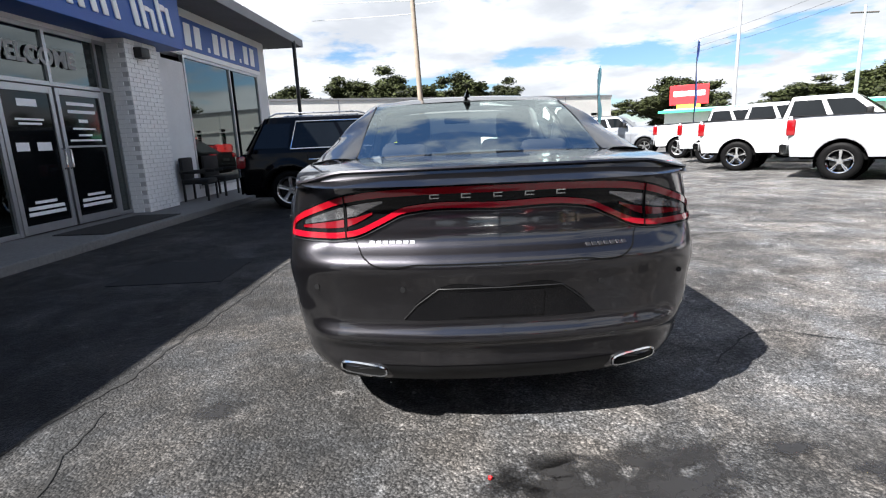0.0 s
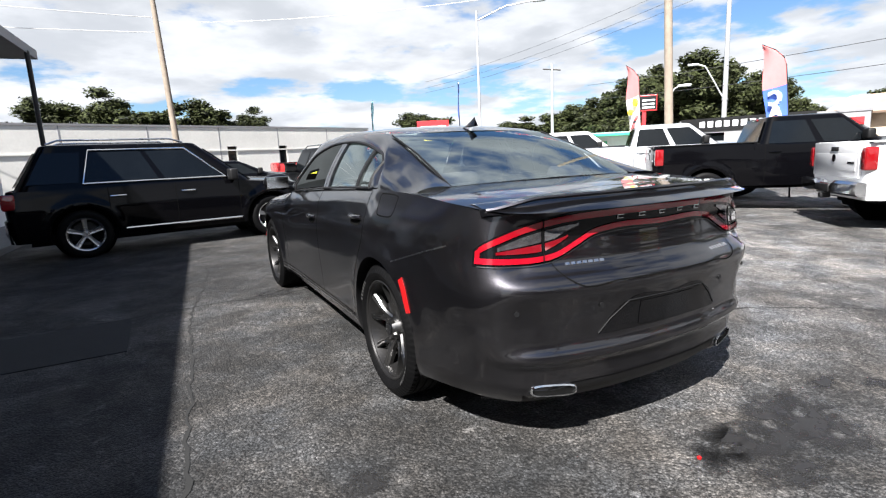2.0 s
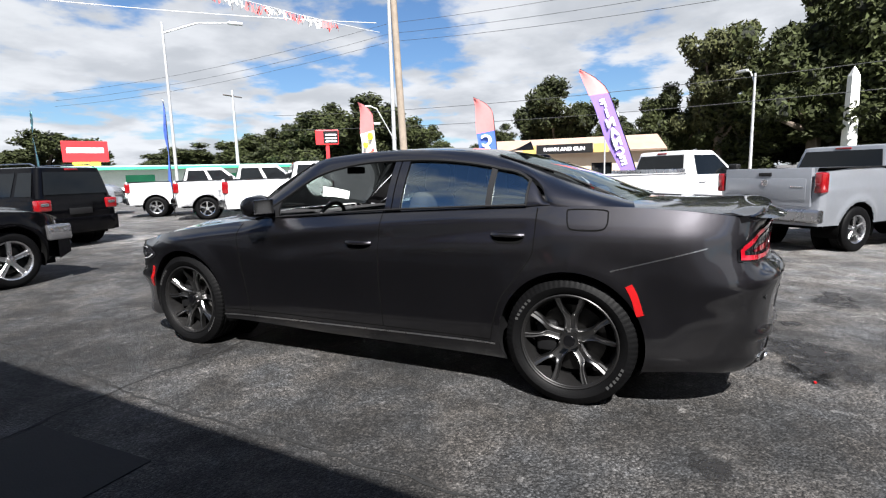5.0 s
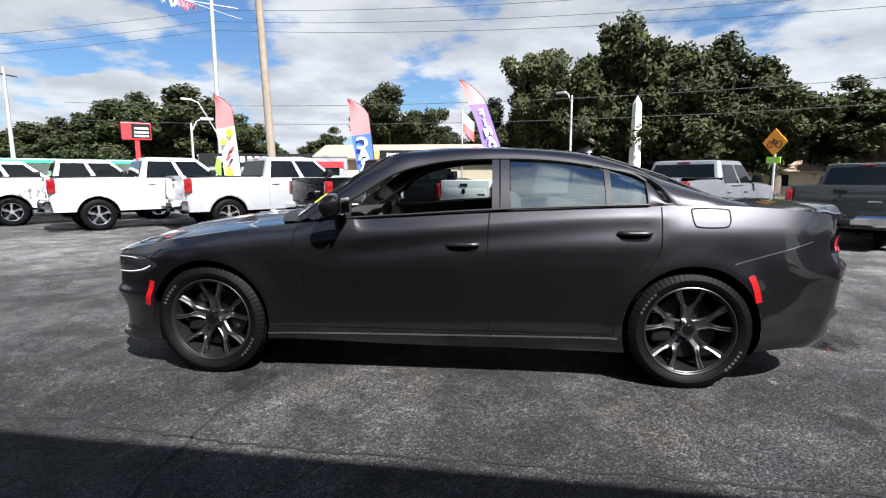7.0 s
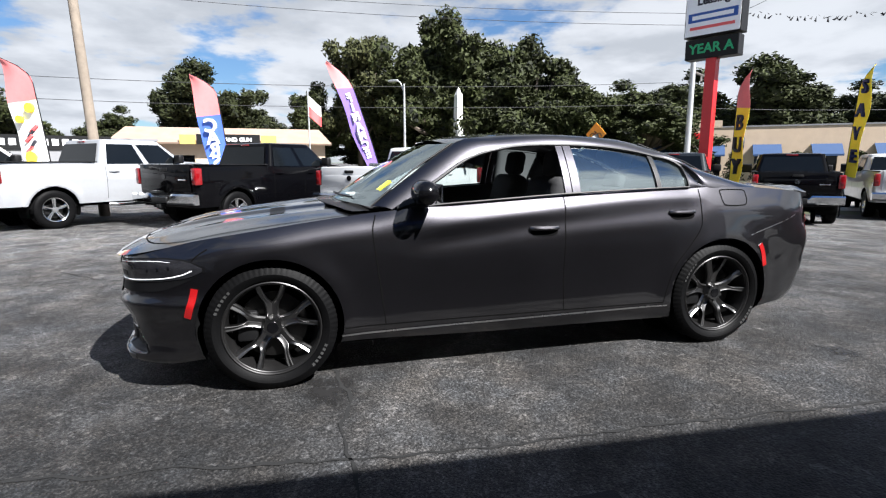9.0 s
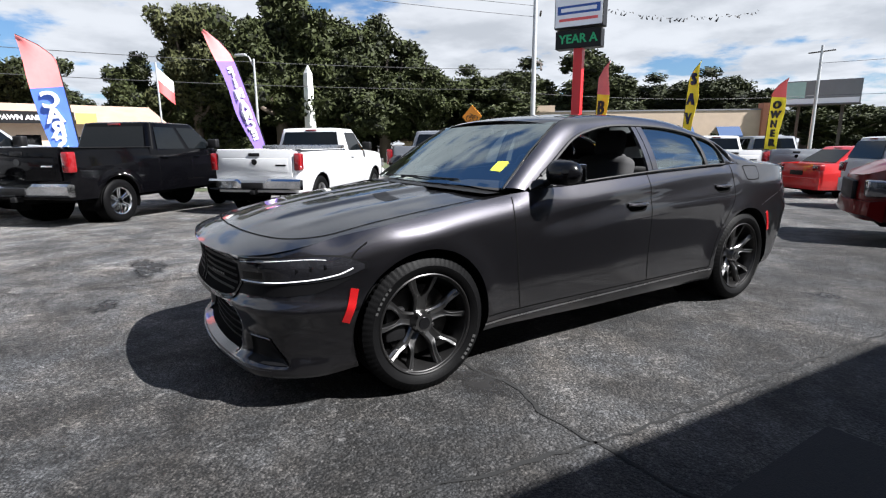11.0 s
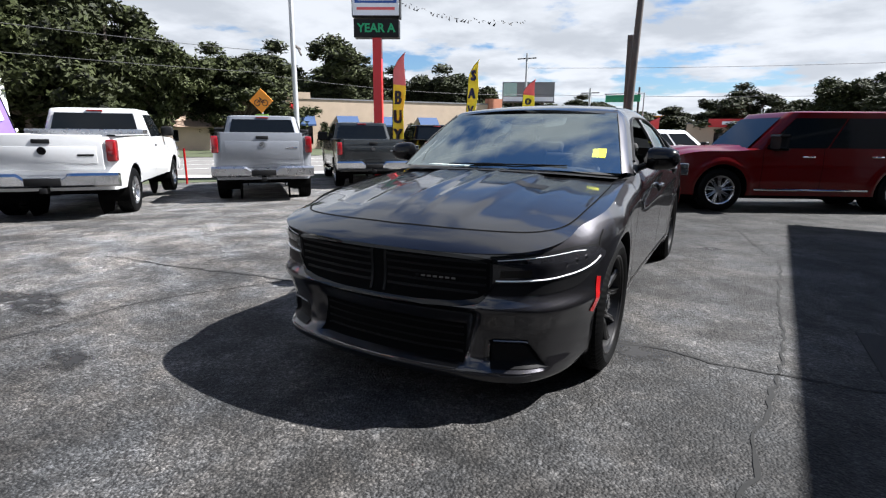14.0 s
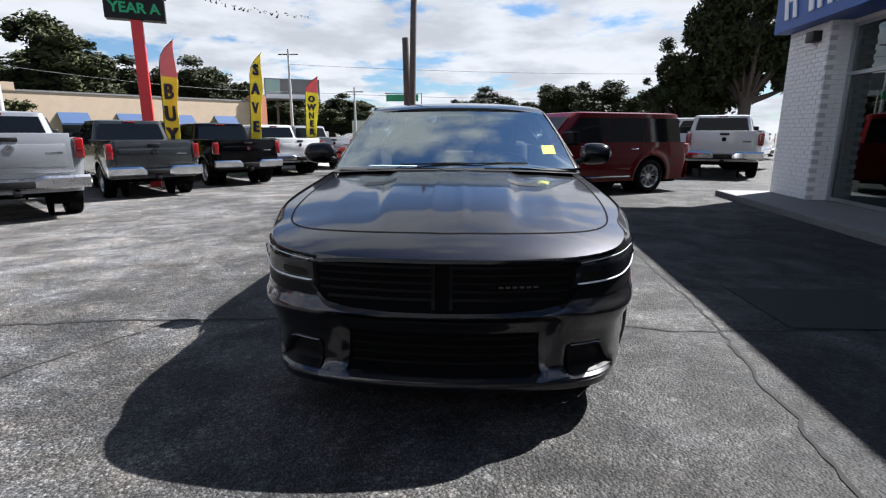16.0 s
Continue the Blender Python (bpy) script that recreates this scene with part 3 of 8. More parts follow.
def build_wheel(name, tyre_r, rim_r, width, style, rim_mat, spokes=5):
    """A wheel about the y axis of its own, whose outer face looks to -x."""
    w = new(name)
    h = width / 2
    prof = [(-h * 0.78, rim_r - 0.004), (-h * 0.95, rim_r + 0.012), (-h * 1.03, (rim_r + tyre_r) / 2), (-h * 0.96, tyre_r - 0.028), (-h * 0.84, tyre_r - 0.008), (-h * 0.8, tyre_r - 0.002)]
    for k in (-0.55, -0.2, 0.2, 0.55):
        prof += [((k - 0.08) * h, tyre_r), ((k - 0.06) * h, tyre_r - 0.008), ((k + 0.06) * h, tyre_r - 0.008), ((k + 0.08) * h, tyre_r)]
    prof += [(-a, r) for a, r in prof[:6][::-1]]
    bm = bmesh.new()
    n = 288 if style == "star" else 48
    rings = []
    for k in range(n):
        a = math.tau * k / n
        dip = 0.0035 if style == "star" and k % 4 == 0 else 0.0
        rings.append([(x, (r - (dip if 0.5 * h < abs(x) < 0.99 * h and r > tyre_r - 0.03 else 0)) * math.cos(a), (r - (dip if 0.5 * h < abs(x) < 0.99 * h and r > tyre_r - 0.03 else 0)) * math.sin(a)) for x, r in prof])
    loft(bm, rings + [rings[0]])
    bmesh.ops.remove_doubles(bm, verts=bm.verts, dist=1e-5)
    part("tyre", bm, "rubber", w, "black rubber tyre")
    bm = bmesh.new()
    prof = [(-h * 0.86, rim_r - 0.004), (-h * 0.9, rim_r + 0.004), (-h * 0.8, rim_r - 0.014), (-h * 0.55, rim_r - 0.022), (h * 0.5, rim_r - 0.045), (h * 0.9, rim_r - 0.02)]
    rings = [[(x, r * math.cos(a), r * math.sin(a)) for x, r in prof] for a in (math.tau * k / 64 for k in range(65))]
    loft(bm, rings)
    bmesh.ops.remove_doubles(bm, verts=bm.verts, dist=1e-5)
    rim = part("rim", bm, "barrel" if style == "star" else rim_mat, w)

    def arm(bm, a0, r0, a1, r1, w0, w1, x0, x1, d=0.034):
        """A bar of the star from one polar place to another, with bevelled shoulders and a shallow groove."""
        rings = []
        for t in np.linspace(0, 1, 8):
            r, a = r0 + (r1 - r0) * t, a0 + (a1 - a0) * t**0.75
            ww, xx = w0 + (w1 - w0) * t, x0 + (x1 - x0) * (t**1.5)
            c = Vector((xx, r * math.cos(a), r * math.sin(a)))
            s = Vector((0, -math.sin(a), math.cos(a)))
            rings.append([c + s * ww * q + Vector((x, 0, 0)) for q, x in ((-0.42, d), (-0.5, 0.012), (-0.34, 0.0), (0.0, 0.005), (0.34, 0.0), (0.5, 0.012), (0.42, d))])
        loft(bm, rings, True, True)

    bm = bmesh.new()
    face = -h * 0.62
    for k in range(spokes):
        a = math.tau * k / spokes + math.pi / 2
        if style == "star":
            axis, across = Vector((0, math.cos(a), math.sin(a))), Vector((0, -math.sin(a), math.cos(a)))
            edge_out = curve([0.04, 0.08, 0.12, 0.15, 0.18, 0.21, 0.268], [0.042, 0.037, 0.038, 0.047, 0.064, 0.079, 0.099])
            edge_in = curve([0.04, 0.138, 0.148, 0.16, 0.18, 0.21, 0.268], [0.0, 0.0, 0.008, 0.019, 0.031, 0.042, 0.059])
            front = curve([0.04, 0.09, 0.14, 0.2, 0.268], [0.034, 0.026, 0.014, 0.0, -0.017])
            for s in (-1, 1):
                rings = []
                for r in np.linspace(0.04, rim_r - 0.004, 22):
                    o, i = edge_out(r), max(edge_in(r), 0.0)
                    x, mid = face + front(r), i + 0.5 * (o - i)
                    ridge = 0.004 * step(0.135, 0.165, r)
                    sunk = 0.005 * step(0.16, 0.13, r)
                    rings.append([axis * r + across * s * q + Vector((xx, 0, 0)) for q, xx in (
                        (i, x + 0.036), (i, x + 0.006 - ridge * 2 + sunk), (i + min(0.005, (o - i) * 0.2), x - ridge + sunk * 1.8), (mid, x + 0.003 + sunk), (o - 0.009, x), (o, x + 0.011), (o * 0.97, x + 0.036))])
                loft(bm, rings)
        elif style == "twin":
            for s in (-1, 1):
                arm(bm, a + s * 0.14, 0.05, a + s * 0.1, rim_r - 0.01, 0.022, 0.02, face, face - 0.01)
        else:
            arm(bm, a, 0.05, a, rim_r - 0.01, 0.055, 0.075, face, face - 0.01)
    part("spokes", bm, rim_mat, rim)
    bm = bmesh.new()
    disc(bm, (face - 0.006, 0, 0), (1, 0, 0), 0.05, 0.05, 28, 0.066)
    part("hub", bm, rim_mat, rim)
    bm = bmesh.new()
    disc(bm, (face - 0.011, 0, 0), (1, 0, 0), 0.032, 0.012, 24, 0.036)
    part("centre_cap", bm, "gloss_black" if style == "star" else rim_mat, rim)
    for k in range(5):
        bm = bmesh.new()
        a = math.tau * (k + 0.5) / 5 + math.pi / 2
        disc(bm, (face - 0.008, 0.055 * math.cos(a), 0.055 * math.sin(a)), (1, 0, 0), 0.009, 0.02, 6)
        part("wheel_nut", bm, rim_mat, rim)
    if style == "star":
        bm = bmesh.new()
        lip = [(-h * 0.9, rim_r + 0.005), (-h * 0.93, rim_r - 0.001), (-h * 0.9, rim_r - 0.007), (-h * 0.8, rim_r - 0.011)]
        loft(bm, [[(x, r * math.cos(a), r * math.sin(a)) for x, r in lip] for a in (math.tau * k / 72 for k in range(73))])
        bmesh.ops.remove_doubles(bm, verts=bm.verts, dist=1e-5)
        part("rim_edge", bm, "barrel", rim, "dark turned rim edge")
        # raised pale lettering of the tyre wall, as plain bars
        bm = bmesh.new()
        for start in (0.35, 3.5):
            for k in range(6):
                a0 = start + 0.085 * k
                row = []
                for r in (rim_r + 0.036, rim_r + 0.052):
                    x = -h * (0.95 + 0.08 * (r - rim_r - 0.012) / ((tyre_r - rim_r) / 2 - 0.012)) - 0.0022
                    row.append([(x, r * math.cos(a), r * math.sin(a)) for a in np.linspace(a0, a0 + 0.05, 4)])
                loft(bm, row)
        part("lettering", bm, "faded_letter", w, "faded pale lettering on the tyre wall", smooth=False)["kind"] = "stuff"
    bm = bmesh.new()
    disc(bm, (0.0, 0, 0), (1, 0, 0), rim_r * 0.72, 0.02, 40)
    part("brake_disc", bm, "rotor", w)
    # near-black disc: the shade behind the spokes is put into its colour
    bm = bmesh.new()
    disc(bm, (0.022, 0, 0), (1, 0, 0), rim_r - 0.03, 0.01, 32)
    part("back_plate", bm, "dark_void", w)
    bm = bmesh.new()
    box(bm, -0.03, 0.05, rim_r * 0.3, rim_r * 0.74, -0.09, 0.09, 0.015)
    part("brake_caliper", bm, "trim_black", w)
    return w


def place_wheels(wheel, car, half_track, hubs, z):
    """Copies of one wheel under the car at both ends of each axle."""
    first = True
    for y in hubs:
        for s in (-1, 1):
            m = pose(s * half_track, y, z, 0, 0, 0 if s < 0 else 180)
            if first:
                wheel.parent, wheel.matrix_basis, first = car, m, False
            else:
                c = copy_thing(wheel, m)
                c.parent = car


def build_saloon():
    car = thing("car", "dark grey metallic four-door saloon with black star wheels, driver's window down", "car")
    n, levels = len(OUT), 44
    groups = {}

    def region(y, z, front):
        if y > 1.93 + 0.25 * (z - 0.6):
            return "front_bumper"
        if y < -1.74 and z < 0.79 + 0.283 * (-1.74 - y):
            return "rear_bumper"
        if y < -2.2:
            return "tail_panel"
        if z < 0.335 and -1.2 < y < 1.2:
            return "side_skirt"
        r = math.hypot(y - HUB_R, z - HUB_Z)
        if -0.29 < y < 0.9:
            return "front_door"
        if -1.31 < y <= -0.29 and r > 0.45:
            return "rear_door"
        return "front_fender" if y > 0 else "rear_quarter"

    for side in (-1, 1):
        pts, lift = {}, []
        for i in range(n):
            y = OUT[i, 1]
            zb, zt = z_bot(y), z_top(y)
            row = []
            for j in range(levels + 1):
                t = j / levels
                z = zb + (zt - zb) * t
                for hy in (HUB_F, HUB_R):
                    dy, dz = y - hy, z - HUB_Z
                    r = math.hypot(dy, dz)
                    if r < ARCH and abs(OUT[i, 0]) > 0.7:
                        if r > ARCH - 0.034 and dz > -0.2:
                            z = HUB_Z + math.sqrt(max(ARCH**2 - dy * dy, 0)) if abs(dy) < ARCH * 0.72 else z
                row.append((y, z))
            lift.append(row)
        for i in range(n):
            for j in range(levels + 1):
                y, z = lift[i][j]
                p = skin(i, z, side)
                for hy in (HUB_F, HUB_R):
                    r = math.hypot(p.y - hy, z - HUB_Z)
                    if ARCH - 0.034 < r < ARCH and abs(p.x) > 0.7 and r > 0:
                        p = Vector((p.x, hy + (p.y - hy) * ARCH / r, HUB_Z + (z - HUB_Z) * ARCH / r))
                pts[i, j] = p
        for i in range(n - 1):
            for j in range(levels):
                q = [pts[i, j], pts[i + 1, j], pts[i + 1, j + 1], pts[i, j + 1]]
                c = sum(q, Vector()) / 4
                if abs(c.x) > 0.7 and any(math.hypot(c.y - hy, c.z - HUB_Z) < ARCH - 0.006 for hy in (HUB_F, HUB_R)):
                    continue
                key = region(c.y, c.z, c.y > 0)
                key = (key, side if key not in ("front_bumper", "rear_bumper", "tail_panel") else 0)
                groups.setdefault(key, []).append(q)
    made = {}
    for (name, side), quads in groups.items():
        bm = bmesh.new()
        for q in quads:
            bm.faces.new([bm.verts.new(v) for v in q])
        bmesh.ops.remove_doubles(bm, verts=bm.verts, dist=0.0004)
        bmesh.ops.dissolve_degenerate(bm, edges=bm.edges, dist=0.0002)
        made[name, side] = part(name, bm, "granite", car)
    # arch lips and liners
    for side in (-1, 1):
        for hy in (HUB_F, HUB_R):
            bm = bmesh.new()
            rings = []
            for a in np.linspace(radians(-24), radians(204), 60):
                y, z = hy + ARCH * math.cos(a), HUB_Z + ARCH * math.sin(a)
                p = skin(by_y(y), max(z, 0.21), side)
                p = Vector((p.x, y, z))
                k = Vector((-side, 0, 0))
                rings.append([p, p + k * 0.02, p + k * 0.05 + Vector((0, 0.012 * math.cos(a), 0.012 * math.sin(a))), p + k * 0.4 + Vector((0, 0.02 * math.cos(a), 0.02 * math.sin(a)))])
            loft(bm, rings)
            part("wheel_arch", bm, "trim_black", car)
            # disc closing the wheel well, as black as its shade
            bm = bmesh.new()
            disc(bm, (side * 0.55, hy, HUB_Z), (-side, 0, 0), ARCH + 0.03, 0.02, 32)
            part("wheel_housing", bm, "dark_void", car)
    # hood and nose
    def cap(y0, y1, rows, fz, lim=None):
        rings = []
        for y in np.linspace(y0, y1, rows):
            xb = half_width(y)
            rings.append([(x, y, fz(x, y)) for x in xb * np.linspace(-1, 1, 81)])
        return rings

    bm = bmesh.new()
    ys = np.r_[np.linspace(2.4745, 2.30, 26), np.linspace(2.28, 0.9, 60)]
    rings = [[(x, y, hood_z(x, y)) for x in half_width(y) * np.linspace(-1, 1, 81)] for y in ys]
    loft(bm, rings)
    part("hood", bm, "granite", car)
    bm = bmesh.new()
    for s in (-1, 1):
        line = spline([(0.0, 2.315), (0.3, 2.295), (0.55, 2.235), (0.7, 2.14), (0.775, 1.98), (0.80, 1.7), (0.80, 1.3), (0.79, 1.05)], 90)
        rings = []
        for k, (x, y) in enumerate(line):
            a, b = line[max(k - 1, 0)], line[min(k + 1, 89)]
            d = (b - a) / np.linalg.norm(b - a)
            q = np.array([-d[1], d[0]]) * 0.004
            rings.append([(s * (x + q[0]), y + q[1], hood_z(x + q[0], y + q[1]) + 0.0018), (s * (x - q[0]), y - q[1], hood_z(x - q[0], y - q[1]) + 0.0018)])
        loft(bm, rings)
    part("hood_joint", bm, "dark_void", car)
    for s in (-1, 1):
        bm = bmesh.new()
        rings = [[(s * x, y, hood_z(x, y) + 0.002) for x in np.linspace(0.32, 0.50, 8)] for y in np.linspace(1.46, 1.55, 5)]
        loft(bm, rings)
        part("hood_vent", bm, "trim_black", car)
    # cowl
    bm = bmesh.new()
    rings = [[(x, y0 - 0.20 * (x / 0.84) ** 2, z0 - 0.035 * (x / 0.84) ** 2) for x in np.linspace(-0.80, 0.80, 41)] for y0, z0 in ((1.24, 1.05), (1.16, 1.052), (1.09, 1.046), (1.02, 1.05))]
    loft(bm, rings)
    part("cowl", bm, "trim_black", car)
    # deck, spoiler
    bm = bmesh.new()
    ys = np.r_[np.linspace(-2.6245, -2.4, 30), np.linspace(-2.38, -1.7, 30)]
    loft(bm, [[(x, y, deck_z(x, y)) for x in half_width(y) * np.linspace(-1, 1, 61)] for y in ys])
    part("trunk_lid", bm, "granite", car)
    bm = bmesh.new()
    rings = []
    for x in np.linspace(-0.80, 0.80, 71):
        u = abs(x) / 0.80
        back = skin(by_x(x, False), 1.058).y
        yb, yl = back + 0.012, -2.36 + 0.10 * u**5
        base = deck_z(x, yl)
        edge = deck_z(x, min(yb + 0.03, -2.3))
        top = edge + 0.003 + (1.124 - 0.008 * u**2 - edge - 0.003) * step(1.0, 0.72, u)
        rings.append([(x, yl, base + 0.001), (x, (yl * 0.6 + yb * 0.4), base * 0.55 + top * 0.45 + 0.004), (x, yb + 0.025, top - 0.003), (x, yb, top), (x, yb - 0.005, top - 0.007), (x, yb + 0.010, top - 0.017),
                      (x, yb + 0.004, 0.5 * (top - 0.017) + 0.53), (x, back - 0.001, 1.056), (x, back + 0.08, 1.03)])
    loft(bm, rings, True, True)
    part("spoiler", bm, "granite", car, "body-coloured lip spoiler")
    # roof, screens and pillars
    inner = spline([(0.81, 0.95, 1.045), (0.738, 0.69, 1.23), (0.65, 0.37, 1.432), (0.60, 0.12, 1.478), (0.60, -0.3, 1.492), (0.59, -0.75, 1.472), (0.585, -0.98, 1.435), (0.60, -1.3, 1.33), (0.62, -1.6, 1.215), (0.635, -1.82, 1.14)], 90)
    outer = spline([(0.865, 0.83, 1.03), (0.80, 0.55, 1.19), (0.735, 0.31, 1.335), (0.695, 0.09, 1.395), (0.675, -0.37, 1.425), (0.69, -0.78, 1.402), (0.71, -1.04, 1.355), (0.75, -1.25, 1.285), (0.80, -1.345, 1.21), (0.865, -1.40, 1.132), (0.868, -1.6, 1.128), (0.862, -1.85, 1.118)], 90)
    for side in (-1, 1):
        bm = bmesh.new()
        rings = []
        for a, b in zip(inner, outer):
            a, b = Vector(a), Vector(b)
            out = Vector((0.55, 0, 0.8)).normalized()
            bulge = 0.22 * (a - b).length
            row = []
            for t in np.linspace(0, 1, 9):
                p = a.lerp(b, t) + out * bulge * 4 * t * (1 - t) * 0.38
                p.x += 0.04 * 4 * t * (1 - t) * step(-0.95, -1.25, a.y) * step(-1.82, -1.55, a.y)
                row.append((side * p.x, p.y, p.z))
            rings.append(row)
        loft(bm, rings)
        part("roof_pillar", bm, "granite", car)
    roof_mid = curve([-1.0, -0.75, -0.3, 0.1, 0.38, 0.45], [1.452, 1.495, 1.52, 1.508, 1.468, 1.45])
    bm = bmesh.new()
    rings = []
    for y in np.linspace(0.40, -1.0, 40):
        k = int(np.argmin(np.abs(inner[:, 1] - y)))
        xe, ze = inner[k, 0] + 0.002, inner[k, 2]
        rings.append([(xe * u, y + 0.05 * (1 - u * u) * (1 if y > -0.3 else -1) * min(1, abs(y + 0.3) * 2), ze + (roof_mid(y) - ze) * (1 - abs(u) ** 2.4)) for u in np.linspace(-1, 1, 41)])
    loft(bm, rings)
    part("roof", bm, "granite", car)

    def screen(name, base, top, mat_, label, sag):
        bm = bmesh.new()
        rings = []
        for t in np.linspace(0, 1, 16):
            row = []
            for u in np.linspace(-1, 1, 31):
                bx, by, bz, bow_b = base
                tx, ty, tz, bow_t = top
                w = 1 - u * u
                x = (bx + (tx - bx) * t) * u
                y = by + bow_b * w + (ty + bow_t * w - by - bow_b * w) * t
                z = bz + (tz - bz) * t + sag * 4 * t * (1 - t) + 0.012 * w
                row.append((x, y, z))
            rings.append(row)
        loft(bm, rings)
        ob = part(name, bm, mat_, car, label)
        ob.visible_shadow = False
        return rings

    screen("windscreen", (0.815, 0.95, 1.045, 0.17), (0.648, 0.375, 1.436, 0.07), "screen_pane", "raked windscreen with a yellow price card", 0.02)
    screen("rear_window", (0.625, -1.81, 1.14, -0.06), (0.585, -0.985, 1.44, -0.05), "screen_pane", "sloping rear window", 0.022)
    for (x0, y0, z0), (x1, y1, z1) in (((0.81, 0.95, 1.047), (0.653, 0.40, 1.428)), ((0.625, -1.79, 1.142), (0.592, -1.02, 1.435))):
        for s in (-1, 1):
            bm = bmesh.new()
            tube(bm, [(s * x0, y0, z0), (s * (x0 + x1) / 2, (y0 + y1) / 2, (z0 + z1) / 2 + 0.022), (s * x1, y1, z1)], 0.005, 8)
            part("screen_seal", bm, "trim_black", car)
    # side windows
    dlo = curve([-1.36, -1.3, -1.25, -1.04, -0.78, -0.37, 0.09, 0.31, 0.55, 0.78], [1.16, 1.24, 1.285, 1.355, 1.402, 1.425, 1.395, 1.335, 1.19, 1.05])
    rail_x = curve([-1.36, -1.25, -1.04, -0.78, -0.37, 0.09, 0.31, 0.55, 0.78], [0.82, 0.75, 0.71, 0.69, 0.675, 0.695, 0.735, 0.80, 0.86])

    def side_at(y, t, s, off=0.0):
        zb = z_top(y) - 0.004
        zt = dlo(y)
        x = 0.862 + (rail_x(y) - 0.862) * t + 0.018 * 4 * t * (1 - t) - off
        return Vector((s * x, y, zb + (zt - zb) * t))

    for s in (-1, 1):
        for name, y0, y1, mt in (("rear_side_window", -0.43, -1.01, "tint_pane"), ("quarter_window", -1.045, -1.265, "tint_pane")) + ((("front_side_window", 0.62, -0.32, "pane"),) if s > 0 else ()):
            bm = bmesh.new()
            loft(bm, [[side_at(y, t, s, 0.012) for t in np.linspace(0, 1, 8)] for y in np.linspace(y0, y1, 24)])
            ob = part(name, bm, mt, made["front_door" if name.startswith("front") else "rear_door", s])
            ob.visible_shadow = False
        bm = bmesh.new()
        loft(bm, [[side_at(y, t, s, -0.002) for t in np.linspace(0, 1, 10)] for y in np.linspace(-0.425, -0.368, 6)])
        loft(bm, [[side_at(y, t, s, -0.002) for t in np.linspace(0, 1, 10)] for y in np.linspace(-0.36, -0.315, 6)])
        solid(bm, 0.02)
        part("door_pillar", bm, "granite", car, "body-coloured centre pillar")
        bm = bmesh.new()
        loft(bm, [[side_at(y, t, s, 0.0) for t in np.linspace(0, 1, 10)] for y in np.linspace(-1.045, -1.01, 3)])
        solid(bm, 0.012)
        part("window_bar", bm, "trim_black", car)
        bm = bmesh.new()
        loft(bm, [[side_at(y, t, s, -0.001) for t in np.linspace(0, 1, 10)] for y in np.linspace(-1.26, -1.40, 10)])
        part("pillar_foot", bm, "granite", car)
        bm = bmesh.new()
        tube(bm, [side_at(-1.26, t, s, 0.0) for t in np.linspace(0, 1, 10)], 0.009, 6)
        part("window_frame", bm, "trim_black", car)
        bm = bmesh.new()
        tube(bm, [side_at(y, 0.985, s, 0.0) for y in np.linspace(0.68, -1.26, 50)], 0.011, 6)
        part("window_frame", bm, "trim_black", car)
        bm = bmesh.new()
        tube(bm, [side_at(y, 0.0, s, -0.004) + Vector((0, 0, 0.006)) for y in np.linspace(0.72, -1.26, 50)], 0.0075, 6)
        part("belt_strip", bm, "trim_black", car, "thin dark strip below the side windows")
        bm = bmesh.new()
        loft(bm, [[skin(by_y(y), z_top(y), s), side_at(y, 0, s, 0.05), side_at(y, 0, s, 0.07) + Vector((0, 0, -0.12)), side_at(y, 0, s, 0.08) + Vector((0, 0, -0.55))] for y in np.linspace(0.92, -1.72, 40)])
        part("door_lining", bm, "dash", car, "dark inner door lining")
        bm = bmesh.new()
        loft(bm, [[side_at(y, t, s, 0.0) for t in (0, 0.5, 1)] for y in (0.80, 0.70, 0.62, 0.585)])
        solid(bm, 0.012)
        part("mirror_corner", bm, "trim_black", car)
        # joints
        bm = bmesh.new()
        flank_line(bm, [(0.93, 1.0), (0.955, 0.9), (0.93, 0.7), (0.905, 0.5), (0.885, 0.34)], s)
        flank_line(bm, [(-0.30, 1.095), (-0.29, 0.9), (-0.285, 0.6), (-0.30, 0.34)], s)
        flank_line(bm, [(-1.33, 1.12), (-1.325, 0.95), (-1.31, 0.85), (-1.22, 0.72), (-1.13, 0.6), (-1.08, 0.45), (-1.06, 0.34)], s)
        flank_line(bm, [(-1.06, 0.337), (-0.3, 0.337), (0.4, 0.337), (1.13, 0.337)], s)
        flank_line(bm, [(1.97, 0.74), (1.92, 0.80), (1.86, 0.84)], s)
        part("panel_joint", bm, "dark_void", car)
        # metal strip standing in for the highlight on the sill edge
        bm = bmesh.new()
        flank_line(bm, [(-1.09, 0.315), (-0.3, 0.306), (0.4, 0.298), (1.15, 0.29)], s, 0.006, 0.004)
        part("sill_strip", bm, "alloy", car, "bright line along the sill, its highlight shown as metal")
        bm = bmesh.new()
        flank_line(bm, [(-1.74, 0.79), (-1.95, 0.85), (-2.2, 0.92)], s, 0.003, 0.002)
        part("bumper_joint", bm, "alloy", car)
        if s < 0:
            bm = bmesh.new()
            loop = [(-1.50, 1.095), (-1.51, 1.03), (-1.54, 1.005), (-1.68, 1.005), (-1.715, 1.03), (-1.72, 1.08), (-1.70, 1.108), (-1.52, 1.112), (-1.50, 1.095)]
            flank_line(bm, loop, s, 0.0035, 0.002, 80)
            part("fuel_flap_joint", bm, "dark_void", car)
            bm = bmesh.new()
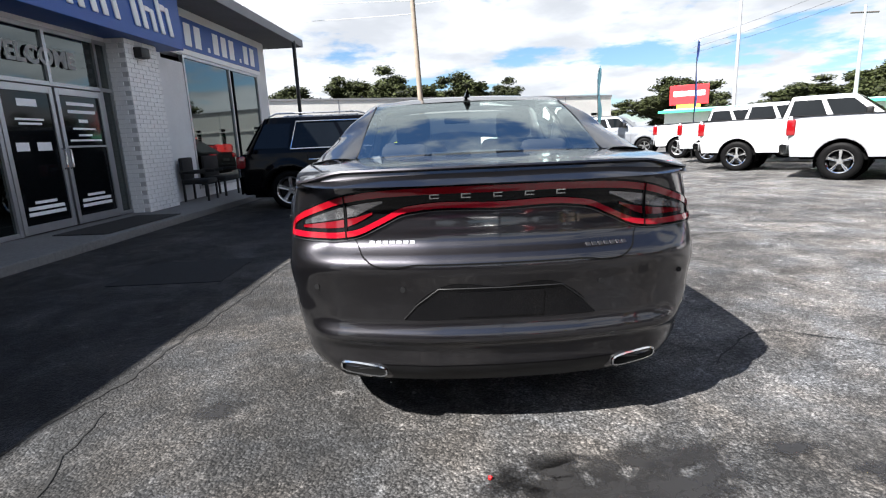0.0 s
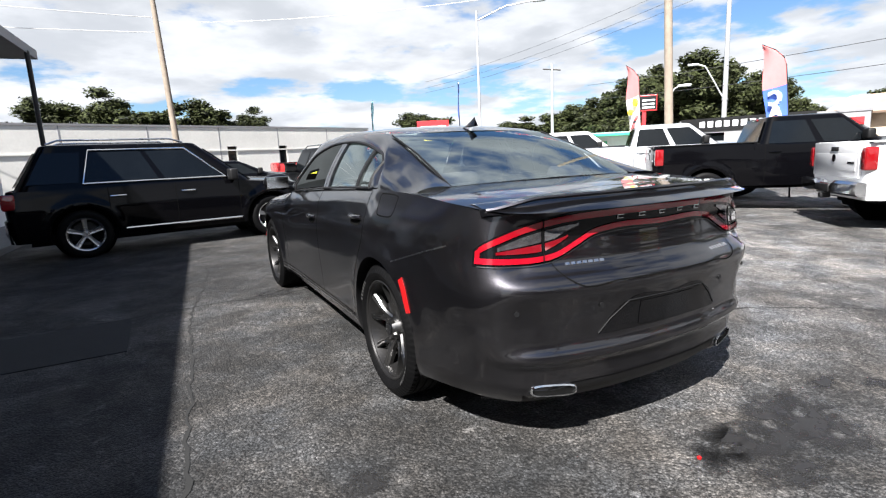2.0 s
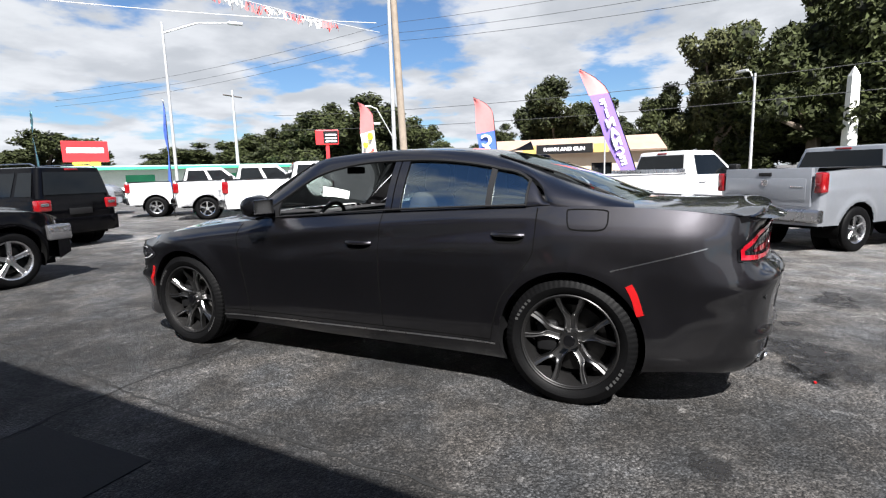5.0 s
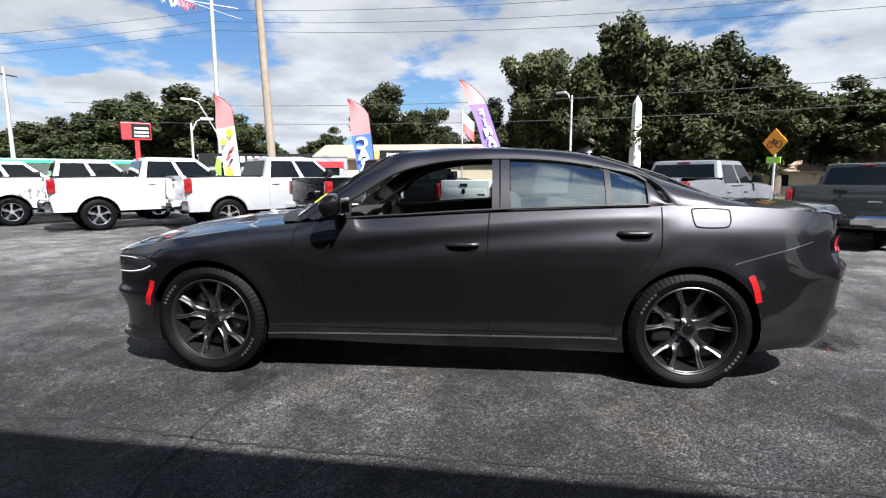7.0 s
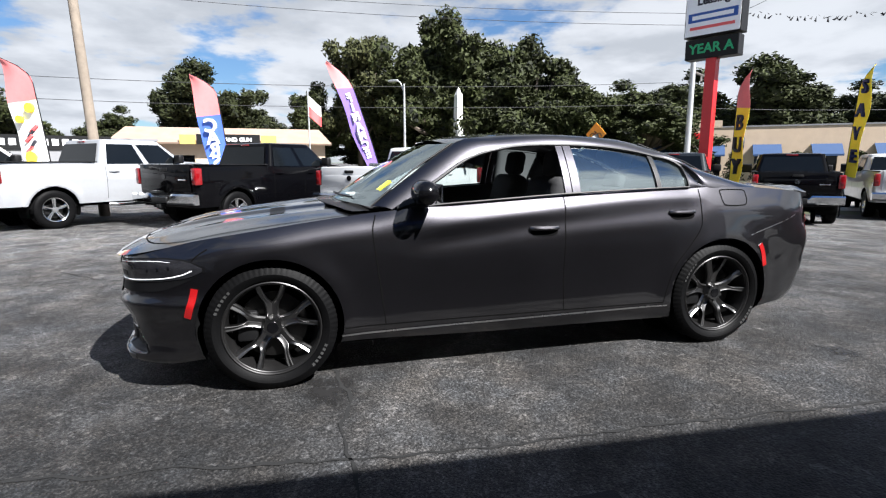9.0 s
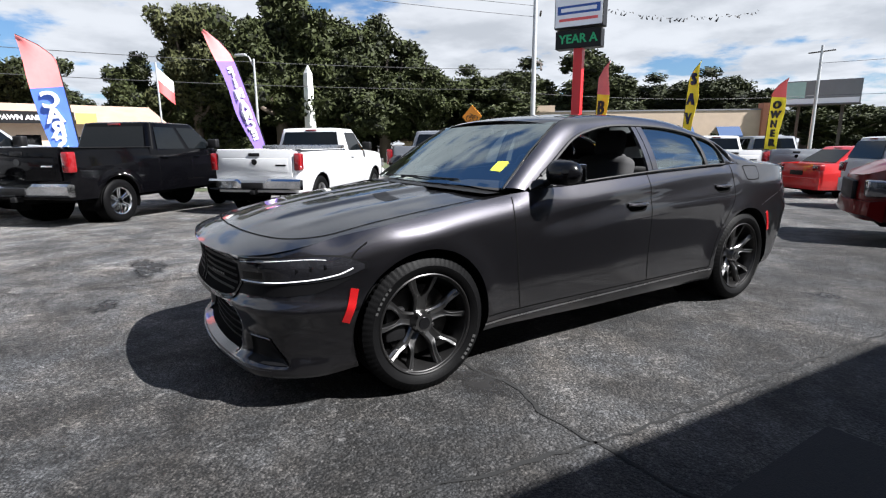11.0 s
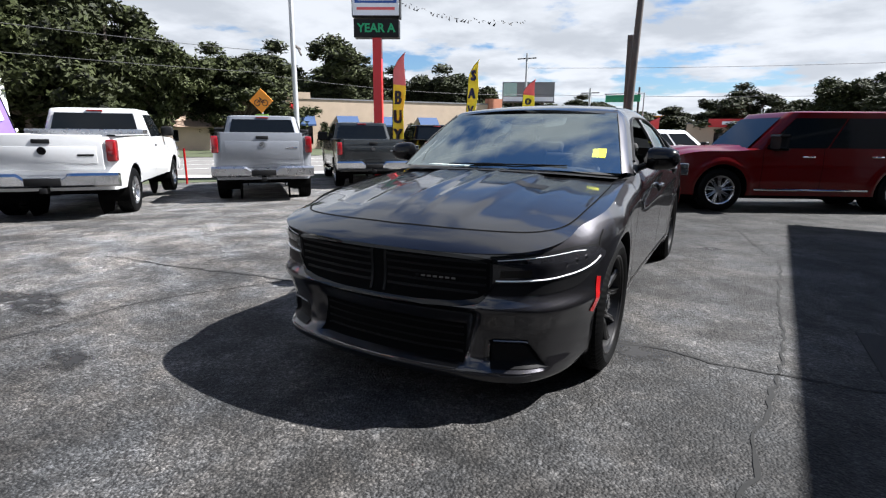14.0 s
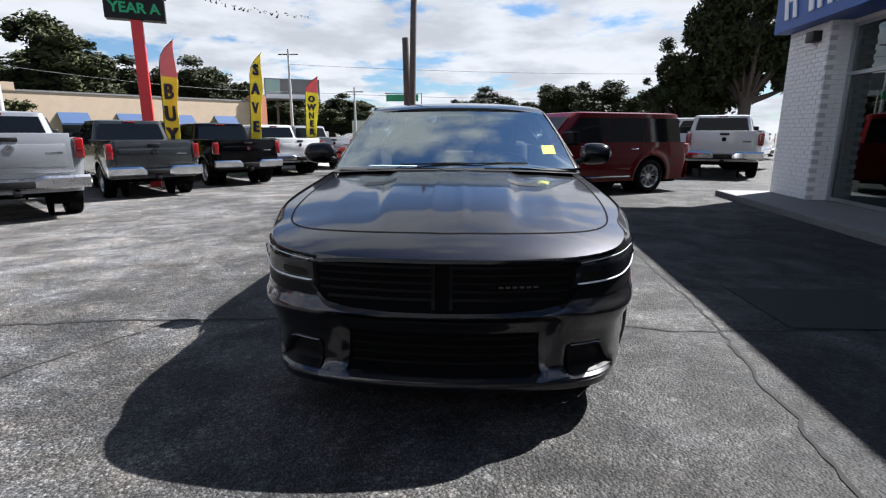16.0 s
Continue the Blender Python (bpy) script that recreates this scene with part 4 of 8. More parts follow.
            loft(bm, [[skin(by_y(y), z, s, 0.0012) for z in np.linspace(1.008 + 0.02 * abs(2 * u - 1) ** 6, 1.109 - 0.016 * abs(2 * u - 1) ** 6, 12)] for u, y in ((u, -1.504 - 0.212 * u) for u in np.linspace(0, 1, 20))])
            part("fuel_flap", bm, "granite", car, "body-coloured fuel flap")
        # handles
        for y, z in ((-0.14, 0.885), (-1.17, 0.962)):
            door = made["front_door" if y > -0.3 else "rear_door", s]
            # dark oval laid on the door for the shaded hollow behind the handle
            bm = bmesh.new()
            loft(bm, [[skin(by_y(y + 0.095 * u), z - 0.012 + v * 0.032 * math.sqrt(max(0.05, 1 - u**4)), s, 0.0025) for v in np.linspace(-1, 1, 5)] for u in np.linspace(-1, 1, 17)])
            part("handle_shade", bm, "dark_void", door)
            bm = bmesh.new()
            tube(bm, [skin(by_y(y + 0.095 * u), z + 0.006, s, 0.006 + 0.022 * (1 - u**4)) for u in np.linspace(-1, 1, 13)], 0.0135, 8)
            part("door_handle", bm, "granite", door)
        # side markers
        for pts, nm in (([(1.935, 0.625), (1.952, 0.555), (1.985, 0.46)], "front_marker"), ([(-1.835, 0.72), (-1.865, 0.66), (-1.895, 0.56)], "rear_marker")):
            bm = bmesh.new()
            flank_line(bm, pts, s, 0.019, 0.005, 16)
            solid(bm, 0.004)
            part(nm, bm, "marker_red", car, "red side marker lamp")
        # mirror
        bm = bmesh.new()
        rings = []
        for t in np.linspace(0, 1, 9):
            hz = math.sqrt(max(0.02, 1 - (2 * t - 1) ** 4))
            cx = 0.895 + 0.225 * t
            rings.append([(s * cx, 0.665 + 0.02 * t + 0.072 * hz * math.cos(a) - 0.03 * t, 1.132 + (0.08 - 0.012 * t) * hz * math.sin(a)) for a in (math.tau * q / 20 for q in range(20))])
        loft(bm, rings, True, True)
        mir = part("door_mirror", bm, "gloss_black", car, "black door mirror")
        bm = bmesh.new()
        box(bm, s * 0.92, s * 1.095, 0.577, 0.584, 1.085, 1.18, 0.003)
        part("mirror_glass", bm, "chrome", mir)
        bm = bmesh.new()
        tube(bm, [(s * 0.85, 0.66, 1.06), (s * 0.92, 0.67, 1.09)], 0.022, 8)
        part("mirror_foot", bm, "trim_black", mir)
    # tail: light band, lamps, plate recess, exhausts
    low = curve([0, 0.30, 0.38, 0.46, 0.56, 0.66, 0.85, 0.93], [0.985, 0.985, 0.972, 0.935, 0.892, 0.878, 0.885, 0.89])
    top = curve([0, 0.3, 0.55, 0.70, 0.78, 0.82, 0.85, 0.87, 0.93], [1.056, 1.054, 1.038, 1.008, 0.980, 0.960, 0.936, 0.910, 0.900])
    bm = bmesh.new()
    patch(bm, -0.866, 0.866, lambda x: low(x) - 0.034, top, False, 0.006, 120, 9)
    part("light_panel", bm, "gloss_black", car, "gloss black panel across the tail")
    bm = bmesh.new()
    patch(bm, -0.86, 0.86, lambda x: low(x) - 0.024, lambda x: low(x) - 0.001, False, 0.012, 140, 5)
    for s in (-1, 1):
        rings = []
        for x in np.linspace(0.848, 0.86, 4):
            rings.append([skin(by_x(x, False), low(x) - 0.02 + (top(x) - 0.012 - low(x) + 0.02) * t, s, 0.0115) for t in np.linspace(0, 1, 8)])
        end = bmesh.new()
        loft(end, rings)
        part("lamp_end", end, "lens_upper", car, "dark red outer end of the tail lamp")
    part("light_band", bm, "lens_glow", car, "bright red racetrack light band")
    bm = bmesh.new()
    patch(bm, -0.852, 0.852, lambda x: top(x) - 0.034, lambda x: top(x) - 0.008, False, 0.010, 140, 4)
    part("light_band", bm, "lens_upper", car, "dark red upper light band")
    bm = bmesh.new()
    patch(bm, -0.855, 0.855, lambda x: low(x) - 0.037, lambda x: low(x) - 0.0335, False, 0.008, 140, 2)
    part("lamp_edge", bm, "trim_bright", car, "thin bright edge under the light band")
    for s in (-1, 1):
        for x0, x1, k0, k1, mt, nm, lab in (
            (0.455, 0.607, 0.48, 0.97, "lens_clear", "reversing_lamp", "clear reversing lamp"), (0.623, 0.80, 0.48, 0.97, "lens_facet", "turn_lamp", "dim faceted lamp cell"),
            (0.50, 0.607, 0.06, 0.40, "lens_dark_red", "brake_lamp", "dark red brake lamp"), (0.623, 0.805, 0.06, 0.40, "lens_dark_red", "brake_lamp", "dark red brake lamp")):
            bm = bmesh.new()
            rings = []
            for x in np.linspace(x0, x1, 14):
                lo_, hi_ = low(x) + 0.012, top(x) - 0.046
                pinch = min(1.0, 0.35 + 6 * (x - x0)) if x0 < 0.6 else 1.0
                rings.append([skin(by_x(x, False), lo_ + (hi_ - lo_) * (k1 + (k0 + (k1 - k0) * t - k1) * pinch), s, 0.0105) for t in np.linspace(0, 1, 5)])
            loft(bm, rings)
            part(nm, bm, mt, car, lab)
        bm = bmesh.new()
        loft(bm, [[skin(by_x(0.615 + q, False), low(0.615) - 0.03 + (top(0.615) - low(0.615) + 0.03) * t, s, 0.0135) for q in (-0.003, 0.003)] for t in np.linspace(0, 1, 10)])
        part("lamp_joint", bm, "dark_void", car)
    for x in np.linspace(-0.245, 0.25, 5):
        bm = bmesh.new()
        for dx0, dx1, z0, z1 in ((-0.019, 0.019, 1.017, 1.021), (-0.019, 0.019, 1.003, 1.007), (-0.019, -0.014, 1.003, 1.021)):
            loft(bm, [[skin(by_x(x + d, False), z, 1 if x + d >= 0 else -1, 0.010) for z in (z0, z1)] for d in np.linspace(dx0, dx1, 4)])
        solid(bm, 0.004)
        part("badge_bar", bm, "chrome", car, "small chrome badge bar")
    for x0, x1, z in ((-0.52, -0.33, 0.838), (0.345, 0.52, 0.805)):
        for k in range(7):
            bm = bmesh.new()
            c = x0 + (x1 - x0) * (k + 0.5) / 7
            w = (x1 - x0) / 7 * 0.36
            loft(bm, [[skin(by_x(c + d, False), zz, 1 if c > 0 else -1, 0.003) for zz in (z - 0.005, z + 0.005)] for d in (-w, 0, w)])
            solid(bm, 0.004)
            part("badge_bar", bm, "alloy", car, "small bright badge bar")
    bm = bmesh.new()
    lid = curve([0, 0.3, 0.5, 0.55, 0.6], [0.764, 0.765, 0.772, 0.81, 0.885])
    patch(bm, -0.6, 0.6, lambda x: lid(x) - 0.006, lambda x: lid(x), False, 0.002, 80, 3)
    part("lid_joint", bm, "dark_void", car)
    bm = bmesh.new()
    pl, ph = curve([0, 0.3, 0.375, 0.4], [0.528, 0.528, 0.528, 0.528]), curve([0, 0.24, 0.33, 0.385, 0.4], [0.664, 0.662, 0.60, 0.533, 0.528])
    patch(bm, -0.385, 0.385, pl, ph, False, 0.002, 60, 6)
    part("plate_recess", bm, "gloss_black", car, "dark recess for a licence plate")
    bm = bmesh.new()
    edge = [(-0.385, 0.533), (-0.33, 0.592), (-0.24, 0.66), (0.24, 0.66), (0.33, 0.592), (0.385, 0.533)]
    tube(bm, [skin(by_x(x, False), z, 1 if x >= 0 else -1, 0.003) for (xa, za), (xb, zb) in zip(edge, edge[1:]) for x, z in ((xa + (xb - xa) * k / 8, za + (zb - za) * k / 8) for k in range(8))], 0.003, 6)
    part("recess_edge", bm, "trim_black", car)
    bm = bmesh.new()
    patch(bm, -0.17, 0.17, lambda x: 0.54, lambda x: 0.645, False, 0.005, 30, 5)
    part("plate_holder", bm, "gloss_black", car)
    for x in (-0.74, -0.38, 0.4, 0.76):
        bm = bmesh.new()
        p = skin(by_x(x, False), 0.66, 1 if x > 0 else -1, 0.002)
        disc(bm, p, (0.3 * x, -1, 0), 0.011, 0.004, 14)
        part("parking_sensor", bm, "trim_black", car)
    bm = bmesh.new()
    patch(bm, -0.72, 0.72, lambda x: 0.238, lambda x: 0.322 - 0.05 * step(0.5, 0.72, x), False, 0.004, 60, 4)
    part("diffuser", bm, "trim_black", car)
    for s in (-1, 1):
        ex = thing_part("exhaust_tip", car)
        def oval(grow, y):
            q = []
            for k in range(32):
                a = math.tau * k / 32
                x, z = math.copysign(abs(math.cos(a)) ** 0.55, math.cos(a)) * (0.100 + grow), math.copysign(abs(math.sin(a)) ** 0.6, math.sin(a)) * (0.027 + grow)
                q.append((s * 0.565 + x, y + 0.3 * x * s, 0.302 + z + 0.008 * (x * s / 0.1)))
            return q

        for name, mt, rows in (("surround", "granite", ((0.034, -2.34), (0.028, -2.455), (0.002, -2.49))), ("rim", "chrome", ((0.0, -2.40), (0.0, -2.50), (-0.007, -2.503), (-0.008, -2.49))), ("bore", "dark_void", ((-0.0075, -2.492), (-0.0085, -2.43)))):
            bm = bmesh.new()
            loft(bm, [oval(g, y) for g, y in rows], True, name == "bore")
            part(name, bm, mt, ex)
    # nose: grille, lamps, lower intake
    gl, gh = curve([0, 0.3, 0.45, 0.52, 0.575, 0.6], [0.535, 0.54, 0.553, 0.575, 0.64, 0.66]), curve([0, 0.3, 0.5, 0.6], [0.768, 0.766, 0.757, 0.745])
    # near-black sheet on the nose for the shaded depth behind the bars
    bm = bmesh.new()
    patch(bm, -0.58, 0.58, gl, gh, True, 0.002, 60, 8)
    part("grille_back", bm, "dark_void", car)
    bm = bmesh.new()
    for a, b in ((lambda x: gl(x) - 0.008, lambda x: gl(x) + 0.014), (lambda x: gh(x) - 0.012, lambda x: gh(x) + 0.004)):
        patch(bm, -0.585, 0.585, a, b, True, 0.008, 60, 3)
    solid(bm, 0.015)
    part("grille_frame", bm, "gloss_black", car, "gloss black grille frame")
    for z in (0.60, 0.635, 0.67, 0.705, 0.738):
        for s in (-1, 1):
            bm = bmesh.new()
            loft(bm, [[skin(by_x(x, True), z + 0.006 * t, s, 0.004) for t in (-1, 1)] for x in np.linspace(0.04, 0.535 if z > 0.62 else 0.5, 20)])
            solid(bm, 0.012)
            part("grille_bar", bm, "grille_black", car)
    for s in (-1, 1):
        bm = bmesh.new()
        loft(bm, [[skin(by_x(x, True), z, s, 0.006) for x in (0.03, 0.045)] for z in np.linspace(0.56, 0.765, 6)])
        solid(bm, 0.015)
        part("grille_bar", bm, "grille_black", car)
    bm = bmesh.new()
    for k in range(6):
        x = -0.40 + 0.029 * k
        loft(bm, [[skin(by_x(x + d, True), 0.657 + z, -1, 0.016) for z in (-0.0045, 0.0045)] for d in (0, 0.02)])
    part("grille_badge", bm, "gunmetal", car, "small badge in the grille")
    bm = bmesh.new()
    loft(bm, [[skin(by_x(x, True), 0.657 + z, -1, 0.016) for z in (-0.006, 0.006)] for x in (-0.225, -0.205)])
    part("grille_badge", bm, "grille_black", car)
    hl_lo = curve([0, 0.25, 0.5, 0.75, 0.9, 1.0], [0.646, 0.652, 0.660, 0.674, 0.692, 0.722])
    hl_hi = curve([0, 0.25, 0.5, 0.75, 0.9, 1.0], [0.760, 0.772, 0.783, 0.785, 0.772, 0.742])
    lamp_in, lamp_out = by_x(0.565, True), by_y(1.885)
    for s in (-1, 1):

        def on_lamp(u, t, off, low=0.0, high=0.0):
            lo_, hi_ = hl_lo(u) - low, hl_hi(u) + high
            return skin(lamp_in + (lamp_out - lamp_in) * u, lo_ + (hi_ - lo_) * t, s, off)

        bm = bmesh.new()
        loft(bm, [[on_lamp(u, t, 0.0025, 0.05 * step(1.03, 0.6, u) + 0.006, 0.008) for t in np.linspace(0, 1, 10)] for u in np.linspace(-0.02, 1.02, 36)])
        part("lamp_bezel", bm, "grille_black", car, "black bezel round the headlight")
        lamp = thing_part("headlight", car)
        bm = bmesh.new()
        loft(bm, [[on_lamp(u, t, 0.0055) for t in np.linspace(0, 1, 8)] for u in np.linspace(0.0, 1.0, 34)])
        part("lens", bm, "lens_smoke", lamp, "smoked headlight lens")
        for line in ([(0.03, 0.90), (0.2, 0.92), (0.4, 0.93), (0.6, 0.92), (0.74, 0.87)], [(0.02, 0.10), (0.2, 0.09), (0.45, 0.09), (0.7, 0.12), (0.84, 0.22), (0.92, 0.42)]):
            bm = bmesh.new()
            tube(bm, [on_lamp(u, t, 0.005) for u, t in spline(line, 40)], 0.0018 if line[0][1] > 0.5 else 0.0042, 6)
            part("light_strip", bm, "light_strip", lamp, "pale light strip along the lamp")
        bm = bmesh.new()
        loft(bm, [[on_lamp(u, t, 0.0065) for t in (0.22, 0.5)] for u in np.linspace(0.05, 0.26, 8)])
        part("reflector", bm, "rotor", lamp)
        for k in range(3):
            bm = bmesh.new()
            disc(bm, on_lamp(0.52 + 0.1 * k, 0.52 + 0.03 * k, -0.003), (s * 0.6, 1, 0), 0.018, 0.006, 16, 0.013)
            part("lamp_cell", bm, "gloss_black", lamp)
        bm = bmesh.new()
        loft(bm, [[skin(by_x(x, True), 0.246 + (0.370 - 0.13 * step(0.70, 0.83, x) - 0.246) * t, s, 0.009) for t in np.linspace(0.0, 1, 7)] for x in np.linspace(0.565, 0.815, 24)])
        part("fog_recess", bm, "grille_black", car)
        bm = bmesh.new()
        loft(bm, [[skin(by_x(x, True), 0.356 + 0.013 * t, s, 0.012) for t in (0, 1)] for x in np.linspace(0.575, 0.725, 12)])
        solid(bm, 0.006)
        part("fog_lamp", bm, "gunmetal", car, "slim fog lamp strip")
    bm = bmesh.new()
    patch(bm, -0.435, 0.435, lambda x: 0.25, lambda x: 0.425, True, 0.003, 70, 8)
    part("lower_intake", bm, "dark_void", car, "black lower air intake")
    for z in (0.285, 0.325, 0.365, 0.405):
        bm = bmesh.new()
        patch(bm, -0.42, 0.42, lambda x: z - 0.005, lambda x: z + 0.005, True, 0.006, 40, 2)
        solid(bm, 0.004)
        part("intake_bar", bm, "grille_black", car)
    bm = bmesh.new()
    patch(bm, -0.74, 0.74, lambda x: 0.183 + 0.01 * (x / 0.8) ** 3, lambda x: 0.214 + 0.012 * (x / 0.8) ** 3, True, 0.006, 60, 3)
    solid(bm, 0.006)
    part("chin_lip", bm, "granite", car)
    # antenna, wipers, price card
    bm = bmesh.new()
    rings = [[(w * u * 0.022, -0.90 - 0.17 * t + 0.02 * (1 - abs(u)), 1.484 + (0.062 * t**1.5) * (1 - abs(u)) - 0.004) for u in np.linspace(-1, 1, 9)] for t, w in ((0, 0.3), (0.3, 0.9), (0.6, 1.0), (0.85, 0.9), (1.0, 0.6))]
    loft(bm, rings)
    part("antenna", bm, "gloss_black", car, "black fin antenna on the roof")
    for s in (-1, 1):
        bm = bmesh.new()
        tube(bm, [(s * 0.1 + 0.25, 1.10, 1.075), (s * 0.1 - 0.05, 1.09, 1.085), (s * 0.1 - 0.38, 1.03, 1.085)], 0.005, 6)
        part("wiper", bm, "trim_black", car)
    bm = bmesh.new()
    box(bm, -0.043, 0.043, -0.002, 0.002, -0.047, 0.047)
    tagged(part("price_card", bm, "yellow_card", car, "yellow price card behind the windscreen", m=pose(-0.64, 0.8448, 1.1639, 55, 0, 6)))
    bm = bmesh.new()
    box(bm, -0.045, 0.045, -0.002, 0.0, -0.049, 0.049)
    part("card_back", bm, "trim_black", car, m=pose(-0.64, 0.8418, 1.1592, 55, 0, 6))
    bm = bmesh.new()
    box(bm, -0.16, 0.16, -0.035, 0.035, -0.002, 0.002)
    part("paper", bm, "white_card", car, "white paper on the dashboard", m=pose(0.42, 0.96, 1.058, 0, 0, -6))
    # cabin
    # unseen near-black slab, added to keep light out of the cabin
    bm = bmesh.new()
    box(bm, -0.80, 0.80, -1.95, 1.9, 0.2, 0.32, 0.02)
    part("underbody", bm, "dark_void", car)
    bm = bmesh.new()
    box(bm, -0.82, 0.82, 0.98, 1.12, 0.3, 0.99, 0.02)
    part("bulkhead", bm, "dark_void", car)
    bm = bmesh.new()
    rings = [[(x, y - 0.08 * (x / 0.8) ** 2, z + dz) for x, dz in zip(np.linspace(-0.8, 0.8, 31), [0.025 * math.exp(-(((q + 0.38) / 0.2) ** 2)) for q in np.linspace(-0.8, 0.8, 31)])] for y, z in ((1.02, 1.03), (0.85, 1.045), (0.66, 1.03), (0.58, 0.97), (0.62, 0.8), (0.75, 0.6))]
    loft(bm, rings)
    part("dashboard", bm, "dash", car, "dark moulded dashboard")
    bm = bmesh.new()
    ring = [(-0.39 + 0.185 * math.cos(a), 0.50 - 0.07 * math.sin(a), 0.95 + 0.17 * math.sin(a)) for a in (math.tau * k / 28 for k in range(29))]
    tube(bm, ring, 0.016, 8, False)
    tube(bm, [(-0.56, 0.50, 0.95), (-0.39, 0.53, 0.94), (-0.22, 0.50, 0.95)], 0.022, 8)
    disc(bm, (-0.39, 0.50, 0.95), (0, 0.9, -0.4), 0.06, 0.12, 16)
    part("steering_wheel", bm, "dash", car)
    for x in (-0.38, 0.38):
        seat = thing_part("front_seat", car)
        bm = bmesh.new()
        box(bm, x - 0.26, x + 0.26, -0.28, 0.24, 0.48, 0.64, 0.06, 3)
        part("cushion", bm, "cloth", seat)
        bm = bmesh.new()
        box(bm, -0.25, 0.25, -0.08, 0.08, 0, 0.62, 0.07, 3, m=pose(x, -0.30, 0.60, 14))
        part("seat_back", bm, "cloth", seat)
        bm = bmesh.new()
        box(bm, -0.13, 0.13, -0.05, 0.05, 0, 0.2, 0.045, 3, m=pose(x, -0.46, 1.20, 10))
        part("headrest", bm, "cloth", seat)
    seat = thing_part("rear_seat", car)
    bm = bmesh.new()
    box(bm, -0.68, 0.68, -1.25, -0.75, 0.45, 0.62, 0.06, 3)
    part("cushion", bm, "cloth", seat)
    bm = bmesh.new()
    box(bm, -0.66, 0.66, -0.08, 0.08, 0, 0.55, 0.06, 3, m=pose(0, -1.25, 0.56, 22))
    part("seat_back", bm, "cloth", seat)
    for x in (-0.4, 0.4):
        bm = bmesh.new()
        box(bm, -0.13, 0.13, -0.05, 0.05, 0, 0.14, 0.04, 3, m=pose(x, -1.47, 1.06, 14))
        part("headrest", bm, "cloth", seat)
    bm = bmesh.new()
    box(bm, -0.66, 0.66, -1.85, -1.45, 1.02, 1.05, 0.01)
    part("parcel_shelf", bm, "dash", car)
    bm = bmesh.new()
    box(bm, -0.70, 0.70, -1.62, -1.56, 0.3, 1.03, 0.01)
    part("trunk_wall", bm, "dark_void", car)
    bm = bmesh.new()
    box(bm, -0.12, 0.12, 0.47, 0.50, 1.345, 1.405, 0.012)
    part("rear_view_mirror", bm, "trim_black", car)
    place_wheels(build_wheel("wheel", 0.368, 0.272, 0.245, "star", "gunmetal"), car, 0.815, (HUB_F, HUB_R), HUB_Z - 0.004)


def thing_part(name, parent):
    ob = new(name)
    ob.parent = parent
    return ob


build_saloon()

# ---- parked vehicles ----
WHEELS = {}


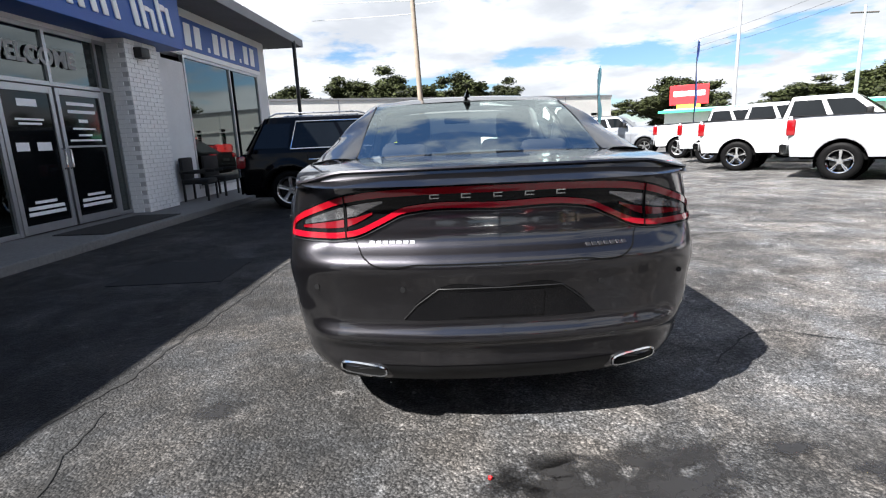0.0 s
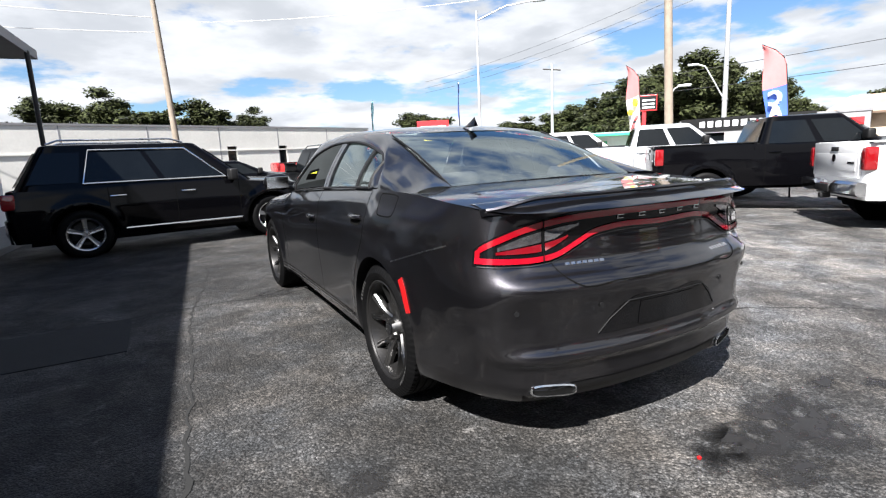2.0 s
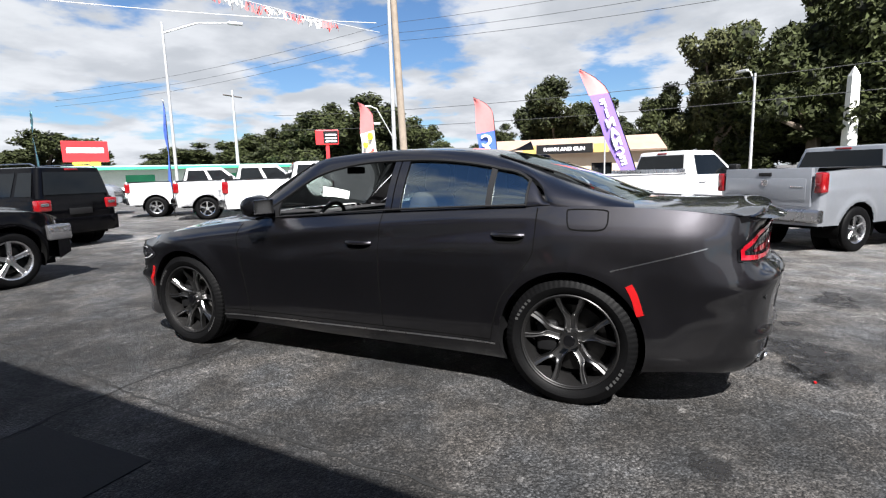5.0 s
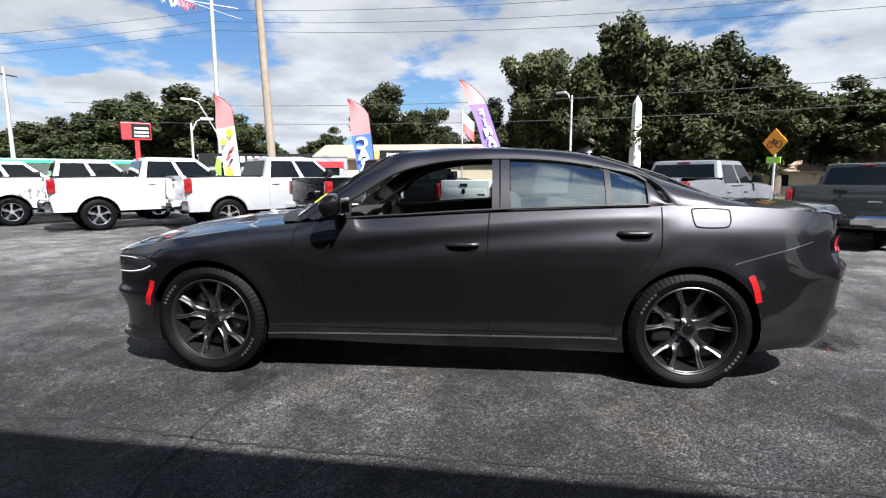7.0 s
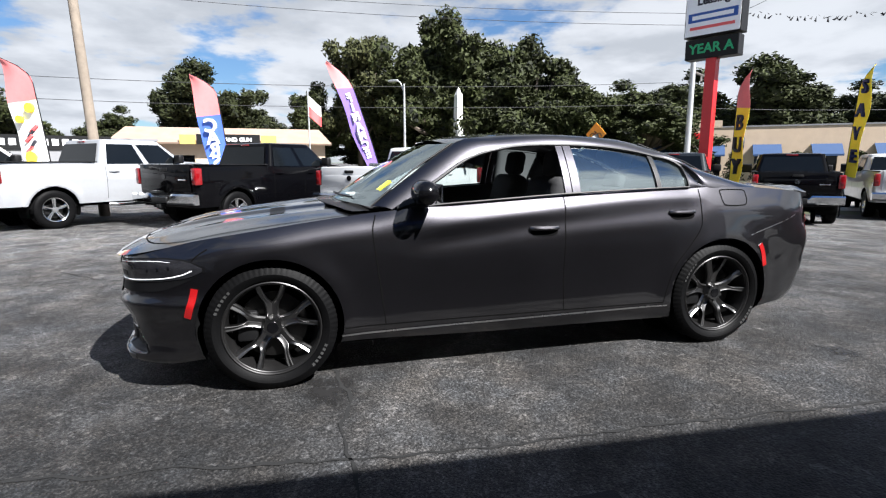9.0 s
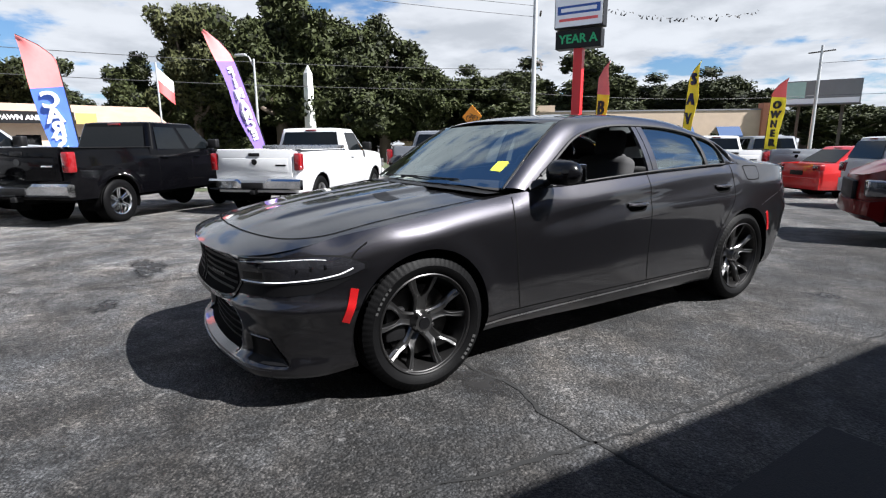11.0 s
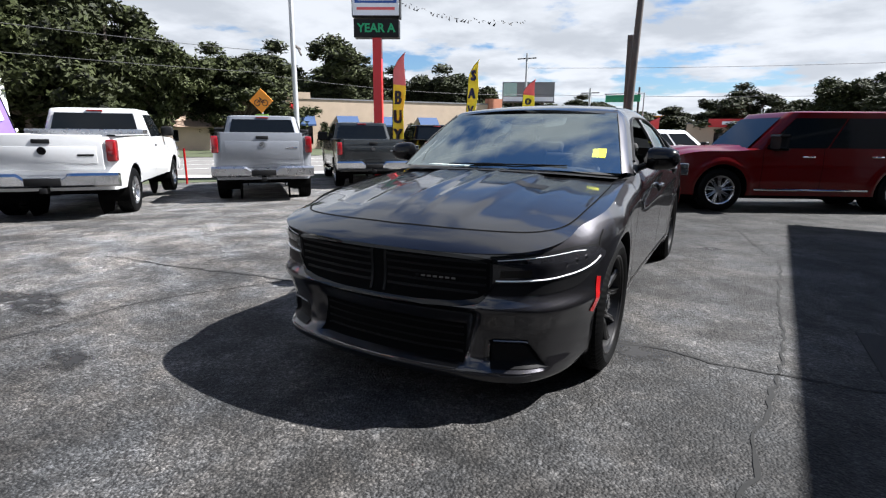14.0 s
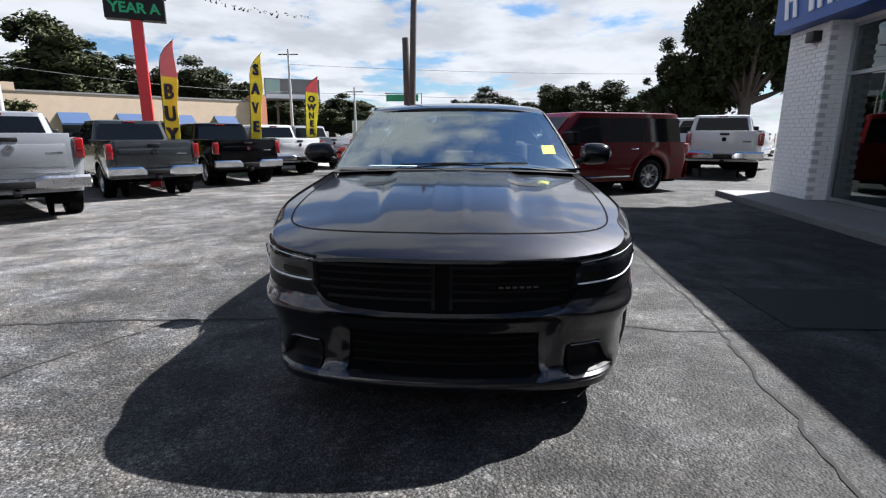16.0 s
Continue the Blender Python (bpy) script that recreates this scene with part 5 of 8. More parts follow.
def vehicle(name, label, paint_key, x, y, heading, sp, group=""):
    """A parked vehicle; x, y is the middle of its rear axle, heading the way it points from +x, in degrees."""
    wb, ro, fo, W, zb, tr = sp["wb"], sp["ro"], sp["fo"], sp["W"], sp["zb"], sp["tyre"]
    ar = tr + 0.075
    top = curve(*zip(*sp["belt"]))
    car = thing(name, label, sp["category"], pose(x, y, ground_z(x, y), 0, 0, heading - 90), group)
    yf, yr = wb + fo, -ro
    rc = sp.get("round", 0.3)
    if sp["kind"] == "pickup":
        x, y = x - 0.23 * math.cos(radians(heading)), y - 0.23 * math.sin(radians(heading))
        car.matrix_basis = pose(x, y, ground_z(x, y), 0, 0, heading - 90)
    out = spline([(0, yf), (0.5 * W, yf - 0.1 * rc), (0.83 * W, yf - 0.5 * rc), (0.965 * W, yf - 1.5 * rc), (W, yf - 3 * rc), (W, wb / 2), (W, 0.2), (0.985 * W, yr + 0.25), (0.95 * W, yr + 0.08), (0.85 * W, yr + 0.01), (0.4 * W, yr), (0, yr)], 210)
    tg = np.gradient(out, axis=0)
    nr = np.stack([-tg[:, 1], tg[:, 0]], 1)
    nr /= np.linalg.norm(nr, axis=1)[:, None]
    lv = 18

    def ins(yy, z):
        t = (z - zb) / max(top(yy) - zb, 0.1)
        d = 0.06 * (1 - t) ** 3 + sp.get("tumble", 0.05) * t**3 - 0.006 * math.exp(-(((t - 0.62) / 0.07) ** 2))
        for hy in (0, wb):
            r = math.hypot(yy - hy, z - tr)
            d -= sp.get("flare", 0.025) * math.exp(-(((r - ar - 0.04) / 0.06) ** 2))
        return d

    def at(i, z, s, off=0.0):
        p = out[i] - nr[i] * (ins(out[i, 1], z) - off)
        return Vector((s * p[0], p[1], z))

    def idx(yy):
        k = np.arange(60, 175)
        return int(round(float(np.interp(-yy, -out[k, 1], k))))

    bm = bmesh.new()
    for s in (-1, 1):
        g = {}
        for i in range(len(out)):
            for j in range(lv + 1):
                zt = top(out[i, 1])
                z = zb + (zt - zb) * j / lv
                p = at(i, z, s)
                for hy in (0, wb):
                    r = math.hypot(p.y - hy, z - tr)
                    if abs(p.x) > 0.7 * W and ar - 0.05 < r < ar:
                        p = Vector((p.x, hy + (p.y - hy) * ar / r, tr + (z - tr) * ar / r))
                g[i, j] = p
        for i in range(len(out) - 1):
            for j in range(lv):
                q = [g[i, j], g[i + 1, j], g[i + 1, j + 1], g[i, j + 1]]
                c = sum(q, Vector()) / 4
                if abs(c.x) > 0.7 * W and any(math.hypot(c.y - hy, c.z - tr) < ar - 0.008 for hy in (0, wb)):
                    continue
                bm.faces.new([bm.verts.new(v) for v in q])
    bmesh.ops.remove_doubles(bm, verts=bm.verts, dist=0.0006)
    part("body", bm, paint_key, car)
    for s in (-1, 1):
        for hy in (0, wb):
            bm = bmesh.new()
            rings = []
            for a in np.linspace(radians(-18), radians(198), 36):
                yy, z = hy + ar * math.cos(a), tr + ar * math.sin(a)
                xx = abs(at(idx(yy), max(z, zb), s).x)
                rings.append([(s * xx, yy, z), (s * (xx - 0.05), yy, z), (s * 0.5, yy, z)])
            loft(bm, rings)
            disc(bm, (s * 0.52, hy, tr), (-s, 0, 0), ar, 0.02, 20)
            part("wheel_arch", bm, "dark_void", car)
    # near-black slab: the shade under the body is in its colour
    bm = bmesh.new()
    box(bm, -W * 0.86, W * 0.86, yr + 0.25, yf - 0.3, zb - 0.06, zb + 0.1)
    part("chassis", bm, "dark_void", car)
    c0, c1, c2, c3 = sp["cab"]
    cw, rw, rz = sp["cabw"], sp["roofw"], sp["roof"]
    # bonnet
    bm = bmesh.new()
    rings = []
    for yy in np.linspace(yf - 0.003, c3 - 0.15, 24):
        i = int(np.argmin(np.abs(out[:100, 1] - yy)))
        xb = abs(at(i, top(yy), 1).x)
        dome = sp.get("dome", 0.05) * min(1.0, (yf - yy) * 3)
        rings.append([(xb * u, yy, top(yy) + dome * (1 - abs(u) ** 3) + 0.02 * dome / 0.05 * (abs(u) < 0.45)) for u in np.linspace(-1, 1, 25)])
    loft(bm, rings)
    part("bonnet", bm, paint_key, car)
    # cabin
    zb0 = min(top(c0 + 0.05), top(c3 - 0.05)) - 0.03

    def cab_at(u, v, t, off=0.0):
        """u across from -1 to 1, v along from rear 0 to front 1, t up."""
        yy = (c0 + (c1 - c0) * t) * (1 - v) + (c3 + (c2 - c3) * t) * v
        xx = (cw + (rw - cw) * t + off) * u
        return Vector((xx, yy, zb0 + (rz - 0.03 - zb0) * t))

    bm = bmesh.new()
    ring0 = []
    for a in range(48):
        an = math.tau * a / 48
        cx, cy = math.cos(an), math.sin(an)
        e = 0.16
        ring0.append((math.copysign(abs(cx) ** e, cx), 0.5 + 0.5 * math.copysign(abs(cy) ** e, cy)))
    rings = [[cab_at(u, v, t) for u, v in ring0] for t in np.linspace(0, 1, 7)]
    crown = [(0.97, 0.012), (0.86, 0.026), (0.55, 0.038), (0.2, 0.042)]
    mid = Vector((0, (c1 + c2) / 2, rz - 0.03))
    for k, dz in crown:
        rings.append([mid + (cab_at(u, v, 1) - mid) * k + Vector((0, 0, dz)) for u, v in ring0])
    rows = loft(bm, rings, True)
    bm.faces.new(rows[-1])
    cab = part("cabin", bm, paint_key, car)
    # side panes
    cuts = sp["panes"]
    for s in (-1, 1):
        for v0, v1 in cuts:
            bm = bmesh.new()
            loft(bm, [[cab_at(s, v0 + (v1 - v0) * f, t, 0.008) for t in np.linspace(sp.get("pane_lo", 0.12), 0.86, 4)] for f in np.linspace(0, 1, 5)])
            solid(bm, 0.006)
            part("side_window", bm, "dark_pane", cab)
        if sp.get("bright"):
            bm = bmesh.new()
            v0, v1 = cuts[1][0] - 0.015, cuts[-1][1]
            t0 = sp.get("pane_lo", 0.12) - 0.03
            tube(bm, [cab_at(s, v0, t0, 0.015), cab_at(s, v1, t0, 0.015), cab_at(s, v1 - 0.03, 0.9, 0.015), cab_at(s, v0 + 0.03, 0.9, 0.015), cab_at(s, v0, t0, 0.015)], 0.017, 6)
            part("window_trim", bm, "chrome", cab)
    for v, nm, lo in ((-0.006, "rear_window", sp.get("rear_lo", 0.2)), (1.006, "windscreen", 0.08)):
        bm = bmesh.new()
        loft(bm, [[cab_at(u, v, t, -0.0) + Vector((0, -0.006 if v < 0.5 else 0.006, 0)) for t in np.linspace(lo, 0.88, 4)] for u in np.linspace(-0.84, 0.84, 7)])
        solid(bm, 0.006)
        part(nm, bm, "dark_pane", cab)
    bm = bmesh.new()
    bv = cab_at(0, 0, 0.965)
    box(bm, -0.14, 0.14, bv.y - 0.02, bv.y + 0.02, bv.z - 0.02, bv.z + 0.015, 0.006)
    part("brake_lamp", bm, "lens_red", cab)
    # joints and handles of the doors
    for k, yy in enumerate(sp["doors"]):
        for s in (-1, 1):
            bm = bmesh.new()
            i = idx(yy)
            loft(bm, [[at(i, z, s, 0.003), at(i, z, s, 0.003) + Vector((0, 0.007, 0))] for z in np.linspace(zb + 0.08, top(yy) - 0.005, 8)])
            part("door_joint", bm, "dark_void", car)
    for yy in sp["handles"]:
        for s in (-1, 1):
            bm = bmesh.new()
            z = top(yy) - 0.14
            tube(bm, [at(idx(yy - 0.1), z, s, 0.012), at(idx(yy), z, s, 0.035), at(idx(yy + 0.1), z, s, 0.012)], 0.014, 6)
            part("door_handle", bm, sp.get("handle", paint_key), car)
    for s in (-1, 1):
        bm = bmesh.new()
        mz = zb0 + 0.16
        my = c3 - 0.42
        box(bm, s * (cw + 0.02), s * (cw + 0.25), my - 0.06, my + 0.08, mz - 0.1, mz + 0.1, 0.035, 3)
        tube(bm, [(s * (cw - 0.03), my, mz - 0.08), (s * (cw + 0.1), my, mz - 0.05)], 0.025, 6)
        part("door_mirror", bm, sp.get("mirror", "trim_black"), car)
    kind = sp["kind"]
    if kind == "pickup":
        b1 = c0 - 0.06
        bm = bmesh.new()
        rz0, fl = top(-0.2), 0.86
        loft(bm, [[(x, yy, z) for x, z in ((-W * 0.98, rz0), (-W * 0.98, rz0 + 0.015), (-W * 0.86, rz0 + 0.015), (-W * 0.84, rz0 - 0.03), (-W * 0.82, fl), (W * 0.82, fl), (W * 0.84, rz0 - 0.03), (W * 0.86, rz0 + 0.015), (W * 0.98, rz0 + 0.015), (W * 0.98, rz0))] for yy in (yr + 0.06, yr + 0.5, b1 - 0.4, b1)])
        part("bed", bm, sp.get("bed", "trim_black"), car)
        bm = bmesh.new()
        box(bm, -W * 0.97, W * 0.97, b1 - 0.05, b1, fl, rz0 + 0.01, 0.01)
        part("bed_bulkhead", bm, paint_key, car)
        gate = thing_part("tailgate", car)
        bm = bmesh.new()
        box(bm, -W * 0.80, W * 0.80, yr - 0.018, yr + 0.07, 0.80, rz0 + 0.012, 0.014, 2)
        part("panel", bm, paint_key, gate)
        bm = bmesh.new()
        box(bm, -W * 0.72, W * 0.72, yr - 0.026, yr - 0.012, 0.90, rz0 - 0.16, 0.006, 2)
        part("pressing", bm, paint_key, gate)
        bm = bmesh.new()
        box(bm, -0.12, 0.12, yr - 0.034, yr - 0.015, rz0 - 0.12, rz0 - 0.055, 0.008)
        part("handle", bm, sp.get("gate_handle", "trim_black"), gate)
        bm = bmesh.new()
        disc(bm, (0, yr - 0.024, rz0 - 0.23), (0, -1, 0), 0.06, 0.012, 24)
        part("emblem", bm, sp.get("emblem", "gloss_black"), gate)
        bm = bmesh.new()
        box(bm, W * 0.46, W * 0.68, yr - 0.03, yr - 0.02, rz0 - 0.31, rz0 - 0.28, 0.003)
        part("badge_bar", bm, "chrome" if "white" not in paint_key else "gloss_black", gate)
        for s in (-1, 1):
            lamp = thing_part("tail_lamp", car)
            bm = bmesh.new()
            x0, x1 = sorted((s * W * 0.84, s * W * 0.985))
            box(bm, x0, x1, yr - 0.02, yr + 0.15, rz0 - 0.40, rz0 - 0.06, 0.03, 3)
            part("lens", bm, "lens_red", lamp)
            bm = bmesh.new()
            box(bm, x0 + 0.03, x1 - 0.035, yr - 0.026, yr - 0.015, rz0 - 0.31, rz0 - 0.23, 0.008)
            part("reversing_lens", bm, "lens_dark_red", lamp)
        bump = thing_part("rear_bumper", car)
        bm = bmesh.new()
        rows = []
        for xx in np.linspace(-W * 1.0, W * 1.0, 25):
            bow = 0.05 * (xx / W) ** 2
            dip = 0.06 * (abs(xx) < 0.32)
            rows.append([(xx, yr + 0.02, 0.74 - dip * 0.3), (xx, yr - 0.13 + bow, 0.76 - dip), (xx, yr - 0.17 + bow, 0.72 - dip), (xx, yr - 0.165 + bow, 0.58), (xx, yr - 0.12 + bow, 0.545), (xx, yr + 0.02, 0.55)])
        loft(bm, rows, True, True)
        part("bar", bm, sp.get("bumper", "chrome"), bump)
        bm = bmesh.new()
        box(bm, -0.24, 0.24, yr - 0.18, yr - 0.13, 0.575, 0.69, 0.01)
        part("plate_recess", bm, "trim_black", bump)
        bm = bmesh.new()
        box(bm, -0.05, 0.05, yr - 0.2, yr - 0.05, 0.46, 0.54, 0.01)
        part("tow_hitch", bm, "trim_black", bump)
        bm = bmesh.new()
        box(bm, -0.12, 0.12, yr + 0.1, yr + 0.9, 0.4, 0.56, 0.03)
        tube(bm, [(-0.8, 0, tr), (0.8, 0, tr)], 0.06, 8)
        part("axle", bm, "dark_void", car)
        if sp.get("step"):
            for s in (-1, 1):
                bm = bmesh.new()
                tube(bm, [(s * (W - 0.02), c0 + 0.1, zb - 0.04), (s * (W + 0.06), c0 + 0.25, zb - 0.06), (s * (W + 0.06), c3 - 0.3, zb - 0.06), (s * (W - 0.02), c3 - 0.1, zb - 0.04)], 0.035, 8)
                part("running_board", bm, sp["step"], car)
        if sp.get("toolbox"):
            bm = bmesh.new()
            box(bm, -W * 0.95, W * 0.95, b1 - 0.5, b1 - 0.06, rz0 - 0.15, rz0 + 0.1, 0.015)
            part("tool_box", bm, "alloy", car, "metal tool box across the bed")
    else:
        for s in (-1, 1):
            bm = bmesh.new()
            lz = top(yr)
            x0, x1 = sorted((s * W * 0.66, s * W * 0.965))
            box(bm, x0, x1, yr - 0.012, yr + 0.16, lz - sp.get("lamp_h", 0.22), lz - 0.03, 0.03, 3)
            lamp = part("tail_lamp", bm, "lens_red", car)
            bm = bmesh.new()
            box(bm, x0 + 0.05, x1 - 0.06, yr - 0.02, yr, lz - sp.get("lamp_h", 0.22) * 0.6, lz - sp.get("lamp_h", 0.22) * 0.35, 0.01)
            part("lens", bm, "lens_clear", lamp)
        bm = bmesh.new()
        rows = []
        for xx in np.linspace(-W * 0.97, W * 0.97, 25):
            bow = 0.1 * (abs(xx) / W) ** 3
            rows.append([(xx, yr + 0.02, zb + 0.34), (xx, yr - 0.05 + bow, zb + 0.32), (xx, yr - 0.06 + bow, zb + 0.14), (xx, yr - 0.02 + bow, zb + 0.02), (xx, yr + 0.03, zb + 0.02)])
        loft(bm, rows, True, True)
        part("rear_bumper", bm, sp.get("rear", paint_key), car)
        bm = bmesh.new()
        box(bm, -0.25, 0.25, yr - 0.02, yr, zb + 0.4, zb + 0.53, 0.006)
        part("plate_recess", bm, "trim_black", car)
        if sp.get("rails"):
            for s in (-1, 1):
                bm = bmesh.new()
                tube(bm, [(s * (rw - 0.07), c1 + 0.1, rz), (s * (rw - 0.07), c1 + 0.25, rz + 0.06), (s * (rw - 0.07), c2 - 0.4, rz + 0.06), (s * (rw - 0.07), c2 - 0.2, rz)], 0.016, 6)
                part("roof_rail", bm, "alloy", car)
        if sp.get("sill"):
            for s in (-1, 1):
                bm = bmesh.new()
                tube(bm, [at(idx(0.55), zb + 0.1, s, 0.012), at(idx(wb / 2), zb + 0.1, s, 0.012), at(idx(wb - 0.55), zb + 0.1, s, 0.012)], 0.018, 6)
                part("sill_strip", bm, "chrome", car)
    # front end
    fz = top(yf)
    bm = bmesh.new()
    box(bm, -W * 0.55, W * 0.55, yf - 0.05, yf + 0.015, fz - 0.36, fz - 0.06, 0.02)
    part("grille", bm, sp.get("grille", "trim_black"), car)
    for s in (-1, 1):
        lamp = thing_part("headlight", car)
        bm = bmesh.new()
        x0, x1 = sorted((s * W * 0.58, s * W * 0.985))
        box(bm, x0, x1, yf - 0.42, yf - 0.09, fz - 0.25, fz - 0.03, 0.03, 3)
        part("lens", bm, "lens_clear", lamp)
    bm = bmesh.new()
    rows = []
    for xx in np.linspace(-W * 0.97, W * 0.97, 21):
        bow = -0.22 * (abs(xx) / W) ** 3
        rows.append([(xx, yf - 0.1 + bow, zb + 0.28), (xx, yf + 0.06 + bow, zb + 0.26), (xx, yf + 0.07 + bow, zb + 0.08), (xx, yf - 0.1 + bow, zb)])
    loft(bm, rows, True, True)
    part("front_bumper", bm, sp.get("bumper", paint_key), car)
    key = (sp["style"], sp["rim"], tr, sp.get("spokes", 5))
    if key not in WHEELS:
        WHEELS[key] = build_wheel("wheel", tr, tr * sp.get("rim_share", 0.62), 0.26, sp["style"], sp["rim"], sp.get("spokes", 5))
        place_wheels(WHEELS[key], car, W - 0.15, (0, wb), tr)
    else:
        for hy in (0, wb):
            for s in (-1, 1):
                c = copy_thing(WHEELS[key], pose(s * (W - 0.15), hy, tr, 0, 0, 0 if s < 0 else 180))
                c.parent = car
    return car


CREW = dict(category="pickup truck", kind="pickup", wb=3.57, ro=0.97, fo=1.0, W=1.0, zb=0.48, tyre=0.385, round=0.22,
            belt=[(-1.02, 1.31), (0.8, 1.31), (1.0, 1.29), (3.0, 1.27), (3.9, 1.21), (4.4, 1.11), (4.6, 1.04)],
            cab=(0.93, 1.1, 2.4, 3.1), cabw=0.93, roofw=0.78, roof=1.83, panes=[(0.07, 0.46), (0.52, 0.9)], pane_lo=0.1, rear_lo=0.15,
            doors=[1.02, 2.0, 2.98], handles=[1.2, 2.2], style="five", rim="chrome", dome=0.06)
REGULAR = dict(CREW, cab=(1.55, 1.69, 2.45, 3.15), panes=[(0.16, 0.86)], doors=[1.68, 3.0], handles=[1.9], toolbox=True, rim="alloy", belt=[(-1.02, 1.31), (1.35, 1.31), (1.6, 1.29), (3.0, 1.27), (3.9, 1.21), (4.4, 1.11), (4.6, 1.04)])
SUV = dict(category="car", kind="suv", wb=2.86, ro=0.93, fo=0.9, W=0.92, zb=0.3, tyre=0.365, round=0.36,
           belt=[(-0.95, 1.06), (0.5, 1.06), (2.2, 1.05), (2.8, 1.0), (3.4, 0.93), (3.78, 0.8)], cab=(-0.84, -0.42, 1.75, 2.62), cabw=0.86, roofw=0.64, roof=1.7,
           panes=[(0.04, 0.24), (0.27, 0.58), (0.61, 0.9)], pane_lo=0.14, rear_lo=0.18, doors=[0.35, 1.3, 2.3], handles=[0.5, 1.5], style="twin", rim="alloy", lamp_h=0.26)


def build_lot():
    row = "pickup trucks parked in a row"
    hd = -44
    vehicle("pickup_truck", "white crew-cab pickup truck parked far down the row", "white_paint", 10.2, 16.6, hd, dict(CREW, rim="alloy"), row)
    vehicle("pickup_truck", "white crew-cab pickup truck beside another white truck", "white_paint", 9.6, 13.2, hd, CREW, row)
    vehicle("pickup_truck", "white crew-cab pickup truck with polished wheels", "white_paint", 8.64, 9.88, hd, CREW, row)
    vehicle("pickup_truck", "silver-white crew-cab pickup truck with chrome bumper", "pale_silver", 8.95, 6.68, hd, dict(CREW, rim="chrome", step="chrome"), row)
    vehicle("pickup_truck", "black crew-cab pickup truck with chrome bumper", "black_paint", 8.71, 3.22, hd, dict(CREW, rim="chrome", spokes=6), row)
    vehicle("pickup_truck", "white regular-cab pickup truck with a metal tool box", "white_paint", 8.6, -0.5, hd, dict(REGULAR, bed="white_paint"), row)
    vehicle("pickup_truck", "silver crew-cab pickup truck seen from its tailgate", "silver_paint", 7.95, -4.15, hd + 1, dict(CREW, rim="alloy", bumper="alloy", emblem="alloy", belt=[(-1.02, 1.37), (0.8, 1.37), (1.0, 1.31), (3.0, 1.29), (3.9, 1.23), (4.4, 1.13), (4.6, 1.06)]), row)
    vehicle("pickup_truck", "dark grey crew-cab pickup truck with a pale bumper", "grey_paint", 8.1, -8.2, hd, dict(CREW, rim="alloy", emblem="chrome", step="chrome"), row)
    vehicle("pickup_truck", "black pickup truck with a chrome bumper", "black_paint", 7.3, -11.5, hd, dict(CREW, rim="alloy", emblem="chrome"), row)
    vehicle("pickup_truck", "white pickup truck beside a black truck", "white_paint", 7.0, -15.3, hd, dict(CREW, rim="alloy"), row)
    vehicle("pickup_truck", "silver pickup truck at the end of the row", "silver_paint", 6.6, -18.6, hd, dict(CREW, rim="alloy"), row)
    h = radians(7)
    vehicle("suv", "black sport utility vehicle with chrome window trim", "black_paint", -3.0 - 0.77 * math.sin(h), 5.55 + 0.77 * math.cos(h), 7, dict(SUV, bright=True, rails=True, sill=True, handle="chrome", style="five", rim_share=0.69, pane_lo=0.22, roof=1.73))
    vehicle("suv", "small black boxy sport utility vehicle seen from behind", "black_paint", 2.8, 10.3, 98,
            dict(SUV, wb=2.57, ro=0.78, fo=0.85, W=0.9, belt=[(-0.8, 1.05), (2.0, 1.04), (2.6, 1.0), (3.1, 0.95), (3.42, 0.85)], cab=(-0.74, -0.62, 1.5, 2.1), roofw=0.7, roof=1.69, rails=True, round=0.22, doors=[0.3, 1.2, 2.0], handles=[0.45, 1.4], panes=[(0.05, 0.22), (0.26, 0.58), (0.62, 0.92)]))
    h = radians(26)
    vehicle("wagon", "dark red boxy family wagon with alloy wheels", "red_paint", -3.92 + 0.8 * math.sin(h), -7.15 - 0.8 * math.cos(h), 26,
            dict(SUV, wb=2.99, ro=1.08, fo=0.98, W=0.965, zb=0.28, belt=[(-1.1, 1.08), (2.2, 1.06), (2.8, 1.03), (3.6, 0.98), (3.98, 0.85)], cab=(-1.0, -0.9, 1.9, 2.55), roofw=0.78, roof=1.70,
                 panes=[(0.03, 0.325), (0.335, 0.64), (0.65, 0.94)], pane_lo=0.1, doors=[0.3, 1.35, 2.35], handles=[0.5, 1.6], handle="chrome", sill=True, spokes=9, rim_share=0.66, round=0.26, tumble=0.03))
    vehicle("hatchback", "small white boxy hatchback with dark windows", "white_paint", 1.3, -12.3, -135, dict(SUV, wb=2.57, ro=0.72, fo=0.8, roof=1.62, cab=(-0.68, -0.5, 1.45, 2.2), round=0.25))
    SALOON = dict(SUV, wb=2.8, ro=1.1, fo=0.95, W=0.91, zb=0.25, tyre=0.335, belt=[(-1.12, 0.98), (-0.3, 1.0), (2.2, 0.96), (2.9, 0.9), (3.5, 0.82), (3.76, 0.68)], cab=(-0.6, 0.1, 1.25, 2.25), roofw=0.6, roof=1.46, panes=[(0.12, 0.48), (0.52, 0.88)], doors=[0.2, 1.2, 2.1], handles=[0.4, 1.4], lamp_h=0.2)
    vehicle("saloon_car", "red saloon car parked near the street", "bright_red_paint", 3.6, -15.2, -120, SALOON)
    vehicle("saloon_car", "black saloon car parked beside a red one", "black_paint", 1.6, -16.4, -120, SALOON)
    vehicle("pickup_truck", "white pickup truck parked beside the building", "white_paint", -7.7, -12.0, -112, dict(CREW, rim="alloy"))
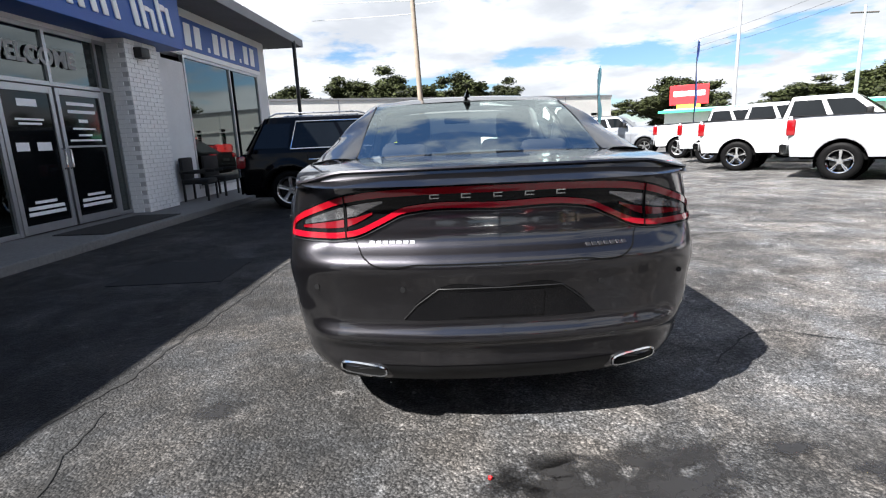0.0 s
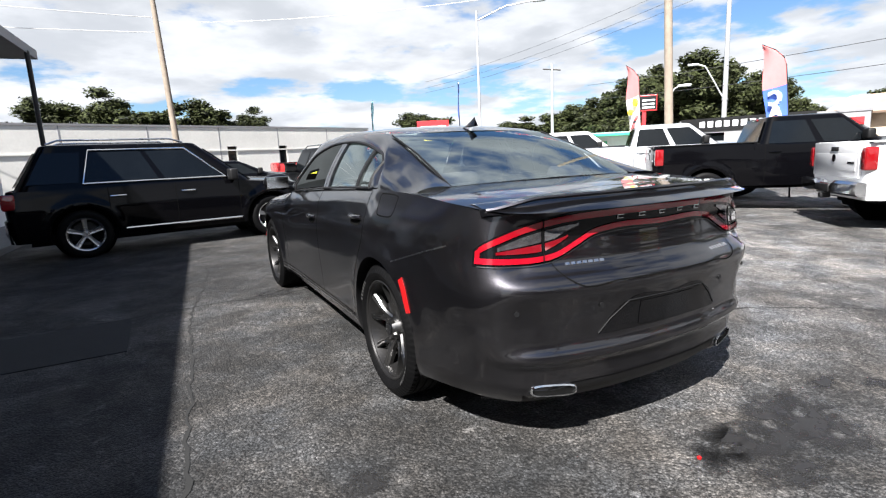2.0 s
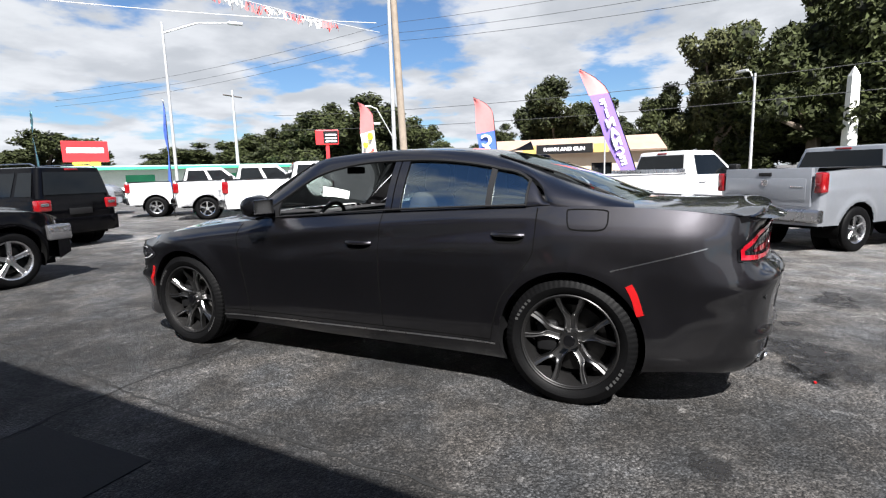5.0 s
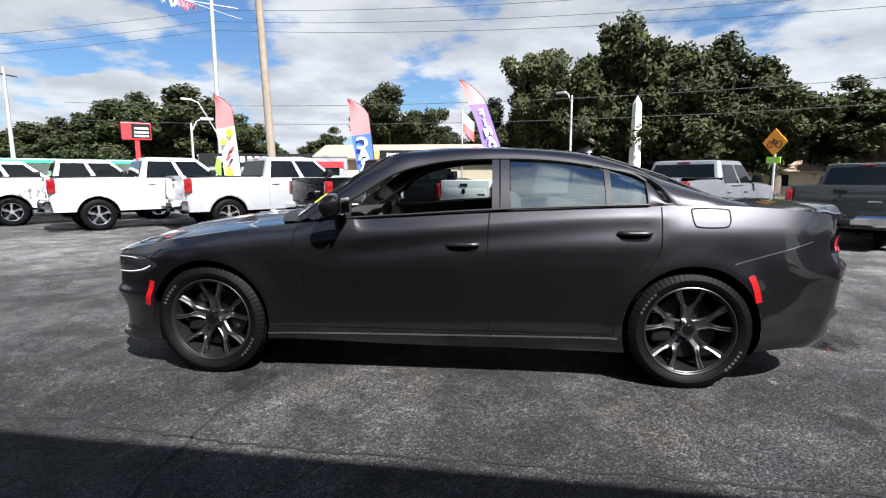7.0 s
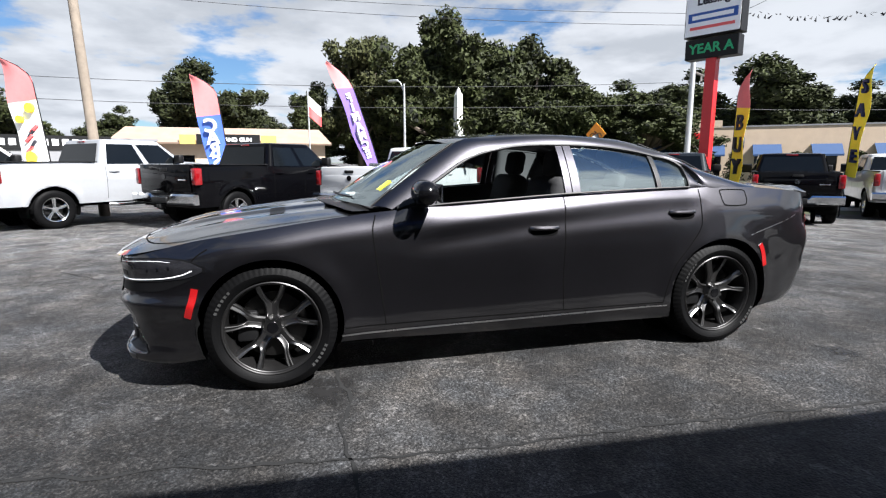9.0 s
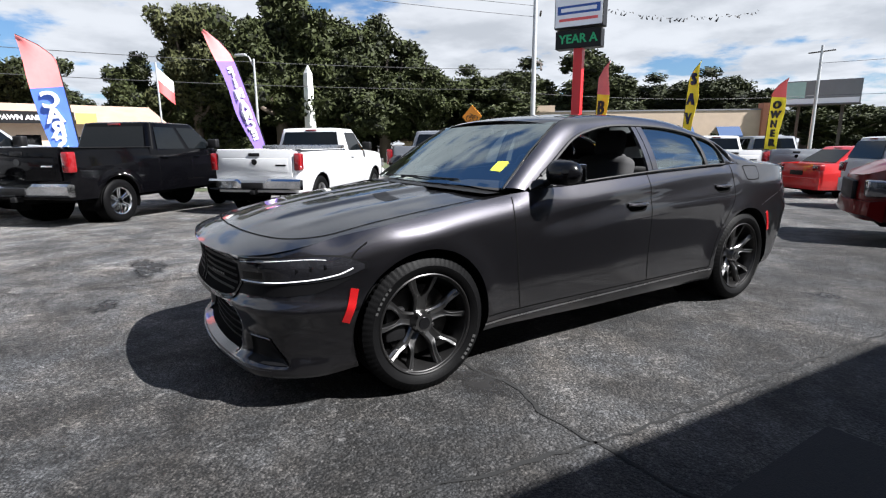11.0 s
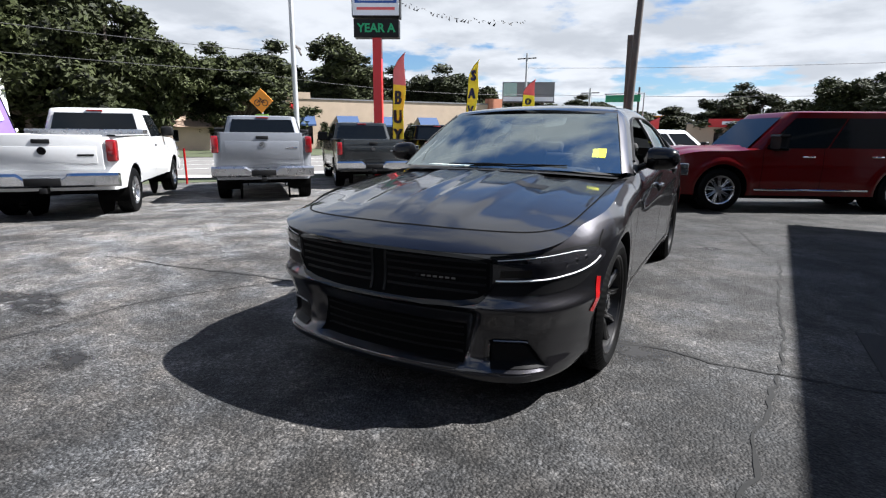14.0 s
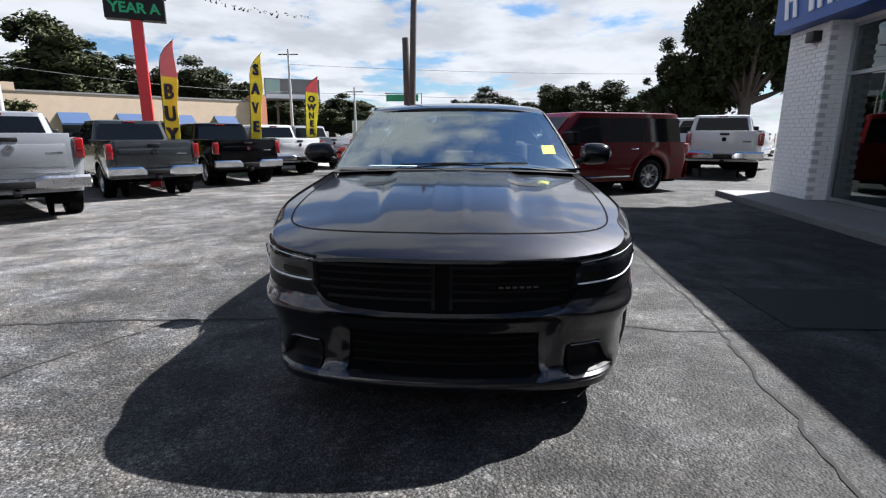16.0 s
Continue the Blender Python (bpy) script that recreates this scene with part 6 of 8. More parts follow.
    vehicle("pickup_truck", "white crew-cab pickup truck parked behind the building", "white_paint", -9.7, -15.6, -40, dict(CREW, rim="alloy"))
    vehicle("pickup_truck", "silver pickup truck standing in the far lot", "silver_paint", 7.2, 22.5, -30, dict(CREW, rim="alloy"))
    vehicle("pickup_truck", "red pickup truck standing in the far lot", "bright_red_paint", 5.0, 26.0, 0, dict(CREW, rim="alloy"))
    vehicle("saloon_car", "dark saloon car beside the pale building", "black_paint", -0.6, 16.0, 0, SALOON)


build_lot()

# ---- the showroom building ----
B = pose(0, 0, 0, 0, 0, -3.7)
M["white_brick"] = mat("white_brick", (0.78, 0.78, 0.78), 0.7, 0, 0.08, 4, 0.25, 80, each=0.02)
M["mortar"] = mat("mortar", (0.5, 0.5, 0.5), 0.9, 0, 0.1, 6)
M["stucco"] = mat("stucco", (0.66, 0.67, 0.68), 0.85, 0, 0.08, 2, 0.3, 90)
M["blue_sign"] = mat("blue_sign", (0.012, 0.075, 0.33), 0.45, 0, 0.06, 2)
M["sign_white"] = mat("sign_white", (0.82, 0.83, 0.85), 0.5, 0, 0.04, 3)
M["aluminium"] = mat("aluminium", (0.42, 0.43, 0.45), 0.4, 0.8, 0.1, 5)
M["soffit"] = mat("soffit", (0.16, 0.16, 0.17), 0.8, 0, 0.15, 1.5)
M["roof_edge"] = mat("roof_edge", (0.2, 0.2, 0.21), 0.6, 0.3, 0.15, 2)
M["black_steel"] = mat("black_steel", (0.015, 0.015, 0.016), 0.5, 0.3, 0.2, 6)
M["mat_black"] = mat("mat_black", (0.01, 0.01, 0.01), 0.9, 0, 0.25, 8, 0.3, 150)
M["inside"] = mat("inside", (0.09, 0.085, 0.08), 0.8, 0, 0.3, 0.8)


def place(ob):
    ob.matrix_basis = B @ ob.matrix_basis
    return ob


def build_showroom():
    def struct(name, bm, mt, label, cat):
        return tagged(place(part(name, bm, mt, smooth=False)), label, cat, kind="structure")

    struct("pavement", boxed(-6.12, -4.8, -7.0, 12.6, -0.05, 0.11, 0.015), "walk", "raised concrete walk along the showroom", "pavement")
    # back walls and ceiling of the room
    bm = bmesh.new()
    box(bm, -12.0, -11.8, -7.0, 12.0, 0, 4.2)
    box(bm, -11.8, -6.45, -7.0, -6.8, 0, 4.2)
    box(bm, -11.8, -6.45, 11.8, 12.0, 0, 4.2)
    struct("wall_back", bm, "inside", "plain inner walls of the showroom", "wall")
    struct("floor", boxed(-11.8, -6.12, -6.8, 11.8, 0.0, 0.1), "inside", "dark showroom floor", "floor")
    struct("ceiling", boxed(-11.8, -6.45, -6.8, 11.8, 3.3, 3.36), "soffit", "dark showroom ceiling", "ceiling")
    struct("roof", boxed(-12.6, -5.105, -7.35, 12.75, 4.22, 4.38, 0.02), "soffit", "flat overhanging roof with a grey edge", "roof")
    bm = bmesh.new()
    box(bm, -5.1, -5.08, -7.37, 12.77, 4.2, 4.42)
    box(bm, -12.6, -5.105, 12.752, 12.772, 4.2, 4.42)
    struct("roof_fascia", bm, "roof_edge", "grey metal edge of the roof", "trim")
    # front wall over and beside the openings
    bm = bmesh.new()
    box(bm, -6.4, -6.1, -6.8, 6.3, 3.05, 4.22)
    box(bm, -6.4, -6.1, 5.6, 7.15, 0.0, 3.05)
    box(bm, -6.4, -6.1, 6.3, 12.0, 3.22, 4.22)
    box(bm, -6.4, -6.1, 11.25, 12.0, 0.0, 3.22)
    box(bm, -6.4, -6.1, 7.15, 11.25, 0.0, 0.3)
    struct("wall_front", bm, "stucco", "white front wall of the showroom", "wall")
    # piers of painted brick
    for k, (y0, y1) in enumerate(((4.62, 5.6), (-6.75, -5.45))):
        pier = struct(f"wall_pier_{k + 1}", boxed(-6.4, -5.765, y0 + 0.012, y1 - 0.012, 0.1, 3.12), "mortar", "pier of white painted brick", "wall")
        rows, bh, bl = 38, 0.072, 0.2
        face = bpy.data.meshes.new("brick")
        b2 = boxed(0, 0.02, -bl / 2, bl / 2, -bh / 2, bh / 2, 0.004, 1)
        b2.to_mesh(face)
        b2.free()
        face.materials.append(M["white_brick"])
        half = bpy.data.meshes.new("brick")
        b2 = boxed(0, 0.02, -bl / 4, bl / 4, -bh / 2, bh / 2, 0.004, 1)
        b2.to_mesh(half)
        b2.free()
        half.materials.append(M["white_brick"])
        rng = random.Random(k)
        rest = bmesh.new()
        for r in range(rows):
            z = 0.15 + r * 0.079
            y = y0 + (0.0 if r % 2 == 0 else -0.105)
            while y < y1 - 0.03:
                a, b = max(y, y0), min(y + bl, y1)
                if b - a > 0.05:
                    me = face if b - a > 0.15 else half
                    ob = new("brick", me)
                    ob.parent = pier
                    ob.matrix_basis = pose(-5.768 + rng.uniform(-0.002, 0.003), (a + b) / 2, z, 0, 0, rng.uniform(-0.4, 0.4)) @ Matrix.Diagonal((1, (b - a) / (bl if me is face else bl / 2), 1, 1))
                y += 0.21
            x = -5.77 - (0.0 if r % 2 else 0.1)
            while x > -6.3:
                for yy0, yy1 in ((y0 - 0.006, y0 + 0.02), (y1 - 0.02, y1 + 0.006)):
                    box(rest, max(x - bl, -6.35), x, yy0, yy1, z - bh / 2, z + bh / 2)
                x -= 0.21
        side = part("side_bricks", rest, "white_brick", pier, smooth=False)
        side["kind"] = "stuff"
    # glazed entrance
    def glazed(name, spans, z0, z1, rails, label):
        win = tagged(place(thing(name, "", "window")), label, "window", kind="structure")
        bm = bmesh.new()
        for y in sorted({v for s in spans for v in s}):
            box(bm, -6.17, -6.08, y - 0.03, y + 0.03, z0, z1)
        for z in rails:
            box(bm, -6.165, -6.085, spans[0][0], spans[-1][1], z - 0.03, z + 0.03)
        part("frame", bm, "aluminium", win, smooth=False)
        for a, b in spans:
            for lo, hi in zip(rails, rails[1:]):
                ob = part("pane", boxed(-6.13, -6.12, a + 0.03, b - 0.03, lo + 0.03, hi - 0.03), "shop_pane", win, smooth=False)
                ob.visible_shadow = False
        return win

    glazed("window_1", [(-5.4, -3.9), (-3.9, -2.4), (-2.4, -0.9), (-0.9, 0.5), (0.5, 2.2)], 0.12, 3.05, (0.15, 2.25, 3.02), "dark showroom glazing in an aluminium frame")
    glazed("window_2", [(2.2, 3.25), (3.25, 4.32)], 2.25, 3.05, (2.25, 3.02), "glazing above the entrance doors")
    glazed("window_3", [(4.32, 4.62)], 0.12, 3.05, (0.15, 2.25, 3.02), "narrow glazing beside the entrance doors")
    glazed("window_4", [(7.15, 9.4), (9.4, 11.25)], 0.3, 3.22, (0.33, 3.2), "large show window with reflections")
    for k, (y0, y1) in enumerate(((2.24, 3.22), (3.27, 4.28))):
        door = tagged(place(thing(f"door_{k + 1}", "", "door")), "dark glass entrance door in an aluminium frame, shut", "door", kind="structure")
        bm = bmesh.new()
        for a, b, lo, hi in ((y0, y0 + 0.07, 0.13, 2.2), (y1 - 0.07, y1, 0.13, 2.2), (y0 + 0.07, y1 - 0.07, 2.1, 2.2), (y0 + 0.07, y1 - 0.07, 0.13, 0.25)):
            box(bm, -6.12, -6.07, a, b, lo, hi, 0.004, 1)
        part("frame", bm, "aluminium", door, smooth=False)
        ob = part("pane", boxed(-6.1, -6.092, y0 + 0.07, y1 - 0.07, 0.25, 2.1), "dark_pane", door, smooth=False)
        bm = bmesh.new()
        hy = y1 - 0.035 if k == 0 else y0 + 0.035
        tube(bm, [(-6.07, hy, 1.0), (-6.02, hy, 1.02), (-6.02, hy, 1.28), (-6.07, hy, 1.3)], 0.014, 8)
        part("door_handle", bm, "chrome", door)
        bars = ((1.95, 0.34, 0.1), (1.72, 0.5, 0.03), (1.66, 0.4, 0.03)) if k == 0 else ((1.98, 0.6, 0.05), (1.86, 0.6, 0.05), (1.72, 0.2, 0.05), (1.6, 0.5, 0.03), (1.5, 0.3, 0.03), (1.42, 0.7, 0.03))
        for z, w, h in bars + ((0.56, 0.4, 0.04), (0.48, 0.66, 0.05), (0.40, 0.68, 0.05)):
            c = (y0 + y1) / 2
            part("lettering_bar", boxed(-6.09, -6.086, c - w / 2, c + w / 2, z - h / 2, z + h / 2), "sign_white", door, smooth=False)
        if k == 0:
            for c, w in ((2.52, 0.22), (2.9, 0.26)):
                part("sticker", boxed(-6.09, -6.085, c - w / 2, c + w / 2, 1.28, 1.4, 0.003), "sign_white", door, "pale card sticker", smooth=False)
        else:
            part("rail", boxed(-6.1, -6.07, y0 + 0.07, y1 - 0.07, 1.31, 1.34), "aluminium", door, smooth=False)
    sign = tagged(thing("sign", "", "sign", B), "white WELCOME lettering on the glass above the doors", "sign")
    words("lettering", "WELCOME", 0.34, "grey_white", sign, pose(-6.085, 3.0, 2.62, 0, 0, 90), 0.002, 0.012)
    # blue sign band
    band = thing("shop_sign", "long blue sign band with raised white lettering", "sign", B)
    part("sign_box", boxed(-6.1, -5.5, -6.9, 6.12, 3.12, 4.21, 0.01), "blue_sign", band, smooth=False)
    for y0, n in ((5.75, 9), (-2.5, 8)):
        for k in range(n):
            yy = y0 - 0.52 * k
            hgt = (0.62, 0.46, 0.5, 0.46)[k % 4]
            bm = bmesh.new()
            if k % 4 == 2:
                box(bm, -5.5, -5.47, yy - 0.09, yy + 0.05, 3.3, 3.3 + 0.42, 0.01, 1)
                box(bm, -5.5, -5.47, yy - 0.09, yy + 0.05, 3.78, 3.9, 0.01, 1)
            else:
                box(bm, -5.5, -5.47, yy - 0.36, yy - 0.24, 3.3, 3.3 + hgt, 0.01, 1)
                box(bm, -5.5, -5.47, yy - 0.08, yy + 0.04, 3.3, 3.3 + hgt * 0.8, 0.01, 1)
                box(bm, -5.5, -5.47, yy - 0.24, yy - 0.08, 3.3 + hgt * 0.66, 3.3 + hgt * 0.84, 0.01, 1)
            for v in bm.verts:
                v.co.y -= 0.2 * (v.co.z - 3.3)
            part("lettering_bar", bm, "sign_white", band, smooth=False)
    ban = thing("banner", "blue banner with white bars above the show window", "banner", B)
    part("panel", boxed(-6.1, -6.06, 6.2, 11.45, 3.36, 4.02), "blue_sign", ban, smooth=False)
    part("border", boxed(-6.1, -6.063, 6.2, 11.45, 3.24, 3.355), "sign_white", ban, smooth=False)
    for k in range(10):
        if k in (3, 7):
            part("number_bar", boxed(-6.06, -6.05, 7.05 + k * 0.44 - 0.05, 7.05 + k * 0.44 + 0.05, 3.44, 3.54), "sign_white", ban, smooth=False)
        else:
            part("number_bar", boxed(-6.06, -6.05, 6.95 + k * 0.44 - 0.1, 6.95 + k * 0.44 + 0.18, 3.44, 3.92, 0.004, 1), "sign_white", ban, smooth=False)
    bm = bmesh.new()
    tube(bm, [(-5.1, 11.9, 0), (-5.1, 11.9, 4.25)], 0.055, 10)
    tagged(part("post", bm, "black_steel", m=B), "slim black steel post under the roof corner", "post")
    bm = bmesh.new()
    box(bm, -5.76, -5.6, 4.85, 5.1, 2.82, 3.0, 0.02)
    tagged(part("wall_lamp", bm, "black_steel", m=B), "black box lamp on the brick pier", "lamp")
    bm = bmesh.new()
    box(bm, -5.76, -5.6, -5.95, -5.7, 2.82, 3.0, 0.02)
    tagged(part("wall_lamp", bm, "black_steel", m=B), "black box lamp on the brick pier", "lamp")
    bm = bmesh.new()
    box(bm, -5.75, -4.95, 2.3, 4.2, 0.11, 0.122, 0.004, 1)
    tagged(part("door_mat", bm, "mat_black", m=B), "black rubber mat before the entrance", "mat")
    # chairs under the show window
    def chair(m):
        c = thing("chair", "black armchair on the walk under the show window", "chair", m, "chairs under the window")
        part("seat", boxed(-0.28, 0.28, -0.3, 0.3, 0.36, 0.46, 0.03), "mat_black", c)
        part("backrest", boxed(-0.28, -0.2, -0.3, 0.3, 0.46, 0.92, 0.03), "mat_black", c)
        for s in (-1, 1):
            part("armrest", boxed(-0.28, 0.24, s * 0.3 - 0.03, s * 0.3 + 0.03, 0.58, 0.64, 0.015), "mat_black", c)
        for a in (-0.24, 0.24):
            for b in (-0.28, 0.28):
                part("leg", boxed(a - 0.02, a + 0.02, b - 0.02, b + 0.02, 0, 0.38), "black_steel", c)
        return c

    c = chair(B @ pose(-5.75, 6.5, 0.11, 0, 0, 8))
    copy_thing(c, B @ pose(-5.75, 7.5, 0.11, 0, 0, -5))


build_showroom()


# ---- cracks, patches, marks on the lot ----
def ribbon(name, pts, w, mt, label, cat, jitter=0.03, seed=1):
    rng = random.Random(seed)
    p = spline([(a, b) for a, b in pts], max(30, int(14 * sum(math.dist(u, v) for u, v in zip(pts, pts[1:])))))
    bm = bmesh.new()
    rings = []
    off = 0.0
    for k, (x, y) in enumerate(p):
        a, b = p[max(k - 1, 0)], p[min(k + 1, len(p) - 1)]
        d = (b - a) / (np.linalg.norm(b - a) + 1e-9)
        q = np.array([-d[1], d[0]])
        off = 0.75 * off + rng.uniform(-jitter, jitter)
        ww = w * rng.uniform(0.35, 1.3)
        rings.append([(*(p[k] + q * (off + s * ww)), ground_z(x, y) + 0.004) for s in (-1, 1)])
    loft(bm, rings)
    tagged(part(name, bm, mt, smooth=False), label, cat, kind="structure")


ribbon("crack", [(-2.3, -5.2), (-2.15, -3.5), (-2.1, -2.5), (-1.95, -1.6), (-1.84, 0.3), (-1.76, 1.21), (-1.62, 2.0), (-1.5, 3.2)], 0.011, "crack", "long jagged crack in the asphalt", "crack", 0.022, 3)
ribbon("crack", [(-3.6, 1.05), (-2.5, 1.12), (-1.76, 1.21), (-1.2, 1.16), (-0.6, 1.2), (0.6, 1.1), (2.0, 1.2), (4.2, 1.5)], 0.011, "crack", "jagged crack across the lot", "crack", 0.02, 5)
ribbon("crack", [(1.2, -2.0), (1.6, -1.6), (2.1, -1.75), (2.9, -2.3)], 0.007, "crack", "short crack in the asphalt", "crack", 0.02, 7)
ribbon("crack", [(1.9, 1.2), (2.4, 2.2), (2.5, 3.4), (3.4, 4.4)], 0.007, "crack", "thin crack in the asphalt", "crack", 0.02, 9)
ribbon("crack", [(-1.2, -7.5), (-1.35, -5.6), (-1.6, -3.8), (-1.9, -2.2)], 0.007, "crack", "thin crack in the asphalt", "crack", 0.02, 11)
bm = boxed(-3.35, -2.27, 0.18, 1.1, -0.01, 0.006)
tagged(part("asphalt_patch", bm, "patch", smooth=False), "dark square patch in the asphalt", "patch", kind="structure")


def blot(name, x, y, r, mt, label, seed, squash=0.6):
    rng = random.Random(seed)
    ph = [rng.uniform(0, math.tau) for _ in range(4)]
    bm = bmesh.new()
    soak = bm.verts.layers.float.new("soak")
    rows = []
    for share, wet in ((0.05, 1.0), (0.4, 1.0), (0.75, 0.8), (1.0, 0.3), (1.18, 0.0)):
        ring = []
        for k in range(41):
            a = math.tau * k / 40
            rr = share * r * (1 + 0.22 * math.sin(2 * a + ph[0]) + 0.15 * math.sin(3 * a + ph[1]) + 0.1 * math.sin(7 * a + ph[2]))
            px, py = x + rr * math.cos(a), y + squash * rr * math.sin(a)
            v = bm.verts.new((px, py, ground_z(px, py) + 0.003))
            v[soak] = wet
            ring.append(v)
        rows.append(ring)
    for p, q in zip(rows, rows[1:]):
        for k in range(40):
            bm.faces.new((p[k], p[k + 1], q[k + 1], q[k]))
    tagged(part(name, bm, mt, smooth=False), label, "stain", kind="structure")


def stain_material():
    m = bpy.data.materials.new("oil_stain")
    m.use_nodes = True
    nt = m.node_tree
    b = nt.nodes["Principled BSDF"]
    b.inputs["Base Color"].default_value = (0.010, 0.0095, 0.0095, 1)
    b.inputs["Roughness"].default_value = 0.6
    co = nt.nodes.new("ShaderNodeTexCoord")
    t = nt.nodes.new("ShaderNodeTexNoise")
    t.inputs["Scale"].default_value, t.inputs["Detail"].default_value = 9, 8
    nt.links.new(co.outputs["Object"], t.inputs["Vector"])
    r = nt.nodes.new("ShaderNodeMapRange")
    r.inputs["From Min"].default_value, r.inputs["From Max"].default_value = 0.36, 0.52
    r.inputs["To Min"].default_value, r.inputs["To Max"].default_value = 0.05, 0.9
    nt.links.new(t.outputs["Fac"], r.inputs["Value"])
    uv = nt.nodes.new("ShaderNodeAttribute")
    uv.attribute_name = "soak"
    mul = nt.nodes.new("ShaderNodeMath")
    mul.operation = "MULTIPLY"
    nt.links.new(r.outputs[0], mul.inputs[0])
    nt.links.new(uv.outputs["Fac"], mul.inputs[1])
    nt.links.new(mul.outputs[0], b.inputs["Alpha"])
    return m


M["oil"] = stain_material()
for k, (x, y, r, q) in enumerate(((-1.33, -2.24, 0.13, 0.55), (0.42, -2.86, 0.36, 0.62), (0.62, -2.95, 0.22, 0.9), (0.12, -2.85, 0.2, 0.8), (1.1, -2.74, 0.1, 0.6), (1.32, -2.92, 0.12, 0.6), (-1.0, 1.25, 0.22, 0.6), (0.15, -3.1, 0.16, 0.6), (3.2, 2.6, 0.4, 0.5), (2.6, -3.5, 0.4, 0.5), (1.8, 3.0, 0.2, 0.5))):
    blot("stain", x, y, r, "oil", "dark oil stain soaked into the asphalt", k, q)
bm = bmesh.new()
bmesh.ops.create_icosphere(bm, subdivisions=1, radius=0.011, matrix=pose(-0.08, -2.84, 0.006))
tagged(part("litter", bm, "marker_red"), "small red scrap of litter on the asphalt", "litter")

# ---- the street and the far side ----
def leaf_material(name, rgb):
    """Leaves that differ one from another and from tree to tree, with a soft sheen."""
    m = mat(name, rgb, 0.7, 0, 0.4, 0.5, each=0.22, spec=0.2)
    nt = m.node_tree
    b = nt.nodes["Principled BSDF"]
    old = b.inputs["Base Color"].links[0].from_socket
    geo = nt.nodes.new("ShaderNodeNewGeometry")
    r = nt.nodes.new("ShaderNodeMapRange")
    r.inputs["To Min"].default_value, r.inputs["To Max"].default_value = 0.6, 1.4
    nt.links.new(geo.outputs["Random Per Island"], r.inputs["Value"])
    mul = nt.nodes.new("ShaderNodeVectorMath")
    mul.operation = "SCALE"
    nt.links.new(old, mul.inputs[0])
    nt.links.new(r.outputs[0], mul.inputs["Scale"])
    nt.links.new(mul.outputs[0], b.inputs["Base Color"])
    return m


M["road"] = mat("road", (0.13, 0.125, 0.12), 0.9, 0, 0.2, 0.8, 0.3, 60)
M["road_line"] = mat("road_line", (0.6, 0.6, 0.58), 0.8, 0, 0.2, 3)
M["bark"] = mat("bark", (0.09, 0.07, 0.055), 0.9, 0, 0.35, 6, 0.6, 20)
M["leaf"] = leaf_material("leaf", (0.025, 0.0305, 0.0095))
M["leaf_pale"] = leaf_material("leaf_pale", (0.052, 0.056, 0.022))
# near-black green: the crowns' inner shade is put into this colour
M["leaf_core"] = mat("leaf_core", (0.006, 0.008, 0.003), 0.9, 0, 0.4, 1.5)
M["wood_pole"] = mat("wood_pole", (0.2, 0.165, 0.13), 0.9, 0, 0.25, 5, 0.4, 40)
M["dark_pole"] = mat("dark_pole", (0.07, 0.06, 0.055), 0.9, 0, 0.25, 5, 0.4, 40)
M["galvanised"] = mat("galvanised", (0.45, 0.46, 0.47), 0.5, 0.6, 0.12, 5)
M["wire"] = mat("wire", (0.03, 0.03, 0.032), 0.7, 0, 0.1)
M["pale_wire"] = mat("pale_wire", (0.6, 0.6, 0.6), 0.5, 0.3, 0.1)
M["red_steel"] = mat("red_steel", (0.55, 0.02, 0.025), 0.4, 0, 0.08, 3)
M["led"] = mat("led", (0.01, 0.28, 0.11), 0.5, 0, 0.1, 8, emit=0.03)
M["tan_wall"] = mat("tan_wall", (0.46, 0.36, 0.27), 0.85, 0, 0.1, 1.2, 0.3, 40)
M["pale_wall"] = mat("pale_wall", (0.52, 0.51, 0.485), 0.85, 0, 0.12, 0.5, 0.3, 30)
M["grey_wall"] = mat("grey_wall", (0.2, 0.2, 0.21), 0.8, 0, 0.12, 0.8)
M["brown_roof"] = mat("brown_roof", (0.28, 0.2, 0.15), 0.85, 0, 0.2, 1.5, 0.4, 20)
M["pawn_yellow"] = mat("pawn_yellow", (0.42, 0.3, 0.09), 0.6, 0, 0.1, 3)
M["brick_red"] = mat("brick_red", (0.42, 0.17, 0.1), 0.85, 0, 0.2, 6, 0.3, 40)
M["blue_cloth"] = mat("blue_cloth", (0.015, 0.045, 0.12), 0.8, 0, 0.12, 4)
M["green_sheet"] = mat("green_sheet", (0.04, 0.4, 0.2), 0.5, 0, 0.1, 2)
M["teal_sheet"] = mat("teal_sheet", (0.35, 0.5, 0.46), 0.5, 0.2, 0.1, 2)
M["orange_sign"] = mat("orange_sign", (0.95, 0.33, 0.02), 0.5, 0, 0.06, 5)
M["green_sign"] = mat("green_sign", (0.02, 0.3, 0.14), 0.5, 0, 0.06, 5)
for _n, _c in dict(f_red=(0.75, 0.12, 0.12), f_purple=(0.16, 0.1, 0.36), f_blue=(0.06, 0.13, 0.5), f_yellow=(0.95, 0.78, 0.04), f_white=(0.8, 0.8, 0.78), f_lime=(0.4, 0.75, 0.1), f_aqua=(0.25, 0.55, 0.6), f_pink=(0.7, 0.2, 0.2), f_dark=(0.02, 0.02, 0.03), f_navy=(0.015, 0.02, 0.09)).items():
    M[_n] = mat(_n, _c, 0.75, 0, 0.08, 6, 0.2, 15)


